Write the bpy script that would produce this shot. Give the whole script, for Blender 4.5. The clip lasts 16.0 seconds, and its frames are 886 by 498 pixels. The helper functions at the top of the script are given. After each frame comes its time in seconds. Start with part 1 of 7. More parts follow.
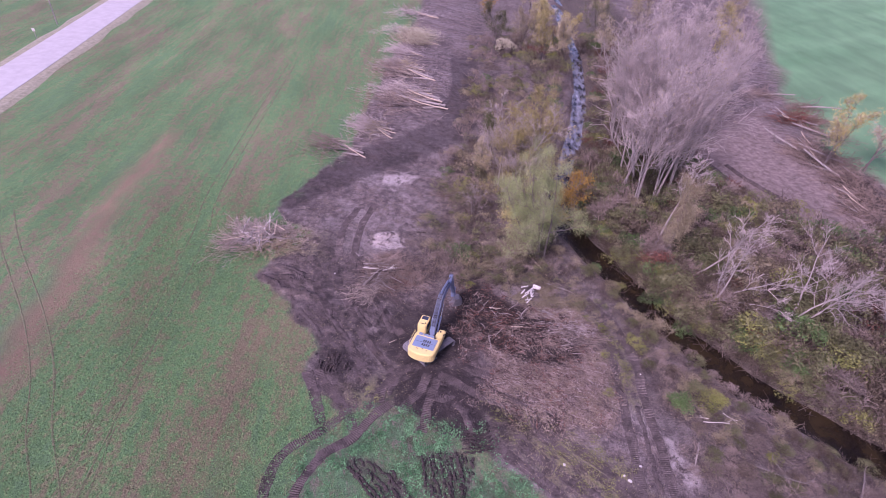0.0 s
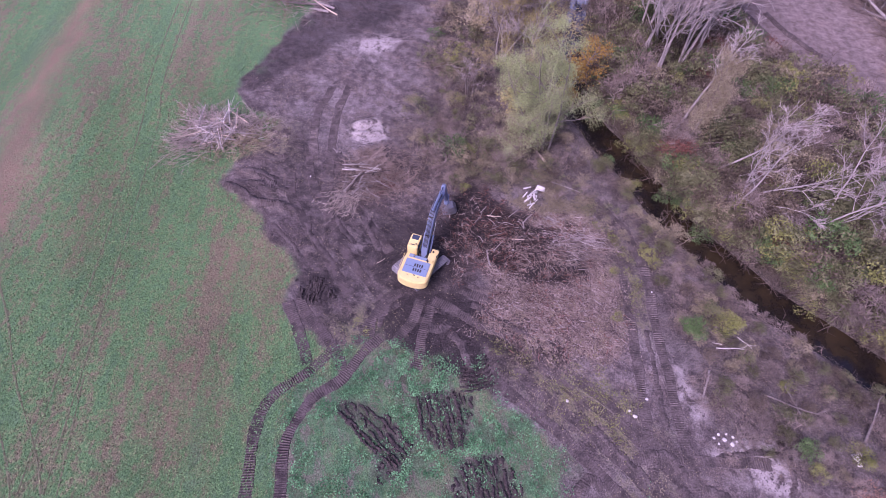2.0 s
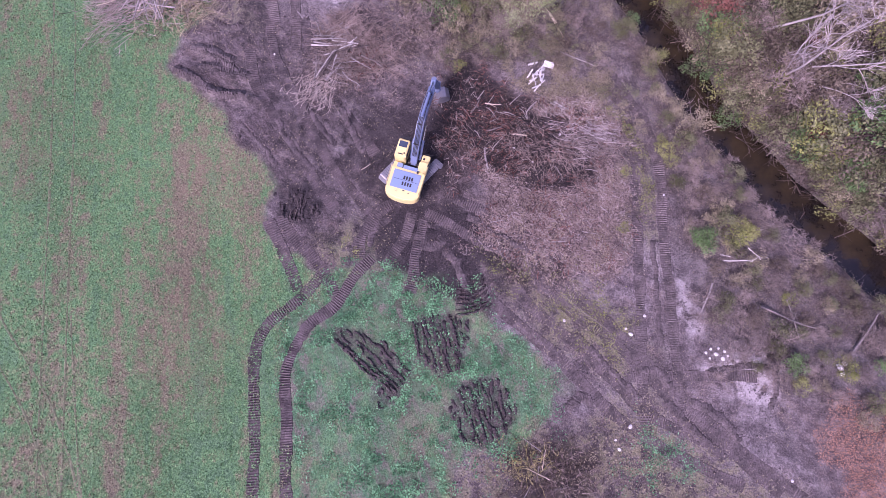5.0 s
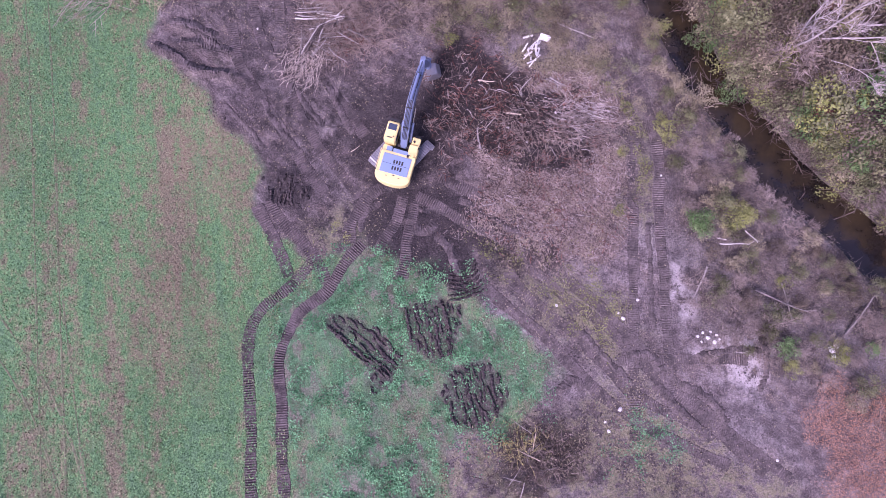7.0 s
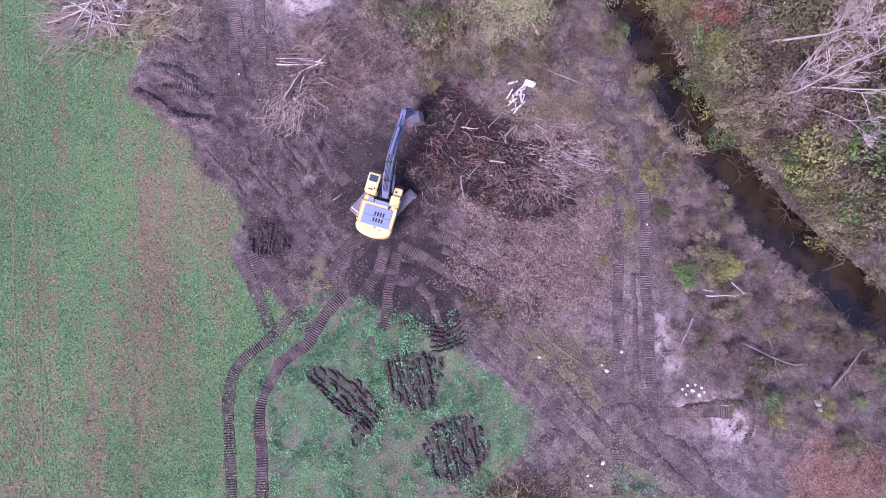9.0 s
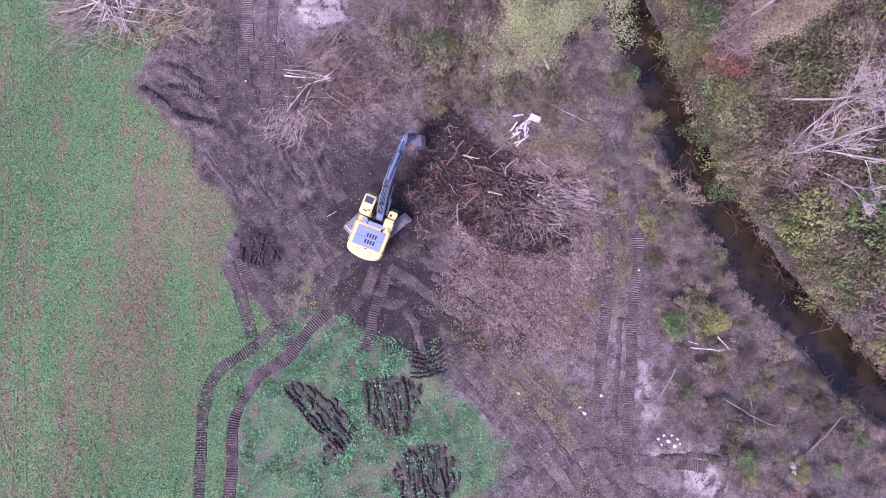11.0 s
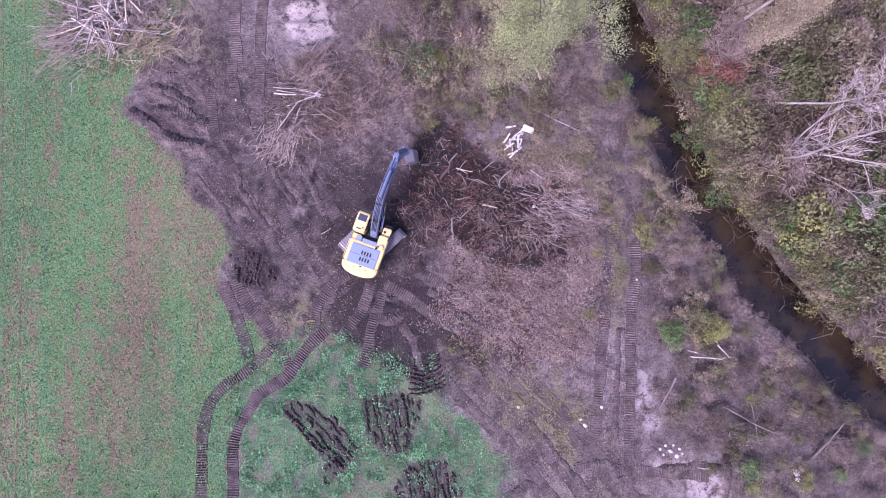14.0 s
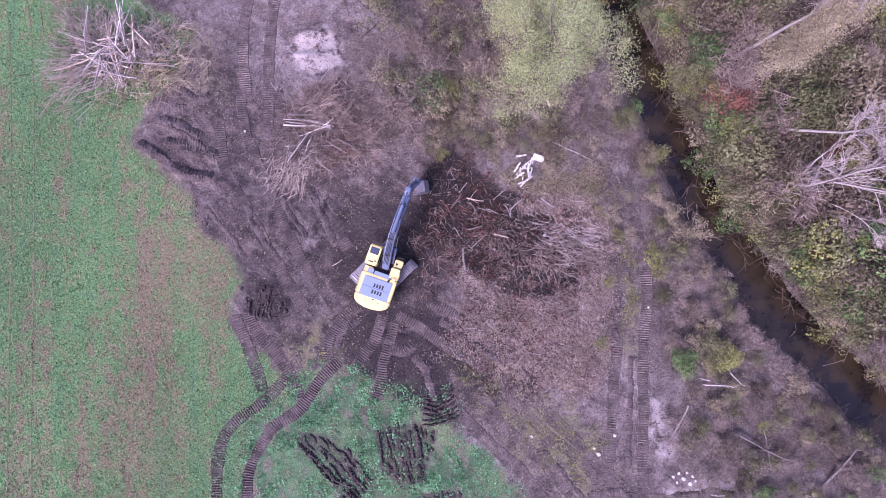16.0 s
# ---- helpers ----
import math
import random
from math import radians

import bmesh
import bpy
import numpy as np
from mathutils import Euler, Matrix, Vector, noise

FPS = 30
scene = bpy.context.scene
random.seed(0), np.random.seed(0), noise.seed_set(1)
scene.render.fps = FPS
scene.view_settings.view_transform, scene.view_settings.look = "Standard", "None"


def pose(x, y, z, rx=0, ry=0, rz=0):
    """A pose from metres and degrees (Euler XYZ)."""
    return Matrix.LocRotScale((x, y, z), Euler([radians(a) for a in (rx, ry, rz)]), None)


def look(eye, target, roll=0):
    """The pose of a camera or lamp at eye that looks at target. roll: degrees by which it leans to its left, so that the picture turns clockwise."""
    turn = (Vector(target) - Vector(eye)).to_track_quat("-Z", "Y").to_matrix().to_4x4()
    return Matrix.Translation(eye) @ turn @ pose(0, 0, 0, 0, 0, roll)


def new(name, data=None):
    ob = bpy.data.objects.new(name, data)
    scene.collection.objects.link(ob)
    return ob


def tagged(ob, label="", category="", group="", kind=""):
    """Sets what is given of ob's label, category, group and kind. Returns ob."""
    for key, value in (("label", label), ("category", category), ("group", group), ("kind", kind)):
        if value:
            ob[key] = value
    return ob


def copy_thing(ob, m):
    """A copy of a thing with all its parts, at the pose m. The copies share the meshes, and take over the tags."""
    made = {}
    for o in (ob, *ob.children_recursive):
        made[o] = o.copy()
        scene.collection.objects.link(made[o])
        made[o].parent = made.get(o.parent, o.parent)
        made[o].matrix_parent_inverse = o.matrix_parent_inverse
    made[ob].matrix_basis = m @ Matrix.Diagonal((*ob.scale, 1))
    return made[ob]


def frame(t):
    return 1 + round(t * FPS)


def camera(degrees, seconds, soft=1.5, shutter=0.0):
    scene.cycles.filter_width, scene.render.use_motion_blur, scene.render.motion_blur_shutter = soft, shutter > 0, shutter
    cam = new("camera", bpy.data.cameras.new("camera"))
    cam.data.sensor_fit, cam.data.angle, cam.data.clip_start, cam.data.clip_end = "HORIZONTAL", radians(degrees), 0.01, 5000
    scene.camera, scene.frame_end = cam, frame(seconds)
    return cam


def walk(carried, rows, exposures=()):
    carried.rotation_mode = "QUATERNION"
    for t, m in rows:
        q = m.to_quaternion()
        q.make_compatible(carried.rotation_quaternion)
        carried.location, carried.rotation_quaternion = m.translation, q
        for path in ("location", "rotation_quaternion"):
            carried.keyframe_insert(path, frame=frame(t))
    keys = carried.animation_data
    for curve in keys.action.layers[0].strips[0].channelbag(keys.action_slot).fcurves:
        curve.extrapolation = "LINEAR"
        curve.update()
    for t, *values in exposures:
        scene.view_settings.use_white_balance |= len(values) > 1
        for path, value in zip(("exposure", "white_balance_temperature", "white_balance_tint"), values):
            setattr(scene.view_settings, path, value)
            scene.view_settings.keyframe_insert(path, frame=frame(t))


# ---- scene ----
cam = camera(78.6, 16.0, soft=0.9)
PATH = [
    (0, (-1.365, 1.827, 46.355), (-1.278, 3.423, 45.154), 3.2),
    (0.5, (-1.344, 4.143, 46.436), (-1.261, 5.739, 45.233), 3.0),
    (0.7, (-1.312, 5.257, 46.449), (-1.221, 6.711, 45.078), 3.1),
    (1, (-1.262, 7.151, 46.531), (-1.166, 8.332, 44.920), 3.9),
    (1.5, (-1.131, 10.520, 46.804), (-1.027, 11.667, 45.169), 3.9),
    (2, (-0.983, 13.869, 47.045), (-0.866, 15.016, 45.411), 3.8),
    (2.5, (-0.875, 16.866, 47.255), (-0.752, 17.903, 45.549), 4.1),
    (3, (-0.751, 19.884, 47.309), (-0.643, 20.454, 45.395), 7.7),
    (3.2, (-0.671, 20.834, 47.353), (-0.563, 21.402, 45.439), 7.5),
    (5.3, (0.362, 28.263, 48.108), (0.443, 28.565, 46.133), 11.1),
    (5.5, (0.470, 28.854, 48.088), (0.544, 29.065, 46.100), 15.6),
    (6, (0.718, 29.810, 48.112), (0.794, 30.041, 46.126), 14.3),
    (6.5, (1.048, 30.242, 48.128), (1.120, 30.464, 46.141), 13.7),
    (7, (1.473, 30.587, 48.037), (1.539, 30.801, 46.050), 12.8),
    (7.5, (1.942, 31.238, 47.947), (2.006, 31.448, 45.959), 12.5),
    (8, (2.475, 32.313, 47.946), (2.536, 32.517, 45.957), 12.0),
    (8.5, (3.084, 33.818, 48.015), (3.140, 34.015, 46.025), 11.3),
    (9, (3.733, 35.510, 48.098), (3.784, 35.701, 46.108), 10.8),
    (9.5, (4.174, 36.879, 48.178), (4.224, 37.076, 46.189), 14.1),
    (12, (4.827, 38.097, 48.202), (4.871, 38.278, 46.211), 15.0),
    (12.5, (4.914, 38.245, 48.171), (4.956, 38.424, 46.179), 14.0),
    (13, (5.034, 38.513, 48.130), (5.074, 38.692, 46.139), 12.9),
    (13.5, (5.239, 39.037, 48.087), (5.273, 39.211, 46.095), 11.4),
    (14, (5.398, 39.685, 48.081), (5.433, 39.857, 46.089), 11.2),
    (14.5, (5.414, 40.406, 48.111), (5.447, 40.575, 46.119), 10.6),
    (15, (5.183, 41.206, 48.137), (5.217, 41.373, 46.145), 11.0),
    (15.5, (4.747, 41.994, 48.187), (4.780, 42.160, 46.194), 10.9),
    (16, (4.337, 42.684, 48.300), (4.375, 42.843, 46.307), 12.5),
]
walk(cam, [(t, look(eye, target, roll)) for t, eye, target, roll in PATH],
     [(0, 0.60, 5920, 59), (1, 0.60, 5780, 61), (1.5, 0.62, 5720, 61), (2.5, 0.76, 5680, 61), (3.2, 0.84, 5680, 60), (5.5, 1.0, 5680, 56), (9, 1.07, 5660, 53), (16, 1.11, 5660, 51.5)])

# ---- light: an overcast sky with a weak, very soft sun ----
world = bpy.data.worlds.new("overcast_sky")
scene.world = world
world.use_nodes = True
wn = world.node_tree.nodes
sky = wn.new("ShaderNodeTexSky")
sky.sky_type = "NISHITA"
sky.sun_disc = False
SUN_EL, SUN_AZ = 50.0, 222.0
sky.sun_elevation, sky.sun_rotation = radians(SUN_EL), radians(SUN_AZ)
sky.air_density, sky.dust_density = 1.0, 4.0
world.node_tree.links.new(sky.outputs[0], wn["Background"].inputs[0])
wn["Background"].inputs[1].default_value = 0.106
sun = new("sun", bpy.data.lights.new("sun", "SUN"))
sun.data.energy, sun.data.angle, sun.data.color = 1.7, radians(14), (1.0, 0.96, 0.9)
sun.matrix_world = look((0, 0, 60), (math.sin(radians(SUN_AZ)) * -1, math.cos(radians(SUN_AZ)) * -1, 60 - math.tan(radians(SUN_EL))))

# ---- numbers: noise and distances in the plan ----
RNG = np.random.default_rng(7)
LATTICE = RNG.random((256, 256))


def vnoise(x, y, scale, seed=0):
    """Smooth value noise in -1..1 over the plan; scale in metres."""
    u, v = np.asarray(x) / scale + seed * 17.3, np.asarray(y) / scale + seed * 31.7
    i, j = np.floor(u).astype(int), np.floor(v).astype(int)
    fu, fv = u - i, v - j
    fu, fv = fu * fu * (3 - 2 * fu), fv * fv * (3 - 2 * fv)
    a, b = LATTICE[i % 256, j % 256], LATTICE[(i + 1) % 256, j % 256]
    c, d = LATTICE[i % 256, (j + 1) % 256], LATTICE[(i + 1) % 256, (j + 1) % 256]
    return 2 * ((a * (1 - fu) + b * fu) * (1 - fv) + (c * (1 - fu) + d * fu) * fv) - 1


def fbm(x, y, scale, seed=0):
    return (vnoise(x, y, scale, seed) + 0.5 * vnoise(x, y, scale / 2.1, seed + 1) + 0.25 * vnoise(x, y, scale / 4.3, seed + 2)) / 1.75


def step(a, b, v):
    v = np.clip((v - a) / (b - a), 0, 1)
    return v * v * (3 - 2 * v)


def line_distance(x, y, pts):
    """Distance of each place from a polyline."""
    best = np.full(np.shape(x), 1e9)
    for (x0, y0), (x1, y1) in zip(pts[:-1], pts[1:]):
        dx, dy = x1 - x0, y1 - y0
        t = np.clip(((x - x0) * dx + (y - y0) * dy) / (dx * dx + dy * dy), 0, 1)
        best = np.minimum(best, np.hypot(x - x0 - t * dx, y - y0 - t * dy))
    return best


def inside(x, y, poly, soft=0.5, rough=0.8, scale=2.5, seed=3):
    """1 inside a polygon of the plan, 0 outside, with an uneven, soft edge."""
    px, py = x + rough * fbm(x, y, scale, seed), y + rough * fbm(x, y, scale, seed + 5)
    odd = np.zeros(np.shape(x), bool)
    for (x0, y0), (x1, y1) in zip(poly, poly[1:] + poly[:1]):
        if y0 != y1:
            odd ^= ((y0 > py) != (y1 > py)) & (px < (x1 - x0) * (py - y0) / (y1 - y0) + x0)
    d = line_distance(px, py, poly + poly[:1])
    return step(-soft, soft, np.where(odd, d, -d))


# ---- the plan ----
CREEK = [(150, -15), (110, -5), (80, 10), (62, 20), (52.8, 26), (46.2, 30), (43.6, 32.2), (40.8, 35.4), (38.6, 37.5), (35.7, 40.5), (33.5, 44.4), (31.5, 47.3),
         (29.5, 50.4), (28.2, 53.4), (26.7, 57.4), (25.1, 61.4), (24, 64.6), (22.2, 68.6), (21.5, 72.8), (22.1, 80.1), (25, 90), (29.4, 102.6), (33.4, 116),
         (37.3, 131.6), (40.2, 147), (42.4, 161), (45.5, 199.1), (56.6, 278.6), (78.5, 397.7)]
FIELD = [(-3000, -3000), (-3000, 3000), (-8, 3000), (-2.5, 201.3), (-9.5, 149.4), (-13.5, 111.5), (-14.2, 95), (-19.3, 83.5), (-24.0, 73.8), (-21, 69), (-17, 66.5),
         (-18.5, 63.5), (-20, 61.5), (-22, 58.5), (-22.9, 56), (-19.9, 53.6), (-17.3, 51.8), (-16.7, 49.7), (-14.4, 46.6), (-13, 44.6), (-13.5, 42),
         (-12.5, 38.6), (-9.5, 36), (-5.6, 35.4), (-3.9, 36.2), (-0.9, 34.6), (1.6, 32.7), (6, 30.7), (9.4, 27.8), (11.5, 25), (11, 22.5), (8, 20),
         (3, 20), (2, 17), (3, 10), (5, 0), (5, -3000)]
LUSH = [(-10.8, 33), (-5.6, 35.8), (-0.9, 34.6), (5.6, 31), (9.5, 27.5), (11.9, 24.2), (10, 21.5), (8, 20), (2, 18), (0, 8), (-10, 8), (-12.5, 25)]
CLEARING = [(64.6, 117.0), (76.8, 119.4), (76.1, 105.5), (75.3, 88.5), (72.4, 71.6), (63.3, 69.0), (56.5, 73.4), (50.9, 81.7), (49.5, 93.7), (56.1, 106.4)]
FAR_FIELD = [(164.4, 313.4), (134.6, 236.7), (105.4, 172.1), (84.9, 121.0), (78.7, 98.3), (84.0, 83.0), (101.8, 58.1), (129.9, 19.7), (400, -120), (3000, -900), (3000, 3000), (600, 3000)]
BURN = [(1.5, 49), (2.5, 51.5), (4.6, 54.6), (6.6, 55.6), (8, 53.5), (10.2, 52), (13.2, 50.5), (16.5, 49), (18.3, 46), (17.6, 42.8), (15, 41.6), (11.5, 42.4), (9, 44), (6, 45.5), (3.5, 47)]
# dark soil round the machine, with the machine's shade painted into it
DUG_SHADE = [(-4, 50), (-5, 46), (-3, 43), (-1, 41), (3, 42), (5, 46), (3, 50), (0, 52)]
FURROWS = [
    ([(2.1, 23.6), (2.8, 25.4), (6.2, 26.1), (8.0, 22.1), (6.2, 20.1), (2.8, 20.4)], 100),
    ([(-7.8, 30.1), (-5.3, 30.9), (-2.8, 28.6), (-0.9, 26.3), (-3.4, 23.9), (-4.7, 24.1), (-4.0, 26.8)], 133),
    ([(-0.8, 31.1), (1.8, 31.8), (4.6, 30.6), (3.2, 26.6), (1.2, 25.8), (-0.4, 27.2)], 100),
    ([(-12.4, 43.4), (-9.5, 44.2), (-8.4, 42.2), (-9.6, 40.2), (-12, 40.6)], 75),
]
SANDS = [[(23.0, 33.2), (24.3, 33.2), (24.6, 30.5), (25.2, 28.0), (24.0, 28.0), (23.3, 30.3)],
         [(24.2, 25.3), (27.5, 25.8), (30.3, 25.6), (30.4, 22.4), (29.4, 21.2), (27, 22.4), (26.4, 24.2)],
         [(-8.8, 65.8), (-4.6, 67.2), (-3.4, 65), (-4.2, 62.8), (-7, 62.2)],
         [(-8.1, 83.6), (-4.0, 85.4), (-1.6, 83.7), (-4.2, 81.4), (-7.7, 81.0)]]
WEEDS = [(2, 20), (12, 20.6), (17, 24), (22, 20.5), (28, 16), (33, 12), (20, -20), (4, -20), (2, 12)]
WEEDS_TOO = [[(-9.5, 38.2), (-4, 40), (-2, 36.5), (-6, 35.5)], [(8, 37), (12.5, 34.5), (16, 30), (20, 26), (17, 24.5), (12, 28), (9, 31.5)], [(-20, 63), (-15, 62), (-14, 66), (-18, 67)], [(19, 36), (20, 44), (22.6, 46), (22, 36)]]
MUD_BAND = [(-24.4, 73.4), (-19.8, 83.5), (-13.5, 93.5), (-6, 99), (2, 108), (5, 125), (6, 150), (13, 150), (12, 120), (8, 100), (-1, 92), (-9.0, 84.6), (-17.3, 77.5), (-21.6, 72.3)]
FRESH = [(-23, 56), (-17, 61), (-13, 66), (-9, 60), (-5, 53), (2, 54), (5, 47), (6, 42), (13, 36), (12, 32), (5, 30.5), (1, 33), (-4, 37), (-9, 36.5), (-13.5, 41), (-13, 45), (-17, 51)]
HEAP_SOIL = [(5.5, 15.5), (7, 19.6), (11, 20.4), (14, 19), (13, 15.2), (9, 13.4)]
RUST = [(-48.1, 23.5), (-46.2, 41.4), (-48.4, 58.5), (-50.5, 96.7), (-48.3, 99.6), (-45.1, 63.4), (-42.7, 41.2), (-45.1, 23.3)]


TORN_GROUND = [(1, 46), (4, 54), (7, 56), (13, 51.6), (18, 51), (20, 46), (20, 40), (18, 34), (12, 33), (5, 37), (6, 41)]


# patches of dry straw in the field
STRAW = [[(-21, 48), (-17, 50.5), (-13.5, 46), (-15, 41.5), (-19.5, 41), (-21.5, 44)], [(-24.5, 33), (-20, 36.5), (-17, 31), (-18, 26), (-23, 26)],
         [(-33, 21), (-29, 21.5), (-28.5, 15.5), (-33, 15)], [(-38, 56), (-35, 57), (-34.5, 47), (-37.5, 46)]]


def creek_distance(x, y):
    # the channel is narrower upstream
    return line_distance(x, y, CREEK) * (1 + 0.45 * step(72, 84, y)) + 0.4 * vnoise(x, y, 4, 9)


def height(x, y):
    """Height of the ground over the plan."""
    x, y = np.asarray(x, float), np.asarray(y, float)
    near = step(260, 120, np.hypot(x, y - 60))
    h = 0.14 * fbm(x, y, 14, 1) + 0.04 * fbm(x, y, 2.2, 4) * near
    field = inside(x, y, FIELD)
    loose = (1 - field) * near
    h = h + loose * (0.09 * fbm(x, y, 1.5, 11) + 0.10 * fbm(x, y, 5, 12) + 0.07 * fbm(x, y, 0.55, 13))
    for cx, cy, turn, long, wide, tall in MOUNDS:
        a = radians(turn)
        u, v = (x - cx) * math.cos(a) + (y - cy) * math.sin(a), -(x - cx) * math.sin(a) + (y - cy) * math.cos(a)
        v = v + 0.35 * vnoise(x, y, 1.6, 21) + 0.12 * vnoise(x, y, 0.5, 22)
        h = h + tall * np.exp(-(u / long) ** 4) * np.clip(1 - np.abs(np.where(v > 0, v / wide / 1.6, v / wide / 0.7)), 0, 1)
    d = creek_distance(x, y)
    h = h + near * inside(x, y, TORN_GROUND, 1.5, 1.5) * (0.22 * fbm(x, y, 1.1, 14) + 0.16 * fbm(x, y, 2.6, 15))
    return h - 2.2 * step(3.4, 0.9, d)


# Spoil ridges pushed up in the mud: centre, turn, half length, half width, height.
MOUNDS = [(-18.6, 57.6, -18, 2.6, 0.55, 0.5), (-17.6, 55.6, -16, 3.4, 0.5, 0.55), (-16.5, 53.3, -14, 3.0, 0.5, 0.6), (-20.8, 55.6, -22, 1.8, 0.4, 0.45),
          (-17.2, 60.3, 22, 1.6, 0.4, 0.4), (-7, 64.3, 8, 2.2, 0.45, 0.55), (-5.6, 62.6, 20, 1.8, 0.4, 0.45), (-6.4, 66.6, 8, 2.2, 0.5, 0.5),
          (0.8, 38.6, 10, 1.2, 0.5, 0.3), (-9.8, 50.5, 80, 2.6, 0.35, 0.3), (-5.8, 49.5, 70, 3.0, 0.4, 0.35), (4.5, 32.6, 70, 1.6, 0.5, 0.25)]


# ---- materials ----
def nodes_of(name):
    m = bpy.data.materials.new(name)
    m.use_nodes = True
    t = m.node_tree
    return m, t, t.nodes["Principled BSDF"]


def add(t, kind, **values):
    n = t.nodes.new(kind)
    for key, value in values.items():
        n.inputs[key].default_value = value
    return n


def tex(t, scale, detail=4.0, rough=0.6, stretch=None, turn=0.0, source=None):
    """A noise texture in metres of the world; stretch makes it longer along axes."""
    n = add(t, "ShaderNodeTexNoise", Scale=scale, Detail=detail, Roughness=rough)
    g = t.nodes.new("ShaderNodeNewGeometry") if source is None else None
    out = g.outputs["Position"] if source is None else source
    if stretch and abs(turn) > 5:
        mr = t.nodes.new("ShaderNodeMapping")
        mr.inputs["Rotation"].default_value = (0, 0, radians(turn))
        t.links.new(out, mr.inputs["Vector"])
        out, turn = mr.outputs[0], 0.0
    if stretch:
        mp = t.nodes.new("ShaderNodeMapping")
        mp.inputs["Scale"].default_value = stretch
        mp.inputs["Rotation"].default_value = (0, 0, radians(turn))
        t.links.new(out, mp.inputs["Vector"])
        out = mp.outputs[0]
    t.links.new(out, n.inputs["Vector"])
    return n.outputs["Fac"]


def ramp(t, fac, *stops):
    n = t.nodes.new("ShaderNodeValToRGB")
    e = n.color_ramp.elements
    while len(e) < len(stops):
        e.new(0.5)
    for k, (p, c) in zip(e, stops):
        k.position = p
        k.color = (*c, 1) if len(c) == 3 else c
    t.links.new(fac, n.inputs[0])
    return n.outputs["Color"]


def grey(t, fac, lo, hi):
    n = add(t, "ShaderNodeMapRange")
    n.clamp = True
    n.inputs["From Min"].default_value, n.inputs["From Max"].default_value = lo, hi
    t.links.new(fac, n.inputs["Value"])
    return n.outputs[0]


def mix(t, fac, a, b, blend="MIX"):
    n = t.nodes.new("ShaderNodeMix")
    n.data_type, n.blend_type = "RGBA", blend
    for sock, v in ((n.inputs["Factor"], fac), (n.inputs["A"], a), (n.inputs["B"], b)):
        if isinstance(v, (int, float)):
            sock.default_value = v
        elif isinstance(v, tuple):
            sock.default_value = (*v, 1)
        else:
            t.links.new(v, sock)
    return n.outputs["Result"]


def calc(t, op, a, b=0.0):
    n = t.nodes.new("ShaderNodeMath")
    n.operation = op
    n.use_clamp = op in ("ADD", "MULTIPLY")
    for sock, v in ((n.inputs[0], a), (n.inputs[1], b)):
        if isinstance(v, (int, float)):
            sock.default_value = v
        else:
            t.links.new(v, sock)
    return n.outputs[0]


def bump(t, bsdf, fac, distance, strength=0.6):
    b = add(t, "ShaderNodeBump", Strength=strength, Distance=distance)
    t.links.new(fac, b.inputs["Height"])
    t.links.new(b.outputs[0], bsdf.inputs["Normal"])


def field_colour(t):
    """Stubble field: green regrowth and brown straw in long strips."""
    strips = tex(t, 0.75, 4, 0.65, (1.0, 0.09, 1), 2)
    wide = tex(t, 0.13, 5, 0.62, (1.0, 0.16, 1), 4)
    blot = tex(t, 1.1, 6, 0.78, (1.0, 0.75, 1), 2)
    fine = tex(t, 9.0, 5, 0.85, (1.0, 0.7, 1), 20)
    f = calc(t, "ADD", calc(t, "MULTIPLY", strips, 0.38), calc(t, "MULTIPLY", wide, 0.62))
    f = calc(t, "ADD", calc(t, "MULTIPLY", f, 0.58), calc(t, "MULTIPLY", blot, 0.42))
    base = ramp(t, f, (0.435, (0.24, 0.175, 0.12)), (0.467, (0.21, 0.20, 0.110)), (0.493, (0.14, 0.25, 0.090)), (0.525, (0.075, 0.285, 0.080)), (0.57, (0.062, 0.225, 0.088)))
    return mix(t, grey(t, fine, 0.42, 0.58), mix(t, 0.66, base, (0.022, 0.032, 0.016)), mix(t, 0.24, base, (0.46, 0.54, 0.31)))


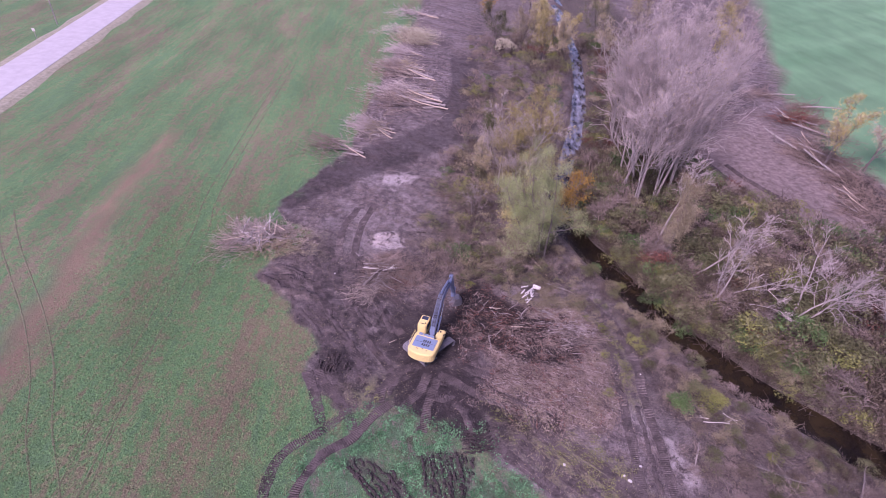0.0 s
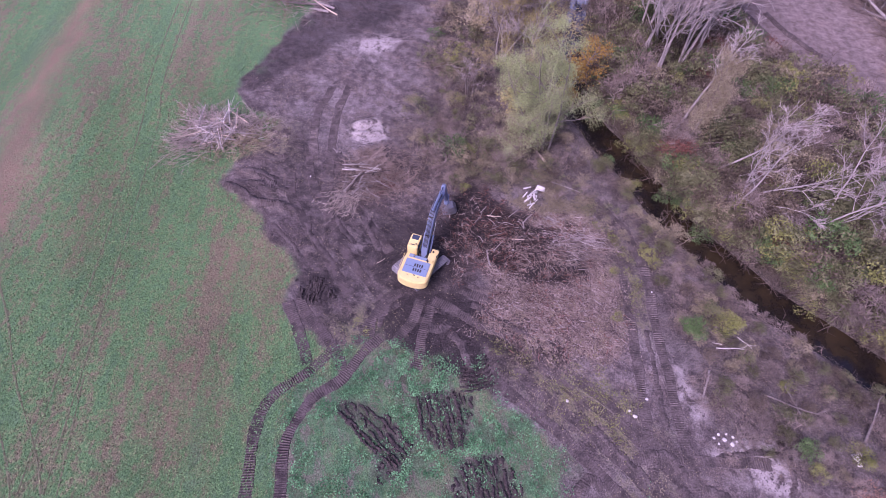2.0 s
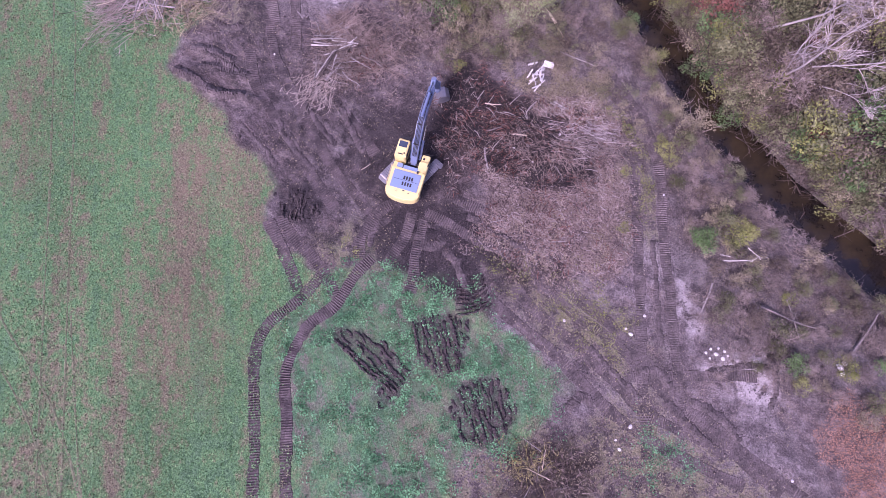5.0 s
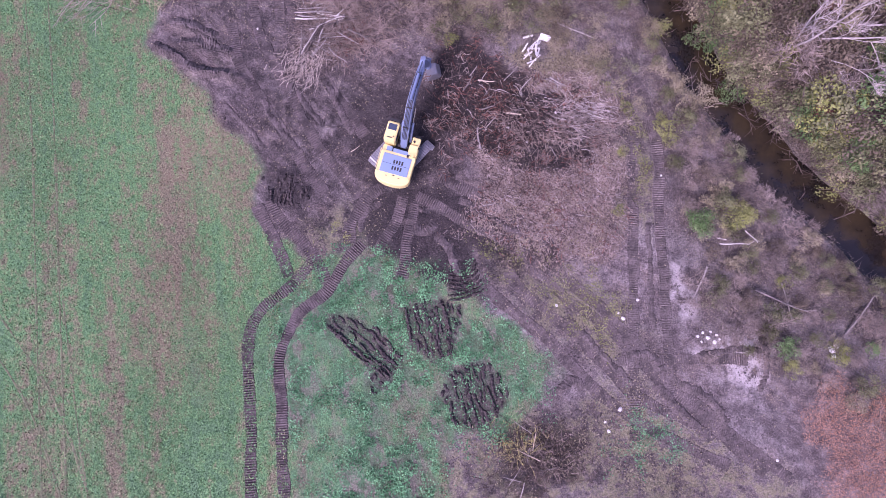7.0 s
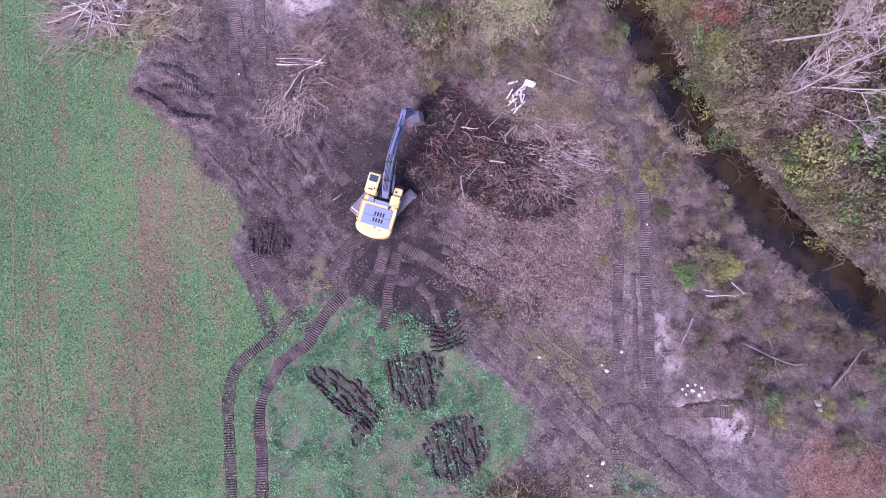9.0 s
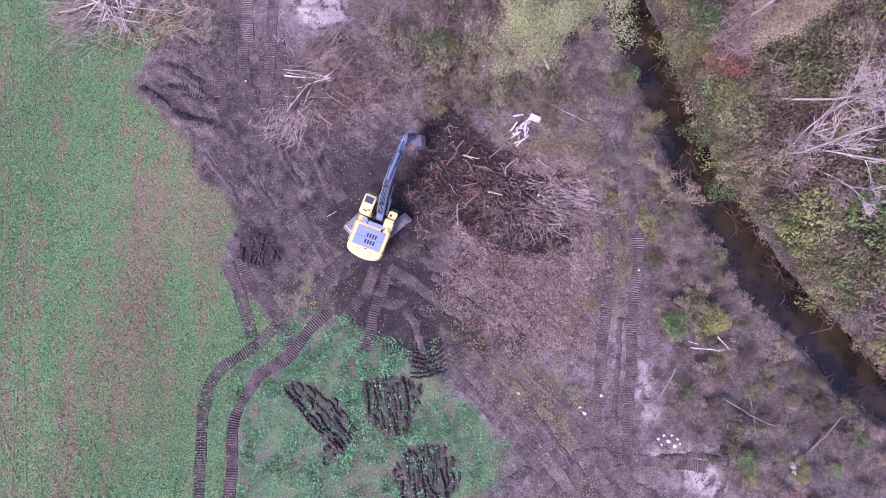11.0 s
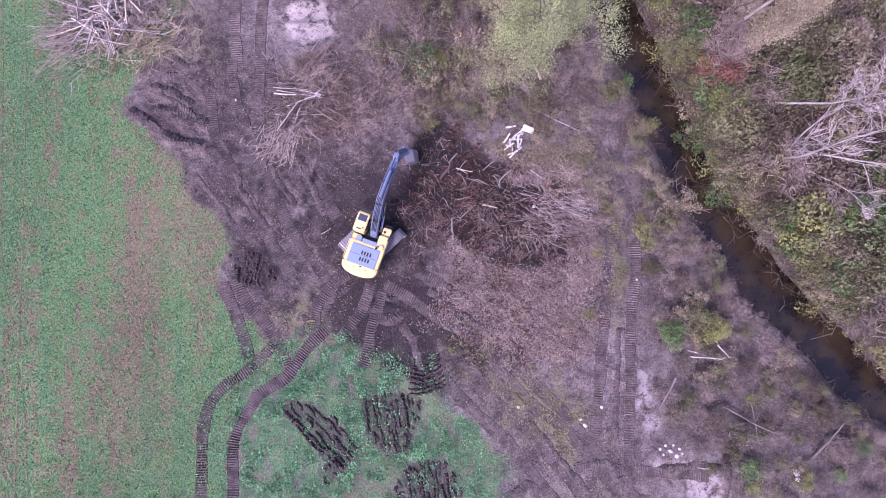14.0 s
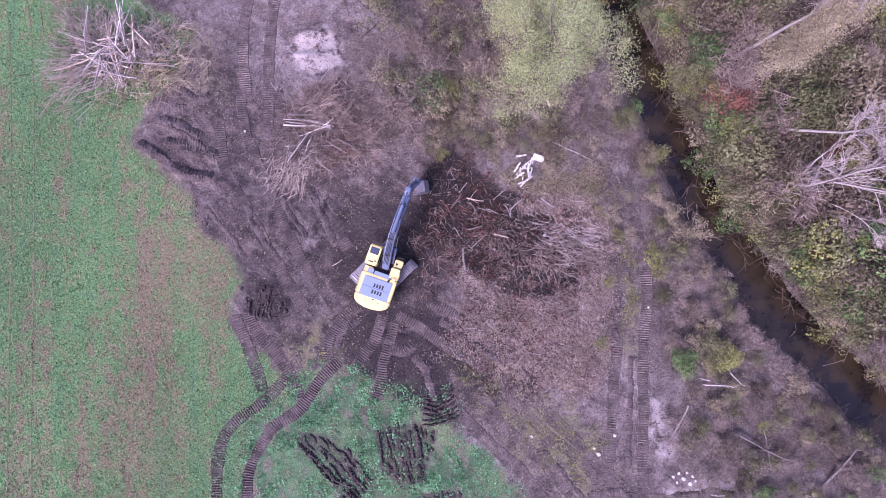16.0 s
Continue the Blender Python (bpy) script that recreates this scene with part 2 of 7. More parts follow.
def make_ground():
    m, t, b = nodes_of("ground")
    sep = []
    for name in ("zone_a", "zone_b", "zone_c", "zone_d"):
        z = t.nodes.new("ShaderNodeAttribute")
        z.attribute_name = name
        s = t.nodes.new("ShaderNodeSeparateColor")
        t.links.new(z.outputs["Color"], s.inputs[0])
        sep.append(s)
    field, lush, dark = sep[0].outputs
    litter, clearing, sand = sep[1].outputs
    farfield, rust, weeds = sep[2].outputs
    fresh, torn, burn = sep[3].outputs
    broad, mid, fine, grit = tex(t, 0.12, 4, 0.6, (1.0, 0.3, 1), 4), tex(t, 0.9, 8, 0.74), tex(t, 6.5, 6, 0.85), tex(t, 13.0, 3, 0.8)
    streak = tex(t, 0.8, 6, 0.7, (1.0, 0.5, 1), -50)
    soil = ramp(t, mid, (0.38, (0.085, 0.065, 0.063)), (0.50, (0.185, 0.147, 0.14)), (0.62, (0.32, 0.27, 0.26)))
    soil = mix(t, calc(t, "MULTIPLY", grey(t, streak, 0.5, 0.62), 0.5), soil, (0.27, 0.20, 0.165))
    band = grey(t, tex(t, 0.20, 5, 0.6, (1.0, 0.35, 1), -50), 0.50, 0.60)
    soil = mix(t, calc(t, "MULTIPLY", band, 0.75), soil, ramp(t, mid, (0.38, (0.17, 0.14, 0.135)), (0.62, (0.42, 0.365, 0.355))))
    patch = grey(t, tex(t, 0.26, 6, 0.7, (1.0, 0.4, 1), -50), 0.54, 0.60)
    soil = mix(t, calc(t, "MULTIPLY", patch, 0.5), soil, (0.05, 0.038, 0.037))
    soil = mix(t, calc(t, "MULTIPLY", fresh, grey(t, streak, 0.66, 0.40)), soil, ramp(t, mid, (0.40, (0.020, 0.014, 0.014)), (0.60, (0.095, 0.070, 0.067))))
    soil = mix(t, grey(t, fine, 0.42, 0.58), mix(t, 0.62, soil, (0.008, 0.006, 0.006)), mix(t, calc(t, "MULTIPLY", grey(t, grit, 0.5, 0.66), 0.35), soil, (0.42, 0.36, 0.35)))
    soil = mix(t, calc(t, "MULTIPLY", weeds, grey(t, mid, 0.46, 0.56)), soil, ramp(t, fine, (0.4, (0.10, 0.10, 0.055)), (0.6, (0.30, 0.26, 0.17))))
    soil = mix(t, calc(t, "MULTIPLY", litter, 0.92), soil, ramp(t, fine, (0.43, (0.014, 0.011, 0.009)), (0.5, (0.080, 0.064, 0.052)), (0.57, (0.20, 0.165, 0.135))))
    soil = mix(t, clearing, soil, ramp(t, mid, (0.38, (0.15, 0.112, 0.103)), (0.62, (0.31, 0.25, 0.23))))
    soil = mix(t, calc(t, "MULTIPLY", torn, 0.85), soil, ramp(t, fine, (0.42, (0.030, 0.019, 0.016)), (0.5, (0.150, 0.104, 0.088)), (0.58, (0.37, 0.28, 0.245))))
    rake = grey(t, tex(t, 1.3, 6, 0.75, (1.0, 0.35, 1), -55), 0.51, 0.57)
    soil = mix(t, calc(t, "MULTIPLY", calc(t, "MULTIPLY", torn, rake), 0.45), soil, (0.022, 0.015, 0.014))
    soil = mix(t, calc(t, "MULTIPLY", calc(t, "MAXIMUM", dark, burn), 0.95), soil, ramp(t, fine, (0.42, (0.006, 0.004, 0.005)), (0.58, (0.036, 0.026, 0.027))))
    soil = mix(t, calc(t, "MULTIPLY", sand, grey(t, mid, 0.40, 0.52)), soil, ramp(t, fine, (0.38, (0.32, 0.28, 0.27)), (0.62, (0.56, 0.50, 0.48))))
    grass = field_colour(t)
    lushc = ramp(t, calc(t, "ADD", calc(t, "MULTIPLY", mid, 0.5), calc(t, "MULTIPLY", fine, 0.5)), (0.43, (0.045, 0.055, 0.034)), (0.52, (0.060, 0.155, 0.075)), (0.59, (0.15, 0.28, 0.15)))
    grass = mix(t, calc(t, "MULTIPLY", lush, 0.8), grass, lushc)
    grass = mix(t, calc(t, "MULTIPLY", calc(t, "MULTIPLY", lush, grey(t, tex(t, 0.9, 6, 0.75, (1.0, 0.4, 1), -20), 0.49, 0.56)), 0.8), grass, ramp(t, fine, (0.42, (0.085, 0.070, 0.055)), (0.58, (0.29, 0.235, 0.20))))
    grass = mix(t, calc(t, "MULTIPLY", rust, 0.8), grass, ramp(t, fine, (0.4, (0.19, 0.115, 0.080)), (0.6, (0.34, 0.225, 0.165))))
    grass = mix(t, farfield, grass, ramp(t, tex(t, 0.05, 3, 0.5, (0.2, 1, 1), -25), (0.35, (0.10, 0.25, 0.115)), (0.65, (0.155, 0.33, 0.165))))
    col = mix(t, field, soil, grass)
    col = mix(t, 0.3, col, mix(t, grey(t, broad, 0.35, 0.65), (0.25, 0.25, 0.25), (0.8, 0.8, 0.8)), "OVERLAY")
    t.links.new(col, b.inputs["Base Color"])
    b.inputs["Roughness"].default_value = 0.92
    bump(t, b, calc(t, "ADD", calc(t, "MULTIPLY", fine, 0.7), calc(t, "MULTIPLY", grit, 0.3)), 0.22, 0.8)
    return m


def leafy(name, *colours, rough=0.7):
    """Leaf, twig or straw material: each small piece has its own tone."""
    m, t, b = nodes_of(name)
    g = t.nodes.new("ShaderNodeNewGeometry")
    o = t.nodes.new("ShaderNodeObjectInfo")
    middle = colours[len(colours) // 2]
    stops = [(i / max(1, len(colours) - 1), tuple(0.62 * p + 0.38 * q for p, q in zip(c, middle))) for i, c in enumerate(colours)]
    clump = grey(t, tex(t, 0.6, 4, 0.65), 0.40, 0.60)
    tone = calc(t, "ADD", calc(t, "MULTIPLY", g.outputs["Random Per Island"], 0.36), calc(t, "MULTIPLY", clump, 0.64))
    col = ramp(t, tone, *stops)
    col = mix(t, 0.45, col, mix(t, o.outputs["Random"], (0.24, 0.24, 0.24), (0.66, 0.65, 0.62)), "OVERLAY")
    t.links.new(col, b.inputs["Base Color"])
    b.inputs["Roughness"].default_value, b.inputs["Specular IOR Level"].default_value = rough, 0.15
    return m


def bark(name, dark, light, scale=6.0):
    m, t, b = nodes_of(name)
    n = tex(t, scale, 6, 0.7, (1, 1, 0.25))
    t.links.new(ramp(t, n, (0.3, dark), (0.7, light)), b.inputs["Base Color"])
    b.inputs["Roughness"].default_value = 0.9
    bump(t, b, n, 0.03)
    return m


def paint(name, colour, rough=0.4, metal=0.0, dirt=0.35, dirt_colour=(0.10, 0.08, 0.07)):
    """Machine paint or steel with dust and rubbed patches."""
    m, t, b = nodes_of(name)
    n = tex(t, 2.2, 6, 0.7)
    f = tex(t, 14.0, 4, 0.7)
    col = mix(t, calc(t, "MULTIPLY", grey(t, n, 0.42, 0.75), dirt), colour, dirt_colour)
    t.links.new(mix(t, calc(t, "MULTIPLY", grey(t, f, 0.5, 0.8), dirt * 0.6), col, dirt_colour), b.inputs["Base Color"])
    b.inputs["Roughness"].default_value, b.inputs["Metallic"].default_value = rough, metal
    return m


GROUND = make_ground()
BARK_GREY = bark("bark_grey", (0.10, 0.085, 0.08), (0.27, 0.235, 0.22))
BARK_PALE = bark("bark_pale", (0.22, 0.195, 0.185), (0.46, 0.41, 0.385))
BARK_DARK = bark("bark_dark", (0.05, 0.04, 0.037), (0.14, 0.11, 0.10))
WOOD_CUT = bark("fresh_wood", (0.45, 0.36, 0.26), (0.72, 0.62, 0.50))
TWIG_MAUVE = leafy("twigs_grey", (0.31, 0.27, 0.263), (0.48, 0.42, 0.405), (0.64, 0.57, 0.555), rough=0.9)
TWIG_DARK = leafy("twigs_dark", (0.035, 0.026, 0.022), (0.10, 0.076, 0.064), (0.24, 0.19, 0.165), rough=0.9)
TWIG_PALE = leafy("twigs_pale", (0.26, 0.215, 0.19), (0.46, 0.39, 0.345), (0.66, 0.58, 0.52), rough=0.9)
TWIG_BROWN = leafy("twigs_brown", (0.13, 0.098, 0.084), (0.26, 0.205, 0.175), (0.43, 0.35, 0.305), rough=0.9)
LEAF_OLIVE = leafy("leaves_olive", (0.19, 0.24, 0.10), (0.31, 0.37, 0.165), (0.46, 0.51, 0.27))
LEAF_YELLOW = leafy("leaves_yellow", (0.28, 0.25, 0.10), (0.44, 0.39, 0.16), (0.60, 0.52, 0.25))
LEAF_ORANGE = leafy("leaves_orange", (0.26, 0.15, 0.04), (0.42, 0.26, 0.06), (0.52, 0.36, 0.10))
LEAF_TAN = leafy("leaves_tan", (0.23, 0.195, 0.12), (0.39, 0.34, 0.22), (0.54, 0.47, 0.335))
LEAF_COPPER = leafy("leaves_copper", (0.26, 0.135, 0.085), (0.40, 0.22, 0.145), (0.52, 0.33, 0.24))
LEAF_PALE = leafy("leaves_pale", (0.28, 0.26, 0.18), (0.48, 0.45, 0.34), (0.64, 0.60, 0.48))
BARK_WHITE = bark("bark_white", (0.45, 0.41, 0.38), (0.74, 0.70, 0.66))
TWIG_BRUSH = leafy("twigs_brush", (0.125, 0.098, 0.088), (0.235, 0.190, 0.168), (0.40, 0.335, 0.30), rough=0.9)
TWIG_RED = leafy("twigs_red_brown", (0.085, 0.036, 0.028), (0.19, 0.092, 0.072), (0.33, 0.185, 0.15), rough=0.85)
TWIG_BLACK = leafy("twigs_wet", (0.012, 0.009, 0.009), (0.045, 0.032, 0.030), (0.13, 0.096, 0.088), rough=0.6)
LEAF_YGREEN = leafy("leaves_yellow_green", (0.12, 0.14, 0.040), (0.23, 0.25, 0.080), (0.36, 0.37, 0.15))
LEAF_DRY = leafy("leaves_dry", (0.15, 0.132, 0.080), (0.275, 0.240, 0.158), (0.43, 0.375, 0.27))
LEAF_GREEN = leafy("leaves_green", (0.045, 0.085, 0.032), (0.105, 0.18, 0.066), (0.21, 0.31, 0.125))
LEAF_BROWN = leafy("leaves_brown", (0.060, 0.048, 0.036), (0.135, 0.110, 0.080), (0.25, 0.205, 0.155))
LEAF_RUST = leafy("leaves_rust", (0.10, 0.042, 0.033), (0.18, 0.080, 0.060), (0.28, 0.14, 0.11))
LEAF_DRAB = leafy("leaves_drab", (0.070, 0.075, 0.036), (0.145, 0.150, 0.076), (0.26, 0.265, 0.15))


# ---- mesh helpers ----
class Mesh:
    """Collects points and faces in arrays and makes one mesh of them."""

    def __init__(self):
        self.v, self.f, self.n = [], [], 0

    def put(self, v, f):
        self.v.append(np.asarray(v, float))
        self.f.append((np.asarray(f, int) + self.n))
        self.n += len(v)

    def tube(self, pts, radii, sides=4, cap=False):
        pts = np.asarray(pts, float)
        k = len(pts)
        d = np.gradient(pts, axis=0)
        d /= np.linalg.norm(d, axis=1)[:, None] + 1e-9
        ref = np.array([0.31, 0.17, 0.93]) if abs(d[0, 2]) < 0.8 else np.array([0.95, 0.2, 0.1])
        a = np.cross(d, ref)
        a /= np.linalg.norm(a, axis=1)[:, None] + 1e-9
        b = np.cross(d, a)
        ang = np.arange(sides) * 2 * math.pi / sides
        ring = (np.cos(ang)[None, :, None] * a[:, None] + np.sin(ang)[None, :, None] * b[:, None]) * np.asarray(radii, float)[:, None, None]
        v = (pts[:, None] + ring).reshape(-1, 3)
        i = np.arange(k - 1)[:, None] * sides
        j = np.arange(sides)[None]
        j2 = (j + 1) % sides
        f = np.stack([i + j, i + j2, i + sides + j2, i + sides + j], -1).reshape(-1, 4)
        self.put(v, f)
        if cap:
            v2 = np.vstack([v[:sides], v[-sides:], pts[:1], pts[-1:]])
            f2 = [(2 * sides, (q + 1) % sides, q, q) for q in range(sides)] + [(2 * sides + 1, sides + q, sides + (q + 1) % sides, sides + (q + 1) % sides) for q in range(sides)]
            self.put(v2, f2)

    def tubes(self, P, R, sides=3):
        """Many tubes at once: points (tubes, k, 3), radii (tubes, k)."""
        n, k = P.shape[:2]
        d = np.gradient(P, axis=1)
        d /= np.linalg.norm(d, axis=2)[..., None] + 1e-9
        ref = np.where(np.abs(d[:, :1, 2:]) < 0.8, np.array([0.31, 0.17, 0.93]), np.array([0.95, 0.2, 0.1]))
        a = np.cross(d, np.broadcast_to(ref, d.shape))
        a /= np.linalg.norm(a, axis=2)[..., None] + 1e-9
        b = np.cross(d, a)
        ang = np.arange(sides) * 2 * math.pi / sides
        ring = (np.cos(ang)[:, None] * a[:, :, None] + np.sin(ang)[:, None] * b[:, :, None]) * R[..., None, None]
        i = np.arange(k - 1)[:, None] * sides
        j = np.arange(sides)[None]
        f = np.stack([i + j, i + (j + 1) % sides, i + sides + (j + 1) % sides, i + sides + j], -1).reshape(-1, 4)
        self.put((P[:, :, None] + ring).reshape(-1, 3), (np.arange(n)[:, None, None] * k * sides + f[None]).reshape(-1, 4))

    def leaves(self, centres, size, rng, flat=0.5, long=1.5):
        """A small four-cornered leaf at each centre, turned at random; flat 1 lies level."""
        c = np.asarray(centres, float)
        k = len(c)
        if not k:
            return
        a = rng.normal(size=(k, 3))
        a[:, 2] *= 1 - flat
        a /= np.linalg.norm(a, axis=1)[:, None]
        nrm = rng.normal(size=(k, 3))
        nrm[:, 2] += 3 * flat
        b = np.cross(nrm, a)
        b /= np.linalg.norm(b, axis=1)[:, None]
        s = size * rng.uniform(0.6, 1.4, (k, 1))
        a, b = a * s * long / 2, b * s / 2
        v = np.stack([c - a, c + b, c + a, c - b], 1).reshape(-1, 3)
        self.put(v, np.arange(4 * k).reshape(-1, 4))

    def shell(self, centres, normals, size, rng, long=1.4, outward=0.0):
        """Leaves that face along their normals; outward 1 makes shoots that point along them instead."""
        c, nrm = np.asarray(centres, float), np.asarray(normals, float)
        k = len(c)
        nrm = nrm + rng.normal(size=(k, 3)) * 0.45
        a = np.cross(nrm, rng.normal(size=(k, 3)))
        a /= np.linalg.norm(a, axis=1)[:, None] + 1e-9
        a = a * (1 - outward) + nrm * outward
        a /= np.linalg.norm(a, axis=1)[:, None] + 1e-9
        b = np.cross(nrm if outward < 0.5 else rng.normal(size=(k, 3)), a)
        b /= np.linalg.norm(b, axis=1)[:, None] + 1e-9
        s = size * rng.uniform(0.6, 1.4, (k, 1))
        a, b = a * s * long / 2, b * s / 2
        self.put(np.stack([c - a, c + b * 0.9, c + a, c - b * 0.9], 1).reshape(-1, 3), np.arange(4 * k).reshape(-1, 4))

    def mesh(self, name, material, smooth=False):
        me = bpy.data.meshes.new(name)
        v, f = np.vstack(self.v), np.vstack(self.f)
        tri = f[:, 2] == f[:, 3]
        loops = np.concatenate([f[~tri].ravel(), f[tri][:, :3].ravel()])
        totals = np.concatenate([np.full((~tri).sum(), 4), np.full(tri.sum(), 3)])
        me.vertices.add(len(v))
        me.vertices.foreach_set("co", v.ravel())
        me.loops.add(len(loops))
        me.loops.foreach_set("vertex_index", loops)
        me.polygons.add(len(totals))
        me.polygons.foreach_set("loop_start", np.concatenate([[0], np.cumsum(totals)[:-1]]))
        me.polygons.foreach_set("loop_total", totals)
        me.polygons.foreach_set("use_smooth", np.full(len(totals), smooth))
        me.update(calc_edges=True)
        me.materials.append(material)
        return me


def part(name, data, parent, label="", m=None):
    """Links a mesh as one part under a thing or a part."""
    ob = new(name, data)
    ob.parent = parent
    if m is not None:
        ob.matrix_basis = m
    if label:
        ob["label"] = label
    return ob


def thing(name, m, label, category, group=""):
    ob = new(name)
    ob.matrix_basis = m
    ob.empty_display_size = 0.3
    return tagged(ob, label, category, group)


# ---- ground ----
def spaced(lo, hi, gap, far):
    """Even steps between lo and hi and growing ones out to far on both sides."""
    mid = list(np.arange(lo, hi + 1e-6, gap))
    out, s = [], gap
    p = hi
    while p < far:
        s *= 1.08 if p < hi + 60 else 1.2
        p += s
        out.append(p)
    low, s = [], gap
    p = lo
    while p > -far:
        s *= 1.08 if p > lo - 60 else 1.2
        p -= s
        low.append(p)
    return np.array(low[::-1] + mid + out)


def zone(me, name, r, g, b):
    at = me.attributes.new(name, "FLOAT_COLOR", "POINT")
    at.data.foreach_set("color", np.stack([r, g, b, np.ones_like(r)], -1).astype(np.float32).ravel())


GRID = []


def ground_z(x, y):
    """Height of the built ground, between its points."""
    gx, gy, gz = GRID
    x, y = np.asarray(x, float), np.asarray(y, float)
    i, j = np.clip(np.searchsorted(gx, x) - 1, 0, len(gx) - 2), np.clip(np.searchsorted(gy, y) - 1, 0, len(gy) - 2)
    u, v = (x - gx[i]) / (gx[i + 1] - gx[i]), (y - gy[j]) / (gy[j + 1] - gy[j])
    return (gz[j, i] * (1 - u) + gz[j, i + 1] * u) * (1 - v) + (gz[j + 1, i] * (1 - u) + gz[j + 1, i + 1] * u) * v


def build_ground():
    gx, gy = spaced(-30, 44, 0.22, 2600), spaced(14, 74, 0.22, 2600)
    X, Y = np.meshgrid(gx, gy)
    x, y = X.ravel(), Y.ravel()
    z = height(x, y)
    z = np.where(np.hypot(x, y - 60) > 400, -0.2, z)
    GRID.extend([gx, gy, z.reshape(X.shape)])
    g = Mesh()
    nx, ny = len(gx), len(gy)
    i = (np.arange(ny - 1)[:, None] * nx + np.arange(nx - 1)[None]).ravel()
    g.put(np.stack([x, y, z], -1), np.stack([i, i + 1, i + nx + 1, i + nx], -1))
    me = g.mesh("ground", GROUND, True)
    field = np.maximum(inside(x, y, FIELD, 0.5, 1.0, 2.0), inside(x, y, FAR_FIELD, 1.5, 2.5, 8))
    # shreds of green standing in the churned edge
    field = np.clip(field + 0.9 * step(0.25, 0.5, fbm(x, y, 2.4, 30)) * inside(x, y, FIELD, 3.5, 1.0), 0, 1)
    furrow = np.zeros_like(x)
    for poly, turn in FURROWS:
        furrow = np.maximum(furrow, inside(x, y, poly, 0.35, 0.7, 1.2))
    field *= 1 - 0.6 * furrow
    dark = np.maximum.reduce([0.75 * furrow, 0.75 * inside(x, y, DUG_SHADE, 1.6, 1.6, 1.5), 0.85 * inside(x, y, [(-4.5, 41), (-5, 36), (-2, 35), (0, 33.5), (3, 31.5), (6, 31), (6.5, 36), (5, 41), (1, 42)], 0.7, 2.2, 1.8), 0.6 * inside(x, y, MUD_BAND, 0.6, 0.8), 0.75 * inside(x, y, HEAP_SOIL, 1.0, 1.6, 1.4), 0.85 * inside(x, y, [(2, 41.8), (6, 40.6), (13.6, 35.6), (13, 32.6), (9, 34.2), (5, 36.5), (1, 39.5)], 0.6, 1.2, 1.4)])
    torn = inside(x, y, DEBRIS, 1.2, 1.6)
    d = line_distance(x, y, CREEK)
    litter = np.maximum(step(17, 12, d + 2 * fbm(x, y, 6, 40)), inside(x, y, THICKET, 1.0, 1.5))
    litter *= np.where(x < np.interp(y, [p[1] for p in CREEK], [p[0] for p in CREEK]), 0.15, 1.0)
    sand = np.maximum.reduce([inside(x, y, p, 0.5, 0.8, 1.0) for p in SANDS])
    zone(me, "zone_a", field, inside(x, y, LUSH, 2.2, 3.2, 2.4) * (0.45 + 0.55 * step(-0.3, 0.25, fbm(x, y, 3.2, 92))), dark)
    zone(me, "zone_b", litter, inside(x, y, CLEARING, 2, 3, 8), sand)
    zone(me, "zone_c", inside(x, y, FAR_FIELD, 1.5, 2.5, 8), np.maximum.reduce([inside(x, y, RUST, 1.6, 2.0, 6)] + [0.42 * inside(x, y, p, 2.4, 3.2, 2.2) for p in STRAW]), np.maximum.reduce([inside(x, y, p, 2, 2) for p in [WEEDS] + WEEDS_TOO]))
    zone(me, "zone_d", inside(x, y, FRESH, 2.0, 2.0), torn, inside(x, y, BURN, 0.9, 1.7, 1.5))
    return tagged(new("ground", me), "stubble field, churned mud and leaf litter along a creek", "ground", kind="structure")


THICKET = [(25, 23), (25, 33), (25.5, 38), (24.8, 46), (22, 51), (18, 55), (14, 54.5), (10, 55.5), (3, 56), (-2, 55), (-3, 62), (0.4, 73.1), (3.0, 86.0), (7.3, 110.8),
           (11.2, 150.7), (19.6, 300.5), (73.5, 297.8), (64.7, 118.0), (50.7, 98.7), (48.9, 82.8), (56.4, 72.4), (74.2, 67.5), (77.1, 85.4), (100, 55), (70, 10), (45, 12), (36, 20), (30, 24)]
DEBRIS = [(5, 37), (8, 41), (6, 46), (9, 50), (14, 52), (18, 51), (20, 46), (20, 40), (18, 34), (12, 33)]
ground = build_ground()

water_m, wt, wb = nodes_of("creek_water")
# still brown water below; upstream, foam and sky reflection painted in as pale streaks
wg = wt.nodes.new("ShaderNodeNewGeometry")
wx = wt.nodes.new("ShaderNodeSeparateXYZ")
wt.links.new(wg.outputs["Position"], wx.inputs[0])
upper_reach = grey(wt, wx.outputs["Y"], 74.0, 92.0)
ripple = tex(wt, 1.1, 4, 0.6, (1.0, 0.3, 1), 12)
foam_sky = calc(wt, "MULTIPLY", upper_reach, calc(wt, "MULTIPLY", grey(wt, ripple, 0.36, 0.70), 0.7))
bed = ramp(wt, tex(wt, 0.35, 4, 0.6), (0.38, (0.011, 0.009, 0.009)), (0.62, (0.036, 0.026, 0.014)))
wt.links.new(mix(wt, foam_sky, bed, (0.40, 0.43, 0.52)), wb.inputs["Base Color"])
wt.links.new(calc(wt, "ADD", 0.07, calc(wt, "MULTIPLY", foam_sky, 0.3)), wb.inputs["Roughness"])
bump(wt, wb, tex(wt, 2.2, 3, 0.5), 0.03, 0.35)


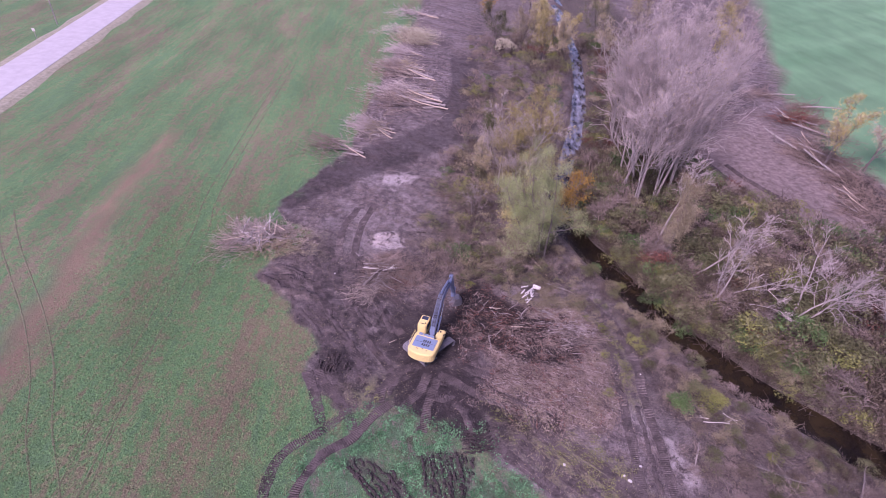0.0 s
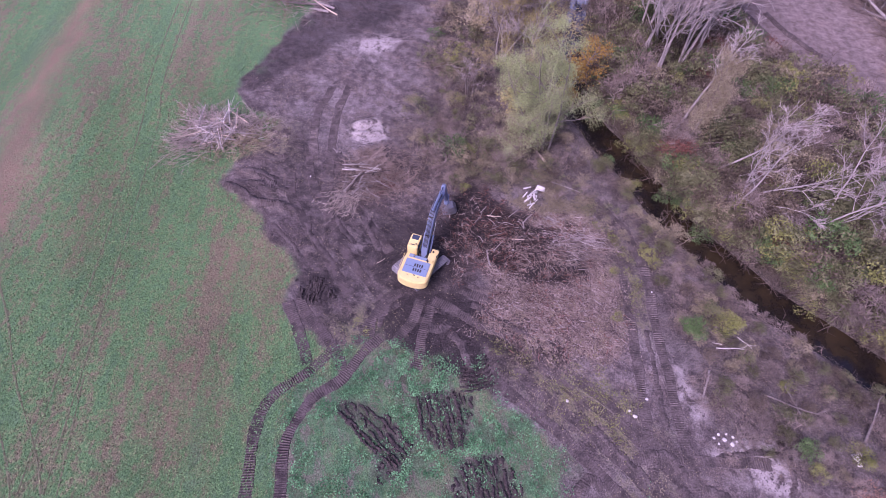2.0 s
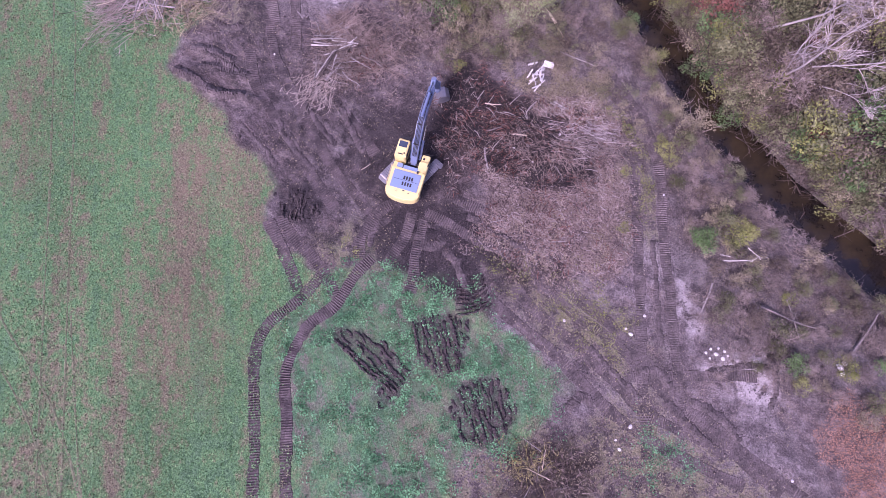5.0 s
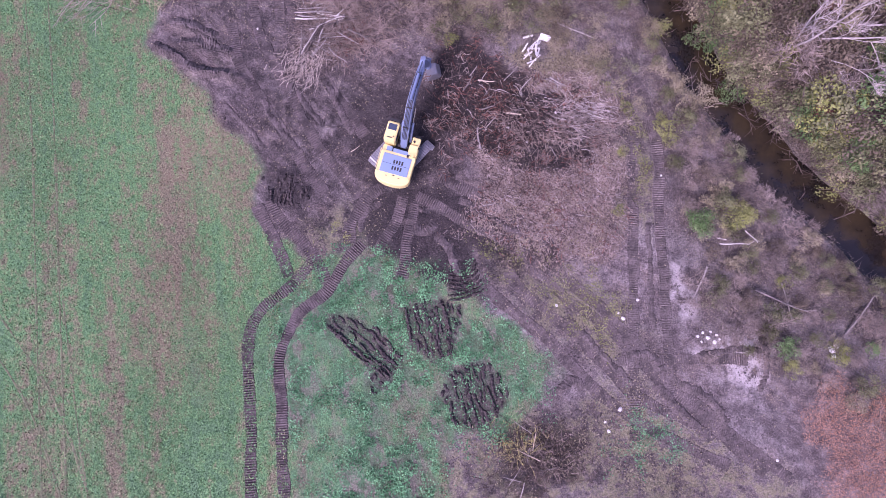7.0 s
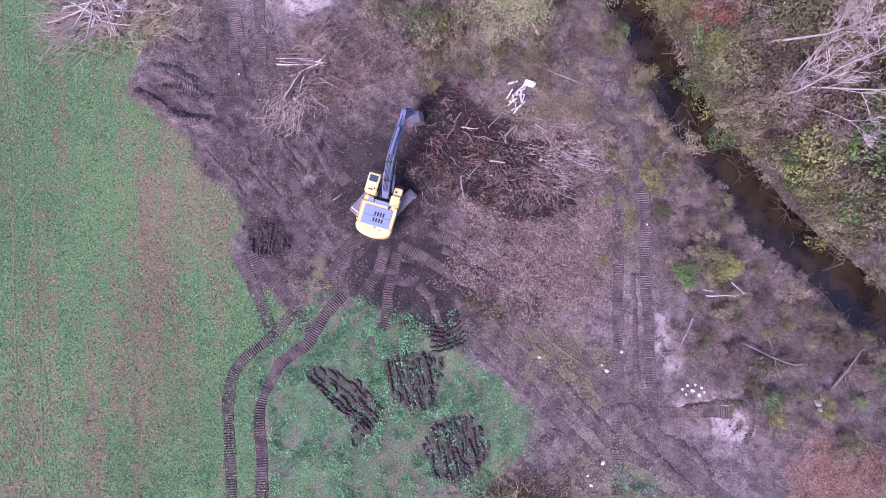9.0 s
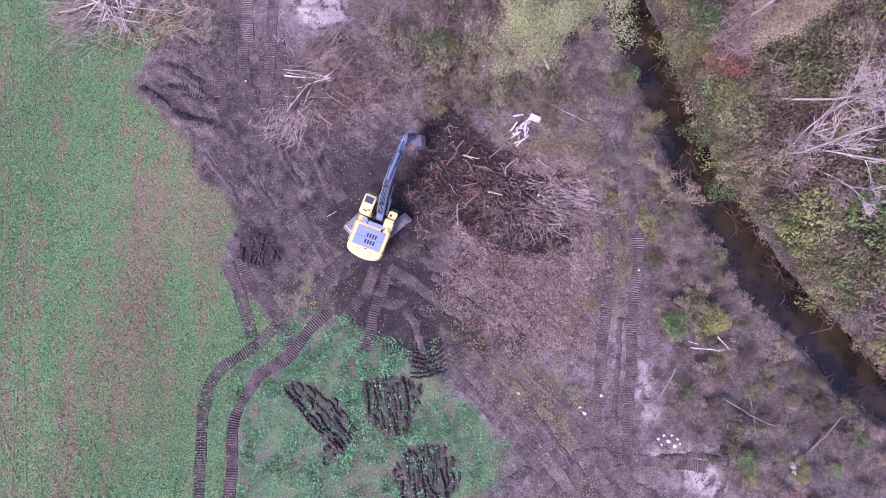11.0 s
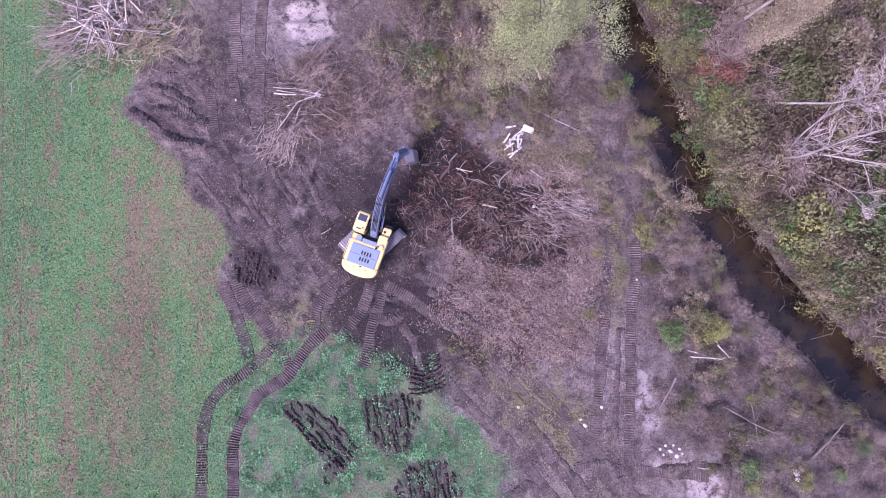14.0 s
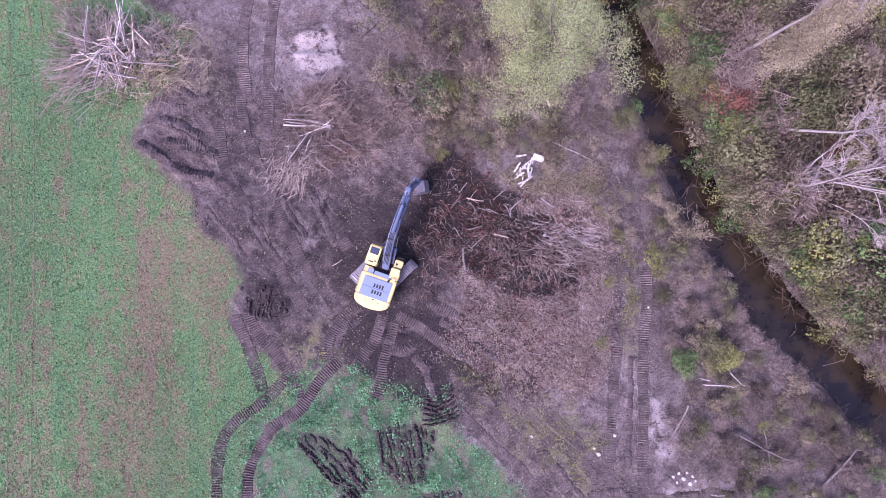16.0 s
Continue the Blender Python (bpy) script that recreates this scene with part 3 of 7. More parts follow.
def resample(pts, gap):
    """A smooth line through the points, in even steps."""
    p = np.asarray(pts, float)
    p = np.vstack([2 * p[0] - p[1], p, 2 * p[-1] - p[-2]])
    out = []
    for a, b, c, d in zip(p[:-3], p[1:-2], p[2:-1], p[3:]):
        t = np.linspace(0, 1, 24, endpoint=False)[:, None]
        out.append(0.5 * (2 * b + (c - a) * t + (2 * a - 5 * b + 4 * c - d) * t ** 2 + (3 * b - a - 3 * c + d) * t ** 3))
    q = np.vstack(out + [p[-2:-1]])
    s = np.concatenate([[0], np.cumsum(np.linalg.norm(np.diff(q, axis=0), axis=1))])
    k = np.arange(0, s[-1], gap)
    return np.stack([np.interp(k, s, q[:, i]) for i in range(q.shape[1])], -1)


def ribbon(pts, offsets, zs):
    """Points of a band along a line of the plan: (steps, offsets, 3)."""
    d = np.gradient(pts, axis=0)
    d /= np.linalg.norm(d, axis=1)[:, None]
    nrm = np.stack([d[:, 1], -d[:, 0]], -1)
    xy = pts[:, None] + nrm[:, None] * np.asarray(offsets)[..., None]
    return np.concatenate([xy, np.broadcast_to(zs, xy.shape[:2])[..., None]], -1)


def grid_faces(rows, cols):
    i = (np.arange(rows - 1)[:, None] * cols + np.arange(cols - 1)[None]).ravel()
    return np.stack([i, i + 1, i + cols + 1, i + cols], -1)


def build_water():
    p = resample(CREEK, 1.0)
    v = ribbon(p, np.array([-3.0, -1.0, 1.0, 3.0])[None].repeat(len(p), 0), -1.1)
    w = Mesh()
    w.put(v.reshape(-1, 3), grid_faces(len(p), 4))
    return tagged(new("water", w.mesh("water", water_m, True)), "narrow creek with still brown water between brushy banks", "creek", kind="structure")


build_water()


# ---- road with its verge and posts ----
def build_road():
    m, t, b = nodes_of("worn_asphalt")
    n = tex(t, 0.5, 5, 0.65)
    t.links.new(ramp(t, n, (0.3, (0.42, 0.405, 0.42)), (0.7, (0.52, 0.505, 0.52))), b.inputs["Base Color"])
    b.inputs["Roughness"].default_value = 0.85
    v, t2, b2 = nodes_of("dry_verge")
    n2 = tex(t2, 1.2, 5, 0.7)
    t2.links.new(ramp(t2, n2, (0.3, (0.22, 0.215, 0.14)), (0.7, (0.40, 0.385, 0.29))), b2.inputs["Base Color"])
    b2.inputs["Roughness"].default_value = 0.95
    line = resample([(-62, -200), (-87.0, 5.4), (-93.0, 117.8), (-99.6, 198.2), (-108.2, 306.8), (-150, 520)], 4.0)
    z = ground_z(line[:, 0], line[:, 1])[:, None]
    r = Mesh()
    r.put(ribbon(line, np.tile([-5.2, -5.0, 0, 5.0, 5.2], (len(line), 1)), z * 0 + np.array([0.05, 0.36, 0.44, 0.36, 0.05])[None]).reshape(-1, 3), grid_faces(len(line), 5))
    tagged(new("road", r.mesh("road", m, False)), "pale worn asphalt country road along the field", "road", kind="structure")
    for side in (1, -1):
        s = Mesh()
        w = 1.6 + 0.7 * vnoise(line[:, 0], line[:, 1], 9, 50)
        off = np.stack([side * np.full(len(line), 5.05), side * (5.1 + w), side * (6.6 + w)], -1)
        s.put(ribbon(line, off, z * 0 + np.array([0.30, 0.24, -0.12])[None]).reshape(-1, 3), grid_faces(len(line), 3))
        tagged(new("road_verge", s.mesh("road_verge", v, False)), "dry straw-coloured grass verge beside the road", "verge", kind="structure")


build_road()


# ---- trees ----
def bough(rng, start, way, length, k=4, bend=0.12, lift=0.0):
    """A crooked line of k + 1 points from start."""
    pts, d = [np.array(start, float)], np.array(way, float)
    for _ in range(k):
        d = d + rng.normal(size=3) * bend + np.array([0, 0, lift])
        d /= np.linalg.norm(d)
        pts.append(pts[-1] + d * length / k)
    return np.array(pts)


def boughs(rng, start, way, length, k, bend, lift=0.0):
    """Crooked lines from many starts at once: (n, k + 1, 3)."""
    pts, d = [start], way
    for _ in range(k):
        d = d + rng.normal(size=d.shape) * bend + np.array([0, 0, lift])
        d = d / np.linalg.norm(d, axis=1)[:, None]
        pts.append(pts[-1] + d * (length / k)[:, None])
    return np.stack(pts, 1)


def fan(rng, P, m, lo, hi, length, a0, a1, k, bend, lift=0.0):
    """m side shoots on each line of P, between the shares lo and hi of it, at angles a0 to a1."""
    n, K = len(P), P.shape[1] - 1
    f = rng.uniform(lo, hi, (n, m)) * K * 0.999
    i = f.astype(int)
    u = (f - i)[..., None]
    r = np.arange(n)[:, None]
    A, B = P[r, i], P[r, i + 1]
    d = (B - A).reshape(-1, 3)
    d /= np.linalg.norm(d, axis=1)[:, None] + 1e-9
    s = np.cross(d, rng.normal(size=d.shape))
    s /= np.linalg.norm(s, axis=1)[:, None] + 1e-9
    a = np.radians(rng.uniform(a0, a1, (n * m, 1)))
    ln = (np.asarray(length)[:, None] * rng.uniform(0.55, 1.3, (n, m))).ravel()
    return boughs(rng, (A * (1 - u) + B * u).reshape(-1, 3), d * np.cos(a) + s * np.sin(a), ln, k, bend, lift), ln


def side_way(rng, d, angle):
    """A way that leaves the way d at an angle in degrees."""
    r = np.cross(d, rng.normal(size=3))
    r /= np.linalg.norm(r) + 1e-9
    w = d * math.cos(radians(angle)) + r * math.sin(radians(angle))
    return w / np.linalg.norm(w)


def along(pts, f):
    i = min(int(f * (len(pts) - 1)), len(pts) - 2)
    u = f * (len(pts) - 1) - i
    d = pts[i + 1] - pts[i]
    return pts[i] * (1 - u) + pts[i + 1] * u, d / np.linalg.norm(d)


def grow(seed, tall, radius, limbs, twigs, leaves, leaf_size, lean=(0, 0), spread=42, clear=0.3, stems=1, limb_len=0.34, flat=0.35, twig_r=0.014, wobble=0.05):
    """Meshes of a tree: wood (trunk and limbs), twigs, leaves; its base is at the origin."""
    rng = np.random.default_rng(seed)
    wood, fine, leaf = Mesh(), Mesh(), Mesh()
    lines, lens = [], []
    for s in range(stems):
        way = np.array([lean[0] + rng.normal() * 0.16 * (stems > 1), lean[1] + rng.normal() * 0.16 * (stems > 1), 1.0])
        h = tall * (1 if s == 0 else rng.uniform(0.65, 0.95))
        r0 = radius * (1 if s == 0 else rng.uniform(0.6, 0.9))
        base = np.array([rng.normal() * 0.4 * (s > 0), rng.normal() * 0.4 * (s > 0), -0.4])
        trunk = bough(rng, base, way / np.linalg.norm(way), h, 9, wobble, 0.01)
        wood.tube(trunk, r0 * np.linspace(1.0, 0.16, len(trunk)) * np.concatenate([[1.35], np.ones(len(trunk) - 1)]), 7)
        n = max(3, int(limbs / stems))
        for i in range(n):
            f = clear + (1 - clear) * (i + rng.random()) / n * 0.97
            p, d = along(trunk, f)
            ln = tall * limb_len * (1.15 - 0.75 * (f - clear) / (1 - clear)) * rng.uniform(0.6, 1.15)
            limb = bough(rng, p, side_way(rng, d, spread * rng.uniform(0.7, 1.3)), ln, 4, 0.14, 0.07)
            r = r0 * (0.50 - 0.24 * f)
            wood.tube(limb, r * np.linspace(1, 0.25, 5), 4)
            lines.append(limb)
            lens.append(ln)
    P, L = np.array(lines), np.array(lens)
    sub, sl = fan(rng, P, 6, 0.25, 1.0, L * 0.42, 22, 58, 3, 0.16, 0.05)
    fine.tubes(sub, np.maximum(sl * 0.016, twig_r)[:, None] * np.array([1.2, 1, 0.8, 0.5]), 3)
    tw, tl = fan(rng, sub, max(1, round(twigs / len(sub))), 0.15, 1.0, sl * 0.6, 20, 60, 1, 0.2, 0.05)
    fine.tubes(tw, np.full((len(tw), 1), twig_r) * np.array([1, 0.5]), 3)
    tips = tw
    if leaves:
        pick = tips[rng.integers(len(tips), size=leaves)]
        u = rng.random((leaves, 1))
        c = pick[:, 0] * (1 - u) + pick[:, -1] * u + rng.normal(size=(leaves, 3)) * 0.34
        leaf.leaves(c, leaf_size, rng, flat)
    return wood, fine, leaf


def tree(name, seed, x, y, wood_m, twig_m, leaf_m, label, group="", **how):
    wood, fine, leaf = grow(seed, **how)
    ob = thing(name, pose(x, y, float(ground_z(x, y))), label, "tree", group)
    part("trunk", wood.mesh("trunk", wood_m, True), ob)
    part("branchwork", fine.mesh("branchwork", twig_m, True), ob)["kind"] = "stuff"
    if leaf.n:
        part("crown", leaf.mesh("crown", leaf_m), ob)
    return ob


# trees standing on the near bank
tree("broadleaf_tree", 11, 15.3, 62.0, BARK_GREY, TWIG_BROWN, LEAF_OLIVE, "tree with a thin olive green crown beside the creek",
     tall=16.0, radius=0.22, limbs=54, twigs=1900, leaves=60000, leaf_size=0.068, clear=0.12, stems=6, limb_len=0.36, spread=60, lean=(-0.06, 0.0))
tree("broadleaf_tree", 12, 16.2, 78.0, BARK_GREY, TWIG_BROWN, LEAF_YELLOW, "tree with dull yellow autumn leaves beside the creek",
     tall=18.5, radius=0.24, limbs=54, twigs=2100, leaves=22000, leaf_size=0.12, clear=0.15, stems=6, limb_len=0.36, spread=58)
tree("bare_tree", 13, 12.2, 80.0, BARK_PALE, TWIG_MAUVE, LEAF_TAN, "nearly leafless pale tree with fine twigs",
     tall=18, radius=0.2, limbs=44, twigs=2800, leaves=1200, leaf_size=0.16, clear=0.22, stems=4, limb_len=0.32, twig_r=0.026)
tree("broadleaf_tree", 14, 19.6, 71.6, BARK_GREY, TWIG_BROWN, LEAF_ORANGE, "small tree with orange leaves at the water's edge",
     tall=10.5, radius=0.13, limbs=20, twigs=500, leaves=4200, leaf_size=0.13, clear=0.15, stems=3)
tree("bare_tree", 15, 6.8, 71.3, BARK_GREY, TWIG_MAUVE, LEAF_TAN, "small leafless tree among brush", tall=7.0, radius=0.12, limbs=16, twigs=320, leaves=0, leaf_size=0.1, stems=3)
tree("broadleaf_tree", 16, 10.9, 66.6, BARK_GREY, TWIG_BROWN, LEAF_YELLOW, "slim sapling with yellow leaves among brush", tall=6.0, radius=0.1, limbs=12, twigs=160, leaves=900, leaf_size=0.16)

# tall leafless trees beyond the water: six are grown, the others are copies of them
POPLARS = []
for k, (x, y, size, turn, st) in enumerate([(31.2, 78.6, 1.0, 0, 2), (32.7, 74.0, 1.0, 0, 2), (36.1, 75.9, 1.0, 0, 3), (33.8, 84.0, 1.0, 0, 2), (38.5, 83.3, 1.0, 0, 3), (33.9, 92.5, 1.0, 0, 2),
                                           (34.8, 80.0, 1.02, 80, 1), (39.5, 78.2, 0.92, 20, 1), (40.8, 90.2, 0.98, 200, 1), (37.5, 98.3, 1.0, 130, 1), (44.1, 85.5, 0.92, 40, 1), (44.1, 96.0, 0.95, 75, 1),
                                           (40.6, 106.2, 1.0, 290, 1), (47.5, 103.9, 0.95, 160, 1), (52.8, 99.6, 0.85, 10, 1), (45.5, 115.0, 0.95, 60, 1), (52.9, 111.6, 0.92, 220, 1), (59.3, 109.3, 0.8, 110, 1),
                                           (51.0, 124.7, 0.95, 330, 1), (58.9, 122.3, 0.9, 45, 1), (65.8, 120.0, 0.8, 250, 1), (56.6, 136.4, 0.9, 15, 1), (65.4, 133.0, 0.85, 140, 1), (73.2, 128.6, 0.8, 300, 1)]):
    if k < 6:
        POPLARS.append(tree("poplar", 30 + k, x, y, BARK_PALE, TWIG_MAUVE, LEAF_TAN, "tall leafless tree with pale grey bark beyond the creek", "leafless trees beyond the creek",
                            tall=23, radius=0.24, limbs=42, twigs=1600, leaves=200, leaf_size=0.16, clear=0.36, stems=st, spread=36, limb_len=0.30, lean=(0.07, 0.02), twig_r=0.024, wobble=0.03))
    else:
        copy_thing(POPLARS[k % 6], pose(x, y, float(ground_z(x, y)), 0, 0, turn) @ Matrix.Diagonal((size, size, size, 1)))

tree("pale_leaved_tree", 60, 33.1, 61.6, BARK_GREY, TWIG_BROWN, LEAF_TAN, "leaning tree with dry pale tan leaves beyond the creek",
     tall=13, radius=0.19, limbs=26, twigs=900, leaves=20000, leaf_size=0.078, clear=0.3, stems=2, lean=(0.26, 0.02), limb_len=0.24)
tree("bare_tree", 65, 32.4, 63.9, BARK_PALE, TWIG_MAUVE, LEAF_TAN, "tall grey trunk with a leafless crown beyond the creek",
     tall=16, radius=0.21, limbs=16, twigs=500, leaves=0, leaf_size=0.1, clear=0.55, lean=(0.12, -0.02), limb_len=0.22, wobble=0.03, twig_r=0.018)
tree("leaning_bare_tree", 61, 35.2, 52.0, BARK_PALE, TWIG_MAUVE, LEAF_TAN, "leafless pale tree with several stems leaning far over",
     tall=14, radius=0.15, limbs=30, twigs=1500, leaves=0, leaf_size=0.1, clear=0.35, stems=5, lean=(0.8, -0.16), limb_len=0.30, wobble=0.13, twig_r=0.016)
tree("leaning_bare_tree", 62, 33.7, 57.4, BARK_PALE, TWIG_MAUVE, LEAF_TAN, "leafless pale tree with one long leaning stem",
     tall=15, radius=0.17, limbs=14, twigs=600, leaves=0, leaf_size=0.1, clear=0.6, stems=1, lean=(0.85, -0.28), limb_len=0.26, wobble=0.06, twig_r=0.016)
tree("leaning_bare_tree", 63, 42.8, 47.7, BARK_PALE, TWIG_MAUVE, LEAF_TAN, "leafless pale tree leaning over brush beyond the creek",
     tall=14, radius=0.16, limbs=26, twigs=1500, leaves=0, leaf_size=0.1, clear=0.4, stems=4, lean=(0.6, 0.1), limb_len=0.32, wobble=0.12, twig_r=0.016)
tree("bare_tree", 64, 52.0, 44.0, BARK_GREY, TWIG_MAUVE, LEAF_TAN, "leafless grey tree in brush", tall=13, radius=0.18, limbs=20, twigs=1500, leaves=0, leaf_size=0.1, stems=3, lean=(0.25, 0.2))

# trees at the edge of the far green field
for k, (x, y, tall, mat, label) in enumerate([(75.0, 92.0, 14, LEAF_YELLOW, "thin yellow-leaved tree at the green field"), (82.5, 91.0, 14, LEAF_TAN, "thin tan-leaved tree at the green field"),
                                              (94.8, 78.5, 12, LEAF_YELLOW, "thin yellow-leaved tree at the green field"), (76.0, 143.5, 13, LEAF_YELLOW, "yellow-leaved tree at the green field"),
                                              (87.0, 165.0, 14, LEAF_YELLOW, "yellow-leaved tree at the green field"), (66.2, 148.0, 12, LEAF_DRAB, "drab tree at the green field"),
                                              (98.1, 186.5, 14, LEAF_TAN, "thin tan-leaved tree at the green field"), (111.3, 210.8, 14, LEAF_YELLOW, "yellow-leaved tree at the green field")]):
    tree("field_tree", 80 + k, x, y, BARK_GREY, TWIG_MAUVE, mat, label, "trees along the green field",
         tall=tall, radius=0.16, limbs=24, twigs=900, leaves=2600, leaf_size=0.19, clear=0.25, stems=2, limb_len=0.3)
# trees upstream along the creek
for k, (x, y, tall, mat) in enumerate([(31.0, 150.0, 13, LEAF_YELLOW), (25.0, 157.0, 13, LEAF_TAN), (19.8, 163.0, 12, LEAF_DRAB), (28.5, 162.0, 13, LEAF_YELLOW), (35.5, 147.0, 12, LEAF_TAN), (37.5, 158.0, 13, LEAF_YELLOW), (11.5, 95.0, 8, LEAF_DRAB), (9.0, 84.5, 7, LEAF_TAN), (34.4, 174.6, 14, LEAF_YELLOW), (19.9, 185.3, 12, LEAF_ORANGE),
                                       (34.7, 199.6, 14, LEAF_TAN), (46.2, 149.0, 15, LEAF_TAN), (51.3, 170.8, 15, LEAF_DRAB), (56.4, 193.5, 15, LEAF_TAN), (65.4, 173.1, 14, LEAF_TAN), (74.9, 202.6, 15, LEAF_YELLOW),
                                       (29.9, 224.9, 14, LEAF_TAN), (50.4, 233.9, 15, LEAF_YELLOW), (70.6, 237.9, 15, LEAF_TAN), (90.6, 236.9, 15, LEAF_TAN)]):
    tree("creekside_tree", 110 + k, x, y, BARK_GREY, TWIG_MAUVE, mat, "thin autumn tree along the upstream creek", "trees along the upstream creek",
         tall=tall, radius=0.17, limbs=22, twigs=700, leaves=2600, leaf_size=0.2, clear=0.22, stems=2, limb_len=0.3)


# ---- shrubs ----
def dome(rng, count, clumps):
    """Places and facings of leaves on the clumps of a rounded, uneven crown one metre high."""
    a, f = rng.uniform(0, 2 * math.pi, clumps), np.sqrt(rng.random(clumps))
    r = f * 0.50 * rng.uniform(0.8, 1.2, clumps)
    mid = np.stack([r * np.cos(a), r * np.sin(a), 0.30 + 0.52 * np.sqrt(1 - 0.85 * f * f) * rng.uniform(0.75, 1.1, clumps)], -1)
    rc = rng.uniform(0.11, 0.24, clumps)
    i = rng.choice(clumps, count, p=rc ** 2 / (rc ** 2).sum())
    u = rng.normal(size=(count, 3))
    u[:, 2] = np.where(rng.random(count) < 0.7, np.abs(u[:, 2]), u[:, 2])
    u /= np.linalg.norm(u, axis=1)[:, None]
    p = mid[i] + u * (rc[i] * rng.uniform(0.6, 1.08, count))[:, None]
    p[:, 2] = np.maximum(p[:, 2], 0.03)
    return p, u


def shrub_meshes(seed, leaves, leaf_size, long, outward):
    rng = np.random.default_rng(seed)
    wood, leaf = Mesh(), Mesh()
    w = rng.normal(size=(9, 3)) * 0.5
    w[:, 2] = 1
    stems = boughs(rng, rng.normal(size=(9, 3)) * np.array([0.2, 0.2, 0]) - np.array([0, 0, 0.1]), w / np.linalg.norm(w, axis=1)[:, None], rng.uniform(0.7, 1.15, 9), 3, 0.14)
    wood.tubes(stems, np.tile([0.016, 0.012, 0.009, 0.005], (9, 1)), 3)
    br, _ = fan(rng, stems, 6, 0.25, 1.0, np.full(9, 0.34), 25, 65, 2, 0.15)
    wood.tubes(br, np.tile([0.008, 0.006, 0.004], (len(br), 1)), 3)
    p, u = dome(rng, leaves, 24)
    leaf.shell(p, u, leaf_size, rng, long, outward)
    return wood, leaf


SHRUBS = {}
for kind, mat, leaves, size, long, outward, label in (
        ("brown", LEAF_BROWN, 1150, 0.037, 1.4, 0.0, "brown half-leafless shrub on the creek bank"), ("drab", LEAF_DRAB, 1200, 0.038, 1.4, 0.0, "dull olive shrub on the creek bank"),
        ("green", LEAF_GREEN, 1250, 0.039, 1.4, 0.0, "dense dark green shrub on the creek bank"), ("yellow", LEAF_YGREEN, 1150, 0.038, 1.4, 0.0, "shrub with yellowing leaves on the creek bank"),
        ("bare", TWIG_BRUSH, 800, 0.015, 11.0, 0.75, "leafless grey-brown twiggy shrub"), ("dry", LEAF_DRY, 850, 0.040, 1.8, 0.2, "dry tan-leaved shrub on the creek bank"),
        ("pale", LEAF_PALE, 800, 0.05, 1.4, 0.0, "shrub with pale withered leaves"), ("rust", LEAF_RUST, 1100, 0.037, 1.4, 0.0, "shrub with dark red leaves on the creek bank")):
    SHRUBS[kind] = []
    for v in range(3):
        wood, leaf = shrub_meshes(200 + 7 * v + len(kind) * 31, leaves, size, long, outward)
        SHRUBS[kind].append((wood.mesh("stems", TWIG_BRUSH if kind in ("bare", "dry") else TWIG_DARK), leaf.mesh("foliage", mat), label))


def shrub(kind, v, x, y, size, turn, squash=1.0):
    stems, foliage, label = SHRUBS[kind][v % 3]
    ob = thing("shrub", Matrix.Translation((x, y, float(ground_z(x, y)))) @ Euler((0, 0, turn)).to_matrix().to_4x4() @ Matrix.Diagonal((size, size, size * squash, 1)), label, "shrub", "shrubs along the creek")
    part("branchwork", stems, ob)["kind"] = "stuff"
    part("foliage", foliage, ob)["kind"] = "stuff"
    return ob


# shrubs that can be told apart: kind, place, height
for kind, x, y, size in [("green", 29.3, 54.0, 2.6), ("green", 30.4, 55.4, 2.2), ("yellow", 31.4, 56.3, 3.2), ("yellow", 24.6, 54.6, 1.8), ("green", 22.8, 59.0, 1.4),
                         ("green", 25.9, 36.4, 2.4), ("yellow", 29.2, 36.8, 2.6), ("drab", 28.0, 37.6, 2.4), ("rust", 38.5, 45.8, 2.2), ("green", 41.5, 42.6, 3.0), ("yellow", 39.5, 43.6, 2.6),
                         ("green", 40.5, 40.5, 2.6), ("yellow", 20.0, 43.4, 1.0), ("yellow", 19.0, 38.0, 1.0), ("green", 36.5, 46.5, 2.4), ("drab", 33.5, 49.5, 2.4), ("rust", 30.0, 59.5, 1.5),
                         ("brown", 29.0, 57.5, 2.0), ("drab", 27.5, 62.5, 3.0), ("green", 25.8, 67.0, 2.6), ("brown", 31.0, 61.5, 2.6), ("yellow", 5.2, 55.0, 1.2), ("drab", 4.0, 56.0, 1.6), ("yellow", 24.4, 44.2, 1.3),
                         ("yellow", 23.8, 46.2, 1.1), ("yellow", 20.8, 47.6, 1.0), ("green", 32.5, 57.1, 3.0), ("green", 25.8, 36.3, 1.8), ("yellow", 24.1, 45.2, 1.5), ("yellow", 29.8, 36.6, 2.2), ("green", 31.7, 48.8, 2.4), ("rust", 38.3, 45.9, 2.6), ("yellow", 40.7, 44.3, 2.6),
                         ("yellow", 42.4, 42.6, 2.4), ("green", 39.9, 41.2, 2.6), ("green", 44.4, 42.0, 2.8), ("dry", 23.7, 54.4, 2.0), ("dry", 27.9, 47.9, 2.2), ("pale", 20.2, 152.0, 5.0), ("pale", 22.5, 153.5, 3.6)]:
    shrub(kind, int(x * 10), x, y, size, x + y)


CREEK_LINE = [p[1] for p in CREEK], [p[0] for p in CREEK]


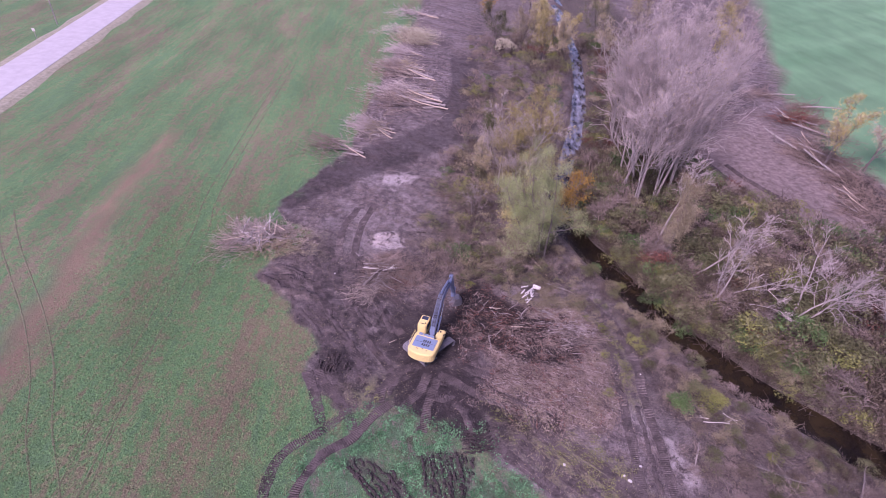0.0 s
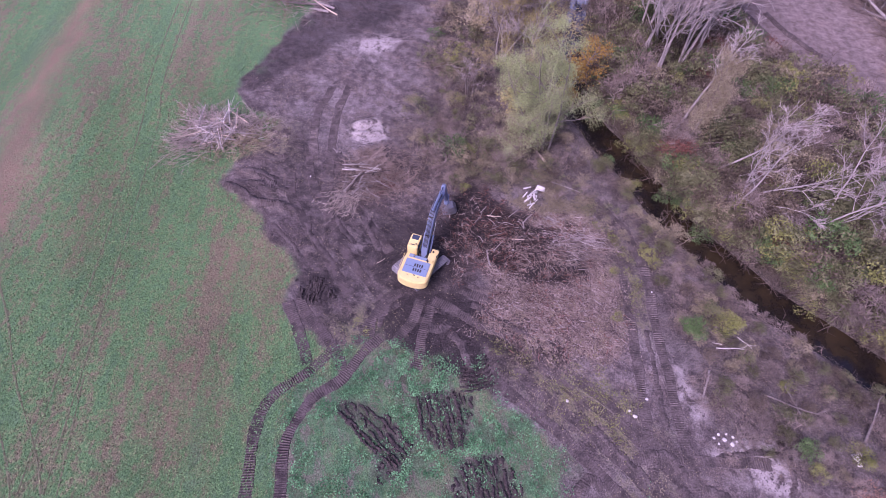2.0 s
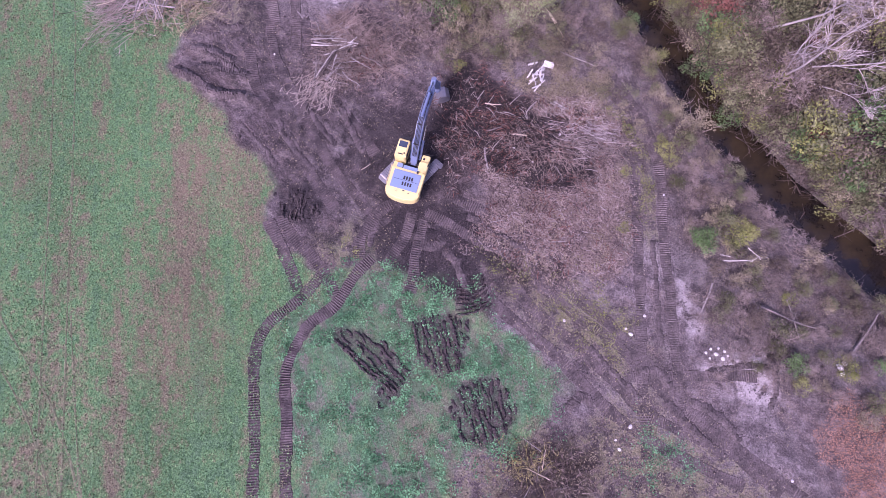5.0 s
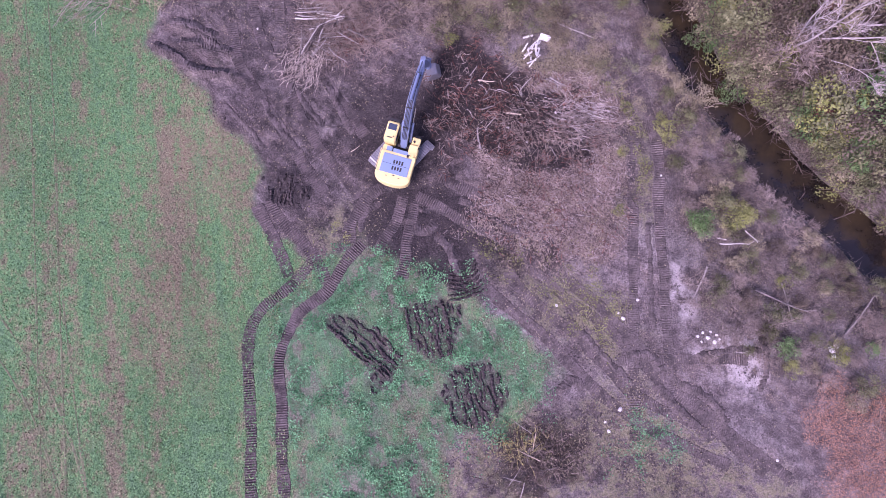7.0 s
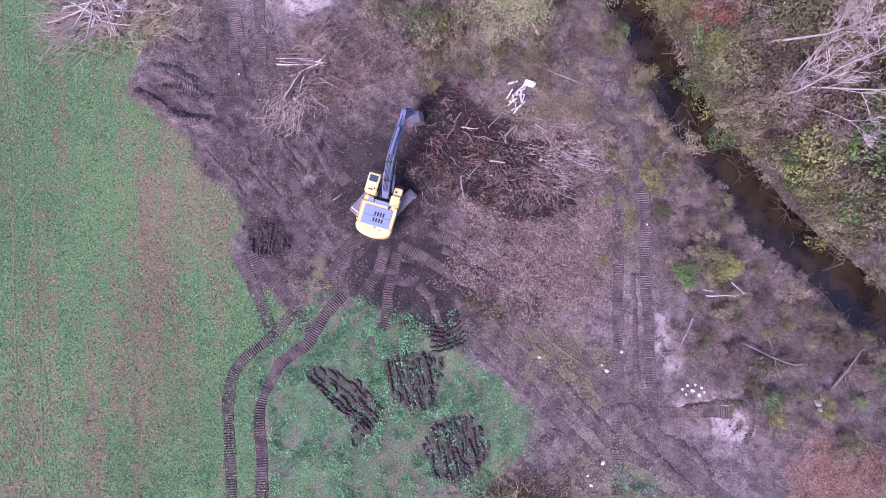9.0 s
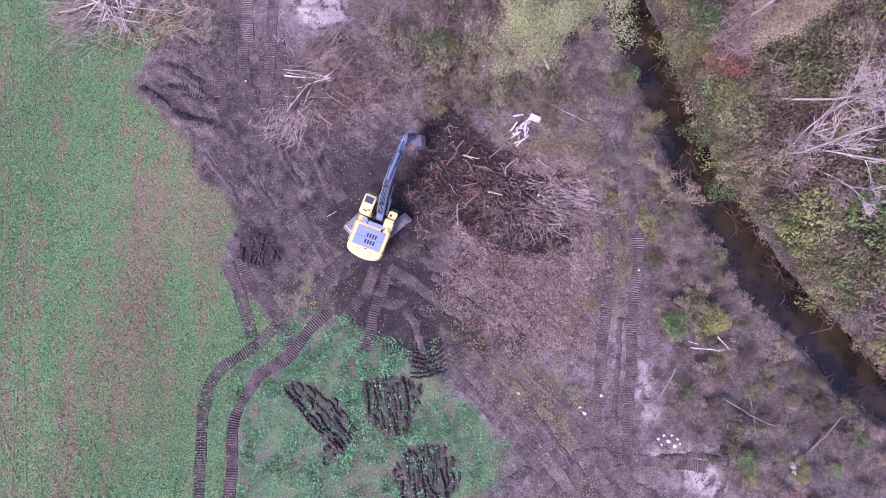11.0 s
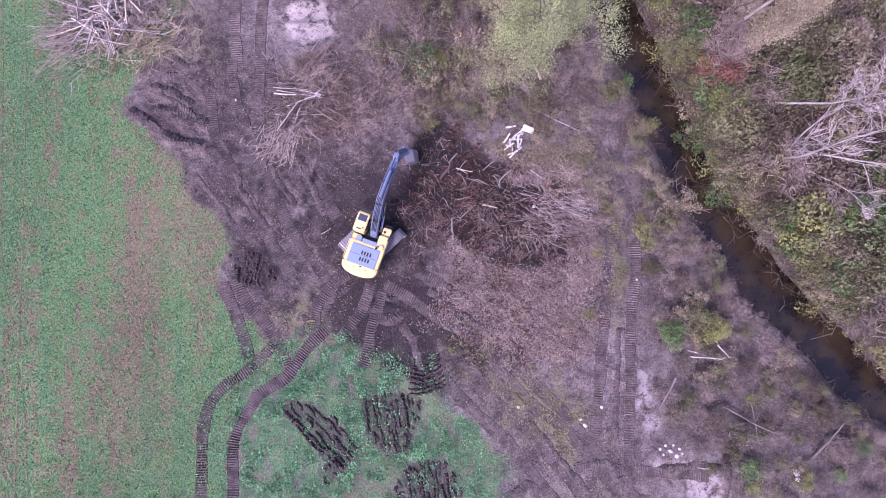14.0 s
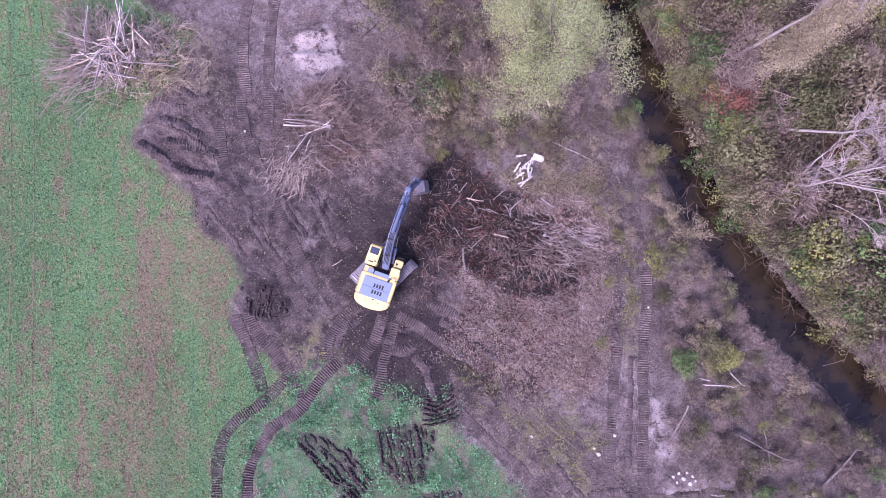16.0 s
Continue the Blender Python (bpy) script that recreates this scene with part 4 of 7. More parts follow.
def scatter_shrubs():
    """Shrubs over the banks; the nearest 240 stand as things, the rest as one thicket."""
    rng = np.random.default_rng(5)
    near, rest = 0, []
    spots = np.stack([rng.uniform(-4, 84, 8500), rng.uniform(8, 170, 8500)], -1)
    line = resample(CREEK, 1.5)
    line = line[(line[:, 1] > 18) & (line[:, 1] < 100)]
    edge = np.vstack([ribbon(line, np.array([[s]]).repeat(len(line), 0), 0.0)[:, 0, :2] for s in (-4.2, -3.4, 2.2, 3.2)])
    spots = np.vstack([edge + rng.normal(size=edge.shape) * 0.35, spots])
    x, y = spots.T
    d = line_distance(x, y, CREEK)
    ok = inside(x, y, THICKET, 0.5, 1.0) > 0.5
    ok |= d < 9
    ok |= np.arange(len(x)) < len(edge)
    ok &= (d > np.where(x > np.interp(y, CREEK_LINE[0], CREEK_LINE[1]), 2.0, 3.1)) & (inside(x, y, CLEARING, 1, 1) < 0.4) & (inside(x, y, FAR_FIELD) < 0.3) & (inside(x, y, DEBRIS) < 0.3) & (line_distance(x, y, [(20, 20), (20.5, 40), (22.6, 46), (20, 54), (17, 60)]) > 2.4)
    ok &= ((fbm(x, y, 6, 60) > -0.25 - 0.35 * (x > 24)) | (np.arange(len(x)) < len(edge))) & (np.hypot(x + 5, y - 58) > 5.5)
    near_d = np.hypot(x - 20, y - 50)
    ok &= (near_d < 45) | (rng.random(len(x)) < 0.45) | ((x < 24) & (y < 130))
    ok &= (y < 82) | (y > 128) | (x > np.interp(y, [80, 107, 143], [22, 30, 39])) | (d > 6)
    # open bank beside the bend where the water shows
    ok &= ~((y > 59) & (y < 76) & (d < 6) & (x < np.interp(y, *CREEK_LINE)))
    spots = spots[ok]
    kinds = ["brown", "drab", "bare", "green", "yellow", "rust", "dry"]
    taken = []
    for x, y in spots:
        if any((x - a) ** 2 + (y - b) ** 2 < (3.2 if x > 36 and x < 62 and y < 66 else 2.0 if x < 62 and y < 100 else 3.4 if x < 24 and y < 130 else 7.0) for a, b in taken[-500:]):
            continue
        taken.append((x, y))
        over = x > np.interp(y, [20, 30, 40, 50, 60, 70, 100], [55, 45, 36, 30, 25, 19.5, 24])
        p = [0.23, 0.34, 0.19, 0.08, 0.06, 0.03, 0.07] if over else [0.15, 0.23, 0.27, 0.04, 0.03, 0.0, 0.28]
        kind = kinds[rng.choice(7, p=p)]
        size = rng.uniform(2.6, 5.0) if over else rng.uniform(1.0, 2.2) if y < 58 else rng.uniform(1.6, 3.4)
        if line_distance(np.array([x]), np.array([y]), CREEK)[0] < 3.7:
            size = rng.uniform(2.2, 3.6) if over else rng.uniform(0.8, 1.5)
        if x > 3 and 18 < y < 66 and x < 52 and near < 290:
            near += 1
            shrub(kind, rng.integers(3), x, y, size, rng.uniform(0, 6.28), rng.uniform(0.7, 1.0))
        else:
            rest.append((kind, x, y, size, rng.uniform(0, 6.28)))
    # pale low brush at the edge of the cleared ground
    for _ in range(900):
        x, y = rng.uniform(0, 24), rng.uniform(44, 68)
        band = [(2.5, 56), (6, 57), (9, 55.8), (11.5, 54.8), (16, 52.6), (19.5, 50), (21, 47), (21.6, 50), (19, 55.5), (20, 60), (21, 64), (14, 67), (4, 66), (0, 60)]
        if inside(np.array([x]), np.array([y]), band, 0.3, 1.0)[0] > 0.5 and np.hypot(x - 12.9, y - 53.6) > 1.5 and x < np.interp(y, *CREEK_LINE) - 5 and all((x - p) ** 2 + (y - q) ** 2 > 1.1 for _, p, q, _, _ in rest[-260:]):
            rest.append((("dry", "bare", "dry", "brown", "drab")[rng.integers(5)], x, y, rng.uniform(0.9, 2.0), rng.uniform(0, 6.28)))
    # brush overhanging the far edge of the water
    for x, y in edge + rng.normal(size=edge.shape) * 0.3:
        if x > np.interp(y, *CREEK_LINE) + 1.2 and y < 72 and rng.random() < 0.85:
            rest.append((("drab", "green", "brown", "drab", "dry", "yellow", "brown")[rng.integers(7)], x, y, rng.uniform(2.2, 3.6), rng.uniform(0, 6.28)))
    return rest, rng


def lite_shrub(seed, kind):
    """Points and faces of a simple shrub one metre high: twigs and leaves."""
    rng = np.random.default_rng(seed)
    wood, leaf = Mesh(), Mesh()
    w = rng.normal(size=(4, 3)) * 0.6
    w[:, 2] = 1
    stems = boughs(rng, rng.normal(size=(4, 3)) * np.array([0.25, 0.25, 0]), w / np.linalg.norm(w, axis=1)[:, None], rng.uniform(0.6, 1.1, 4), 2, 0.15)
    wood.tubes(stems, np.tile([0.015, 0.011, 0.006], (4, 1)), 3)
    br, _ = fan(rng, stems, 4, 0.25, 1.0, np.full(4, 0.4), 25, 65, 1, 0.1)
    wood.tubes(br, np.tile([0.008, 0.004], (len(br), 1)), 3)
    p, u = dome(rng, 560, 15)
    if kind == "bare":
        leaf.shell(p[:340], u[:340], 0.020, rng, 8.0, 0.75)
    else:
        leaf.shell(p, u, 0.038, rng, 1.4, 0.0)
    return [(np.vstack(m.v), np.vstack(m.f)) for m in (wood, leaf)]


def joined(items, rng):
    """The shrubs that nobody could count, joined by their kind of leaf."""
    for kind in SHRUBS:
        woods, leaves = Mesh(), Mesh()
        cache = [lite_shrub(700 + v + len(kind) * 13, kind) for v in range(4)]
        for k, x, y, size, turn in items:
            if k != kind:
                continue
            for (v, f), into in zip(cache[rng.integers(4)], (woods, leaves)):
                v = v * size
                v = np.stack([v[:, 0] * math.cos(turn) - v[:, 1] * math.sin(turn) + x, v[:, 0] * math.sin(turn) + v[:, 1] * math.cos(turn) + y, v[:, 2] + float(ground_z(x, y))], -1)
                into.put(v, f)
        if woods.n:
            ob = thing("brush_thicket", pose(0, 0, 0), SHRUBS[kind][0][2].replace("shrub", "brush"), "brush")
            ob["kind"] = "stuff"
            part("stems", woods.mesh("stems", TWIG_BRUSH if kind in ("bare", "dry") else TWIG_DARK), ob)
            part("foliage", leaves.mesh("foliage", SHRUBS[kind][0][1].materials[0]), ob)


REST, SRNG = scatter_shrubs()
joined(REST, SRNG)


# ---- excavator ----
def blocks(*items, bevel=0.03):
    """One bevelled mesh out of boxes: (centre, size) or (centre, size, Euler degrees)."""
    bm = bmesh.new()
    for it in items:
        m = Matrix.LocRotScale(it[0], Euler([radians(a) for a in it[2]]) if len(it) > 2 else None, it[1])
        bmesh.ops.create_cube(bm, size=1, matrix=m)
    if bevel:
        bmesh.ops.bevel(bm, geom=bm.edges[:], offset=bevel, segments=2, affect="EDGES")
    return bm


def profile(pts, width, bevel=0.03, axis="x"):
    """A plate outline in the y-z plane, pulled out to a width along x and bevelled."""
    bm = bmesh.new()
    vs = [bm.verts.new((-width / 2, y, z)) for y, z in pts]
    f = bm.faces.new(vs)
    r = bmesh.ops.extrude_face_region(bm, geom=[f])
    bmesh.ops.translate(bm, verts=[v for v in r["geom"] if isinstance(v, bmesh.types.BMVert)], vec=(width, 0, 0))
    bmesh.ops.recalc_face_normals(bm, faces=bm.faces[:])
    if bevel:
        bmesh.ops.bevel(bm, geom=bm.edges[:], offset=bevel, segments=2, affect="EDGES")
    return bm


def flat_plan(pts, z0, z1, bevel=0.05):
    """An outline in the x-y plane, pulled up from z0 to z1 and bevelled."""
    bm = bmesh.new()
    f = bm.faces.new([bm.verts.new((x, y, z0)) for x, y in pts])
    r = bmesh.ops.extrude_face_region(bm, geom=[f])
    bmesh.ops.translate(bm, verts=[v for v in r["geom"] if isinstance(v, bmesh.types.BMVert)], vec=(0, 0, z1 - z0))
    bmesh.ops.recalc_face_normals(bm, faces=bm.faces[:])
    bmesh.ops.bevel(bm, geom=bm.edges[:], offset=bevel, segments=3, affect="EDGES")
    return bm


def rod(pts, radius, sides=10):
    t = Mesh()
    t.tube(pts, [radius] * len(pts), sides, True)
    return t


def solid(name, bm, material, smooth=False):
    me = bpy.data.meshes.new(name)
    bm.to_mesh(me)
    bm.free()
    me.materials.append(material)
    if smooth:
        me.polygons.foreach_set("use_smooth", [True] * len(me.polygons))
    return me


YELLOW = paint("machine_yellow", (0.82, 0.66, 0.27), 0.5, 0.0, 0.3, (0.42, 0.34, 0.22))
STEEL_BLUE = paint("boom_slate_paint", (0.15, 0.20, 0.32), 0.38, 0.0, 0.5, (0.20, 0.19, 0.20))
DECK = paint("deck_grey_paint", (0.20, 0.28, 0.42), 0.45, 0.0, 0.4, (0.28, 0.27, 0.28))
BLACK = paint("black_rubber", (0.018, 0.018, 0.02), 0.6, 0.0, 0.3)
TRACK = paint("track_steel", (0.30, 0.29, 0.32), 0.5, 0.6, 0.5, (0.12, 0.10, 0.09))
CHROME = paint("cylinder_rod", (0.62, 0.62, 0.64), 0.18, 1.0, 0.1)
glass_m, gt, gb = nodes_of("cab_glass")
gb.inputs["Base Color"].default_value, gb.inputs["Roughness"].default_value = (0.05, 0.065, 0.10, 1), 0.06
gb.inputs["Coat Weight"].default_value = 0.6


def excavator(x, y, body_turn, track_turn):
    z = float(ground_z(x, y)) + 0.02
    ob = thing("excavator", pose(x, y, z, 0, 0, -body_turn), "yellow tracked excavator with a slate blue boom working in mud", "excavator")
    # undercarriage, turned under the house
    rel = body_turn - track_turn
    under = part("undercarriage", solid("undercarriage", blocks(((0, 0, 0.62), (2.0, 2.0, 0.5)), ((0, 0, 0.95), (1.3, 1.3, 0.3)), bevel=0.08), BLACK), ob, "black track frame", pose(0, 0, 0, 0, 0, rel))
    shoe = solid("shoe", blocks(((0, 0, 0), (0.86, 0.185, 0.035)), ((0, 0.05, 0.035), (0.86, 0.03, 0.045)), bevel=0), TRACK)
    long, r = 3.95, 0.46
    total = 2 * long + 2 * math.pi * r
    n = 50
    for side in (-1, 1):
        fr = solid("track", blocks(((0, 0, 0.5), (0.42, 3.7, 0.52)), bevel=0.06), BLACK)
        tr = part("track", fr, ob, "steel crawler track", pose(0, 0, 0, 0, 0, rel) @ Matrix.Translation((side * 1.36, 0, 0)))
        for k in range(n):
            s = total * k / n
            if s < long:
                yy, zz, a = -long / 2 + s, 2 * r, 0
            elif s < long + math.pi * r:
                u = (s - long) / r
                yy, zz, a = long / 2 + r * math.sin(u), r + r * math.cos(u), -math.degrees(u)
            elif s < 2 * long + math.pi * r:
                yy, zz, a = long / 2 - (s - long - math.pi * r), 0, 180
            else:
                u = (s - 2 * long - math.pi * r) / r
                yy, zz, a = -long / 2 - r * math.sin(u), r - r * math.cos(u), 180 - math.degrees(u)
            part("shoe", shoe, tr, "", pose(0, yy, zz + 0.03, a))
        for yy in (-long / 2, long / 2):
            w = rod([(-0.2, yy, r + 0.03), (0.2, yy, r + 0.03)], r - 0.08, 16)
            part("sprocket" if yy < 0 else "idler", w.mesh("wheel", BLACK), tr)
    # house
    part("turntable", rod([(0, 0, 0.95), (0, 0, 1.25)], 0.75, 24).mesh("turntable", BLACK), ob)
    part("deck_frame", solid("deck_frame", blocks(((0, -0.75, 1.32), (3.0, 3.9, 0.26)), bevel=0.04), BLACK), ob, "black house frame")
    arc = [(1.55 * math.cos(a), -2.62 - 0.78 * math.sin(a) ** 0.8) for a in np.linspace(0.0, math.pi, 15)]
    part("counterweight", solid("counterweight", flat_plan([(1.55, -2.3)] + arc + [(-1.55, -2.3)], 1.25, 2.42, 0.12), YELLOW), ob, "rounded yellow counterweight")
    for sx in (-0.55, 0.55):
        part("lifting_eye", rod([(sx, -2.72, 2.42), (sx, -2.72, 2.55), (sx + 0.12, -2.72, 2.55), (sx + 0.12, -2.72, 2.42)], 0.025, 6).mesh("lifting_eye", BLACK), ob)
    part("hood", solid("hood", blocks(((0, -1.45, 1.86), (3.06, 1.9, 0.95)), bevel=0.07), YELLOW), ob)
    panel = part("hood_panel", solid("hood_panel", blocks(((0.02, -1.62, 2.38), (2.46, 1.72, 0.10)), bevel=0.035), DECK), ob, "blue-grey hood panel")
    for row in (0, 1):
        for k in range(4):
            part("louvre", solid("louvre", blocks(((-0.16 + 0.24 * k, -1.38 - 0.55 * row, 2.437), (0.15, 0.34, 0.02)), bevel=0.008), BLACK), panel, "black cooling slot")
    part("hood_latch", solid("hood_latch", blocks(((0.1, -2.55, 2.42), (0.22, 0.09, 0.07)), bevel=0.02), BLACK), ob)
    part("hood_seam", solid("hood_seam", blocks(((0.02, -1.62, 2.436), (2.3, 0.025, 0.012)), bevel=0), BLACK), panel)
    part("walkway", solid("walkway", blocks(((0.2, -0.35, 2.26), (1.5, 0.34, 0.06)), bevel=0.015), DECK), ob, "grey slip-proof walkway")
    part("hydraulic_box", solid("hydraulic_box", blocks(((1.12, 0.05, 1.85), (0.82, 1.0, 0.9)), bevel=0.06), YELLOW), ob)
    part("fuel_tank", solid("fuel_tank", blocks(((1.14, 0.95, 1.72), (0.72, 0.72, 0.62)), bevel=0.06), YELLOW), ob)
    part("tool_box", solid("tool_box", blocks(((1.14, 1.45, 1.55), (0.66, 0.3, 0.36)), bevel=0.04), BLACK), ob)
    for k in range(3):
        part("step", solid("step", blocks(((1.42, 0.35 + 0.42 * k, 2.24 - 0.3 * k), (0.3, 0.26, 0.05)), bevel=0.01), BLACK), ob)
    part("tank_cap", rod([(1.0, 0.9, 2.03), (1.0, 0.9, 2.13)], 0.1, 12).mesh("tank_cap", BLACK), ob)
    part("exhaust", rod([(0.85, -0.62, 2.3), (0.85, -0.62, 2.72), (0.85, -0.78, 2.82)], 0.075, 10).mesh("exhaust", BLACK), ob)
    part("air_filter", rod([(1.2, -0.45, 2.3), (1.2, -0.45, 2.52)], 0.15, 14).mesh("air_filter", YELLOW), ob)
    part("battery_box", solid("battery_box", blocks(((-1.15, -0.22, 1.8), (0.72, 0.5, 0.7)), bevel=0.05), YELLOW), ob)
    part("mesh_plate", solid("mesh_plate", blocks(((-0.9, -0.28, 2.2), (0.5, 0.42, 0.05)), bevel=0.012), DECK), ob)
    for side, pts in ((1, [(1.5, -0.5, 2.3), (1.5, -0.5, 2.95), (1.5, 0.45, 2.95), (1.5, 0.5, 2.3)]), (-1, [(-1.5, -2.3, 2.4), (-1.5, -2.3, 2.85), (-1.5, -0.6, 2.85), (-1.5, -0.6, 2.3)])):
        part("handrail", rod(pts, 0.022, 6).mesh("handrail", YELLOW), ob)
    # cab
    cab = part("cab", solid("cab", profile([(0.05, 1.45), (1.75, 1.45), (1.95, 1.9), (1.78, 2.98), (1.6, 3.1), (0.1, 3.1), (0.05, 3.0)], 1.02, 0.07), YELLOW), ob, "yellow cab", Matrix.Translation((-1.03, 0.1, 0)))
    part("roof_window", solid("roof_window", blocks(((0, 1.27, 3.10), (0.74, 0.56, 0.03)), bevel=0.012), glass_m), cab, "dark glass roof window")
    part("windscreen", solid("windscreen", blocks(((0, 1.86, 2.42), (0.86, 0.03, 1.0), (9.5, 0, 0)), bevel=0.01), glass_m), cab, "dark glass windscreen")
    for sx in (-0.51, 0.51):
        part("side_window", solid("side_window", blocks(((sx, 0.95, 2.5), (0.025, 1.15, 0.85)), bevel=0.01), glass_m), cab, "dark glass side window")
    part("roof_vent", solid("roof_vent", blocks(((-0.02, 0.33, 3.11), (0.42, 0.10, 0.03)), bevel=0.01), BLACK), cab)
    part("beacon", rod([(0.3, 0.45, 3.1), (0.3, 0.45, 3.2)], 0.06, 10).mesh("beacon", BLACK), cab)
    part("wiper_guard", solid("wiper_guard", blocks(((0, 1.93, 3.02), (0.9, 0.18, 0.04)), bevel=0.01), BLACK), cab)
    # boom, stick and bucket; y runs ahead of the house
    bx = 0.16
    boom = part("boom", solid("boom", profile([(0.15, 1.75), (0.55, 1.6), (1.6, 3.1), (3.0, 4.55), (4.2, 4.95), (6.25, 4.75), (6.45, 4.95), (6.3, 5.2), (4.2, 5.72), (3.0, 5.62), (2.3, 5.05), (1.0, 3.45)], 0.58, 0.04), STEEL_BLUE), ob, "slate blue boom", Matrix.Translation((bx, 0, 0)))
    for sx in (-0.42, 0.42):
        cyl = part("boom_cylinder", rod([(sx + bx, 0.9, 1.65), (sx + bx, 2.1, 3.25)], 0.115, 12).mesh("boom_cylinder", STEEL_BLUE), ob)
        part("piston", rod([(sx, 2.1, 3.25), (sx, 3.0, 4.45)], 0.055, 10).mesh("piston", CHROME), cyl, "bright steel piston", Matrix.Translation((bx, 0, 0)))
        part("boom_pin", rod([(sx * 0.5, 0.33, 1.85), (sx * 1.15, 0.33, 1.85)], 0.14, 12).mesh("boom_pin", BLACK), boom)
    cyl = part("stick_cylinder", rod([(bx, 3.1, 5.85), (bx, 5.4, 5.72)], 0.13, 12).mesh("stick_cylinder", STEEL_BLUE), ob)
    part("piston", rod([(bx, 5.4, 5.72), (bx, 6.75, 5.6)], 0.06, 10).mesh("piston", CHROME), cyl, "bright steel piston")
    for sx in (-0.17, -0.06, 0.06, 0.17):
        hose = resample([(sx, 0.6, 2.9), (sx, 1.7, 4.55), (sx, 2.7, 5.6), (sx, 4.2, 5.86), (sx, 6.1, 5.4)], 0.5)
        part("hose", rod(hose, 0.028, 6).mesh("hose", BLACK), boom)
    for yy, zz in ((1.3, 3.98), (2.55, 5.4), (4.4, 5.76), (5.4, 5.52)):
        part("hose_clamp", solid("hose_clamp", blocks(((0, yy, zz), (0.5, 0.09, 0.1)), bevel=0.02), BLACK), boom)
    stick = part("stick", solid("stick", profile([(6.15, 4.75), (6.6, 5.75), (6.95, 5.7), (7.1, 5.0), (8.35, 1.75), (8.1, 1.6), (6.5, 4.5)], 0.42, 0.035), STEEL_BLUE), ob, "slate blue stick", Matrix.Translation((bx, 0, 0)))
    cyl = part("bucket_cylinder", rod([(bx, 7.05, 5.45), (bx, 7.75, 3.8)], 0.10, 12).mesh("bucket_cylinder", STEEL_BLUE), ob)
    part("piston", rod([(bx, 7.75, 3.8), (bx, 8.35, 2.45)], 0.05, 10).mesh("piston", CHROME), cyl, "bright steel piston")
    part("link", solid("link", blocks(((0, 8.3, 2.2), (0.5, 0.14, 0.7), (-20, 0, 0)), bevel=0.03), STEEL_BLUE), stick)
    # bucket turned to one side on a rotating head
    head = part("rotator", rod([(bx, 8.22, 1.2), (bx, 8.22, 1.75)], 0.3, 14).mesh("rotator", STEEL_BLUE), ob, "steel rotating head")
    bucket = part("bucket", solid("bucket", profile([(-0.35, 1.3), (0.35, 1.25), (0.75, 0.75), (0.62, 0.25), (0.15, 0.05), (-0.55, 0.1), (-0.5, 0.16), (0.12, 0.13), (0.54, 0.3), (0.65, 0.74), (0.3, 1.1)], 1.05, 0.02), TRACK), ob, "worn steel bucket",
                  Matrix.Translation((bx + 0.45, 8.1, 0)) @ pose(0, 0, 0, 0, 0, -62))
    for sx in (-0.515, 0.515):
        part("bucket_side", solid("bucket_side", profile([(-0.5, 0.13), (0.15, 0.1), (0.6, 0.28), (0.7, 0.75), (0.32, 1.2), (-0.2, 1.15)], 0.04, 0.01), TRACK), bucket, "", Matrix.Translation((sx, 0, 0)))
    for k in range(5):
        part("tooth", solid("tooth", blocks(((-0.42 + 0.21 * k, -0.66, 0.12), (0.09, 0.26, 0.06)), bevel=0.015), TRACK), bucket)
    return ob


excavator(0.0, 44.6, 20.0, 46.0)


# ---- crawler and wheel marks pressed into the soil ----
mud_m, mt, mb = nodes_of("pressed_mud")
mm, mf = tex(mt, 0.8, 5, 0.65), tex(mt, 7.0, 5, 0.75)
mt.links.new(mix(mt, grey(mt, mf, 0.35, 0.7), ramp(mt, mm, (0.40, (0.020, 0.015, 0.015)), (0.60, (0.065, 0.050, 0.049))), ramp(mt, mm, (0.40, (0.070, 0.054, 0.053)), (0.60, (0.16, 0.128, 0.124)))), mb.inputs["Base Color"])
mb.inputs["Roughness"].default_value = 0.9
bump(mt, mb, mf, 0.08, 0.6)


dry_m, dt, db = nodes_of("pressed_dry_soil")
dm, df = tex(dt, 0.8, 5, 0.65), tex(dt, 7.0, 5, 0.75)
dt.links.new(mix(dt, grey(dt, df, 0.38, 0.62), ramp(dt, dm, (0.38, (0.034, 0.026, 0.025)), (0.62, (0.075, 0.058, 0.055))), ramp(dt, dm, (0.38, (0.085, 0.067, 0.064)), (0.62, (0.17, 0.138, 0.130)))), db.inputs["Base Color"])
db.inputs["Roughness"].default_value = 0.92
bump(dt, db, df, 0.08, 0.6)


def rib_tone(name, dark, light):
    m, t, b = nodes_of(name)
    t.links.new(ramp(t, tex(t, 6.0, 6, 0.8), (0.40, dark), (0.60, light)), b.inputs["Base Color"])
    b.inputs["Roughness"].default_value = 0.95
    return m


# lighter copies of the mark soils: light on the bars put into the colour
rib_m, dry_rib_m = rib_tone("lit_mud_ribs", (0.055, 0.043, 0.042), (0.155, 0.124, 0.120)), rib_tone("lit_soil_ribs", (0.085, 0.066, 0.063), (0.24, 0.195, 0.185))


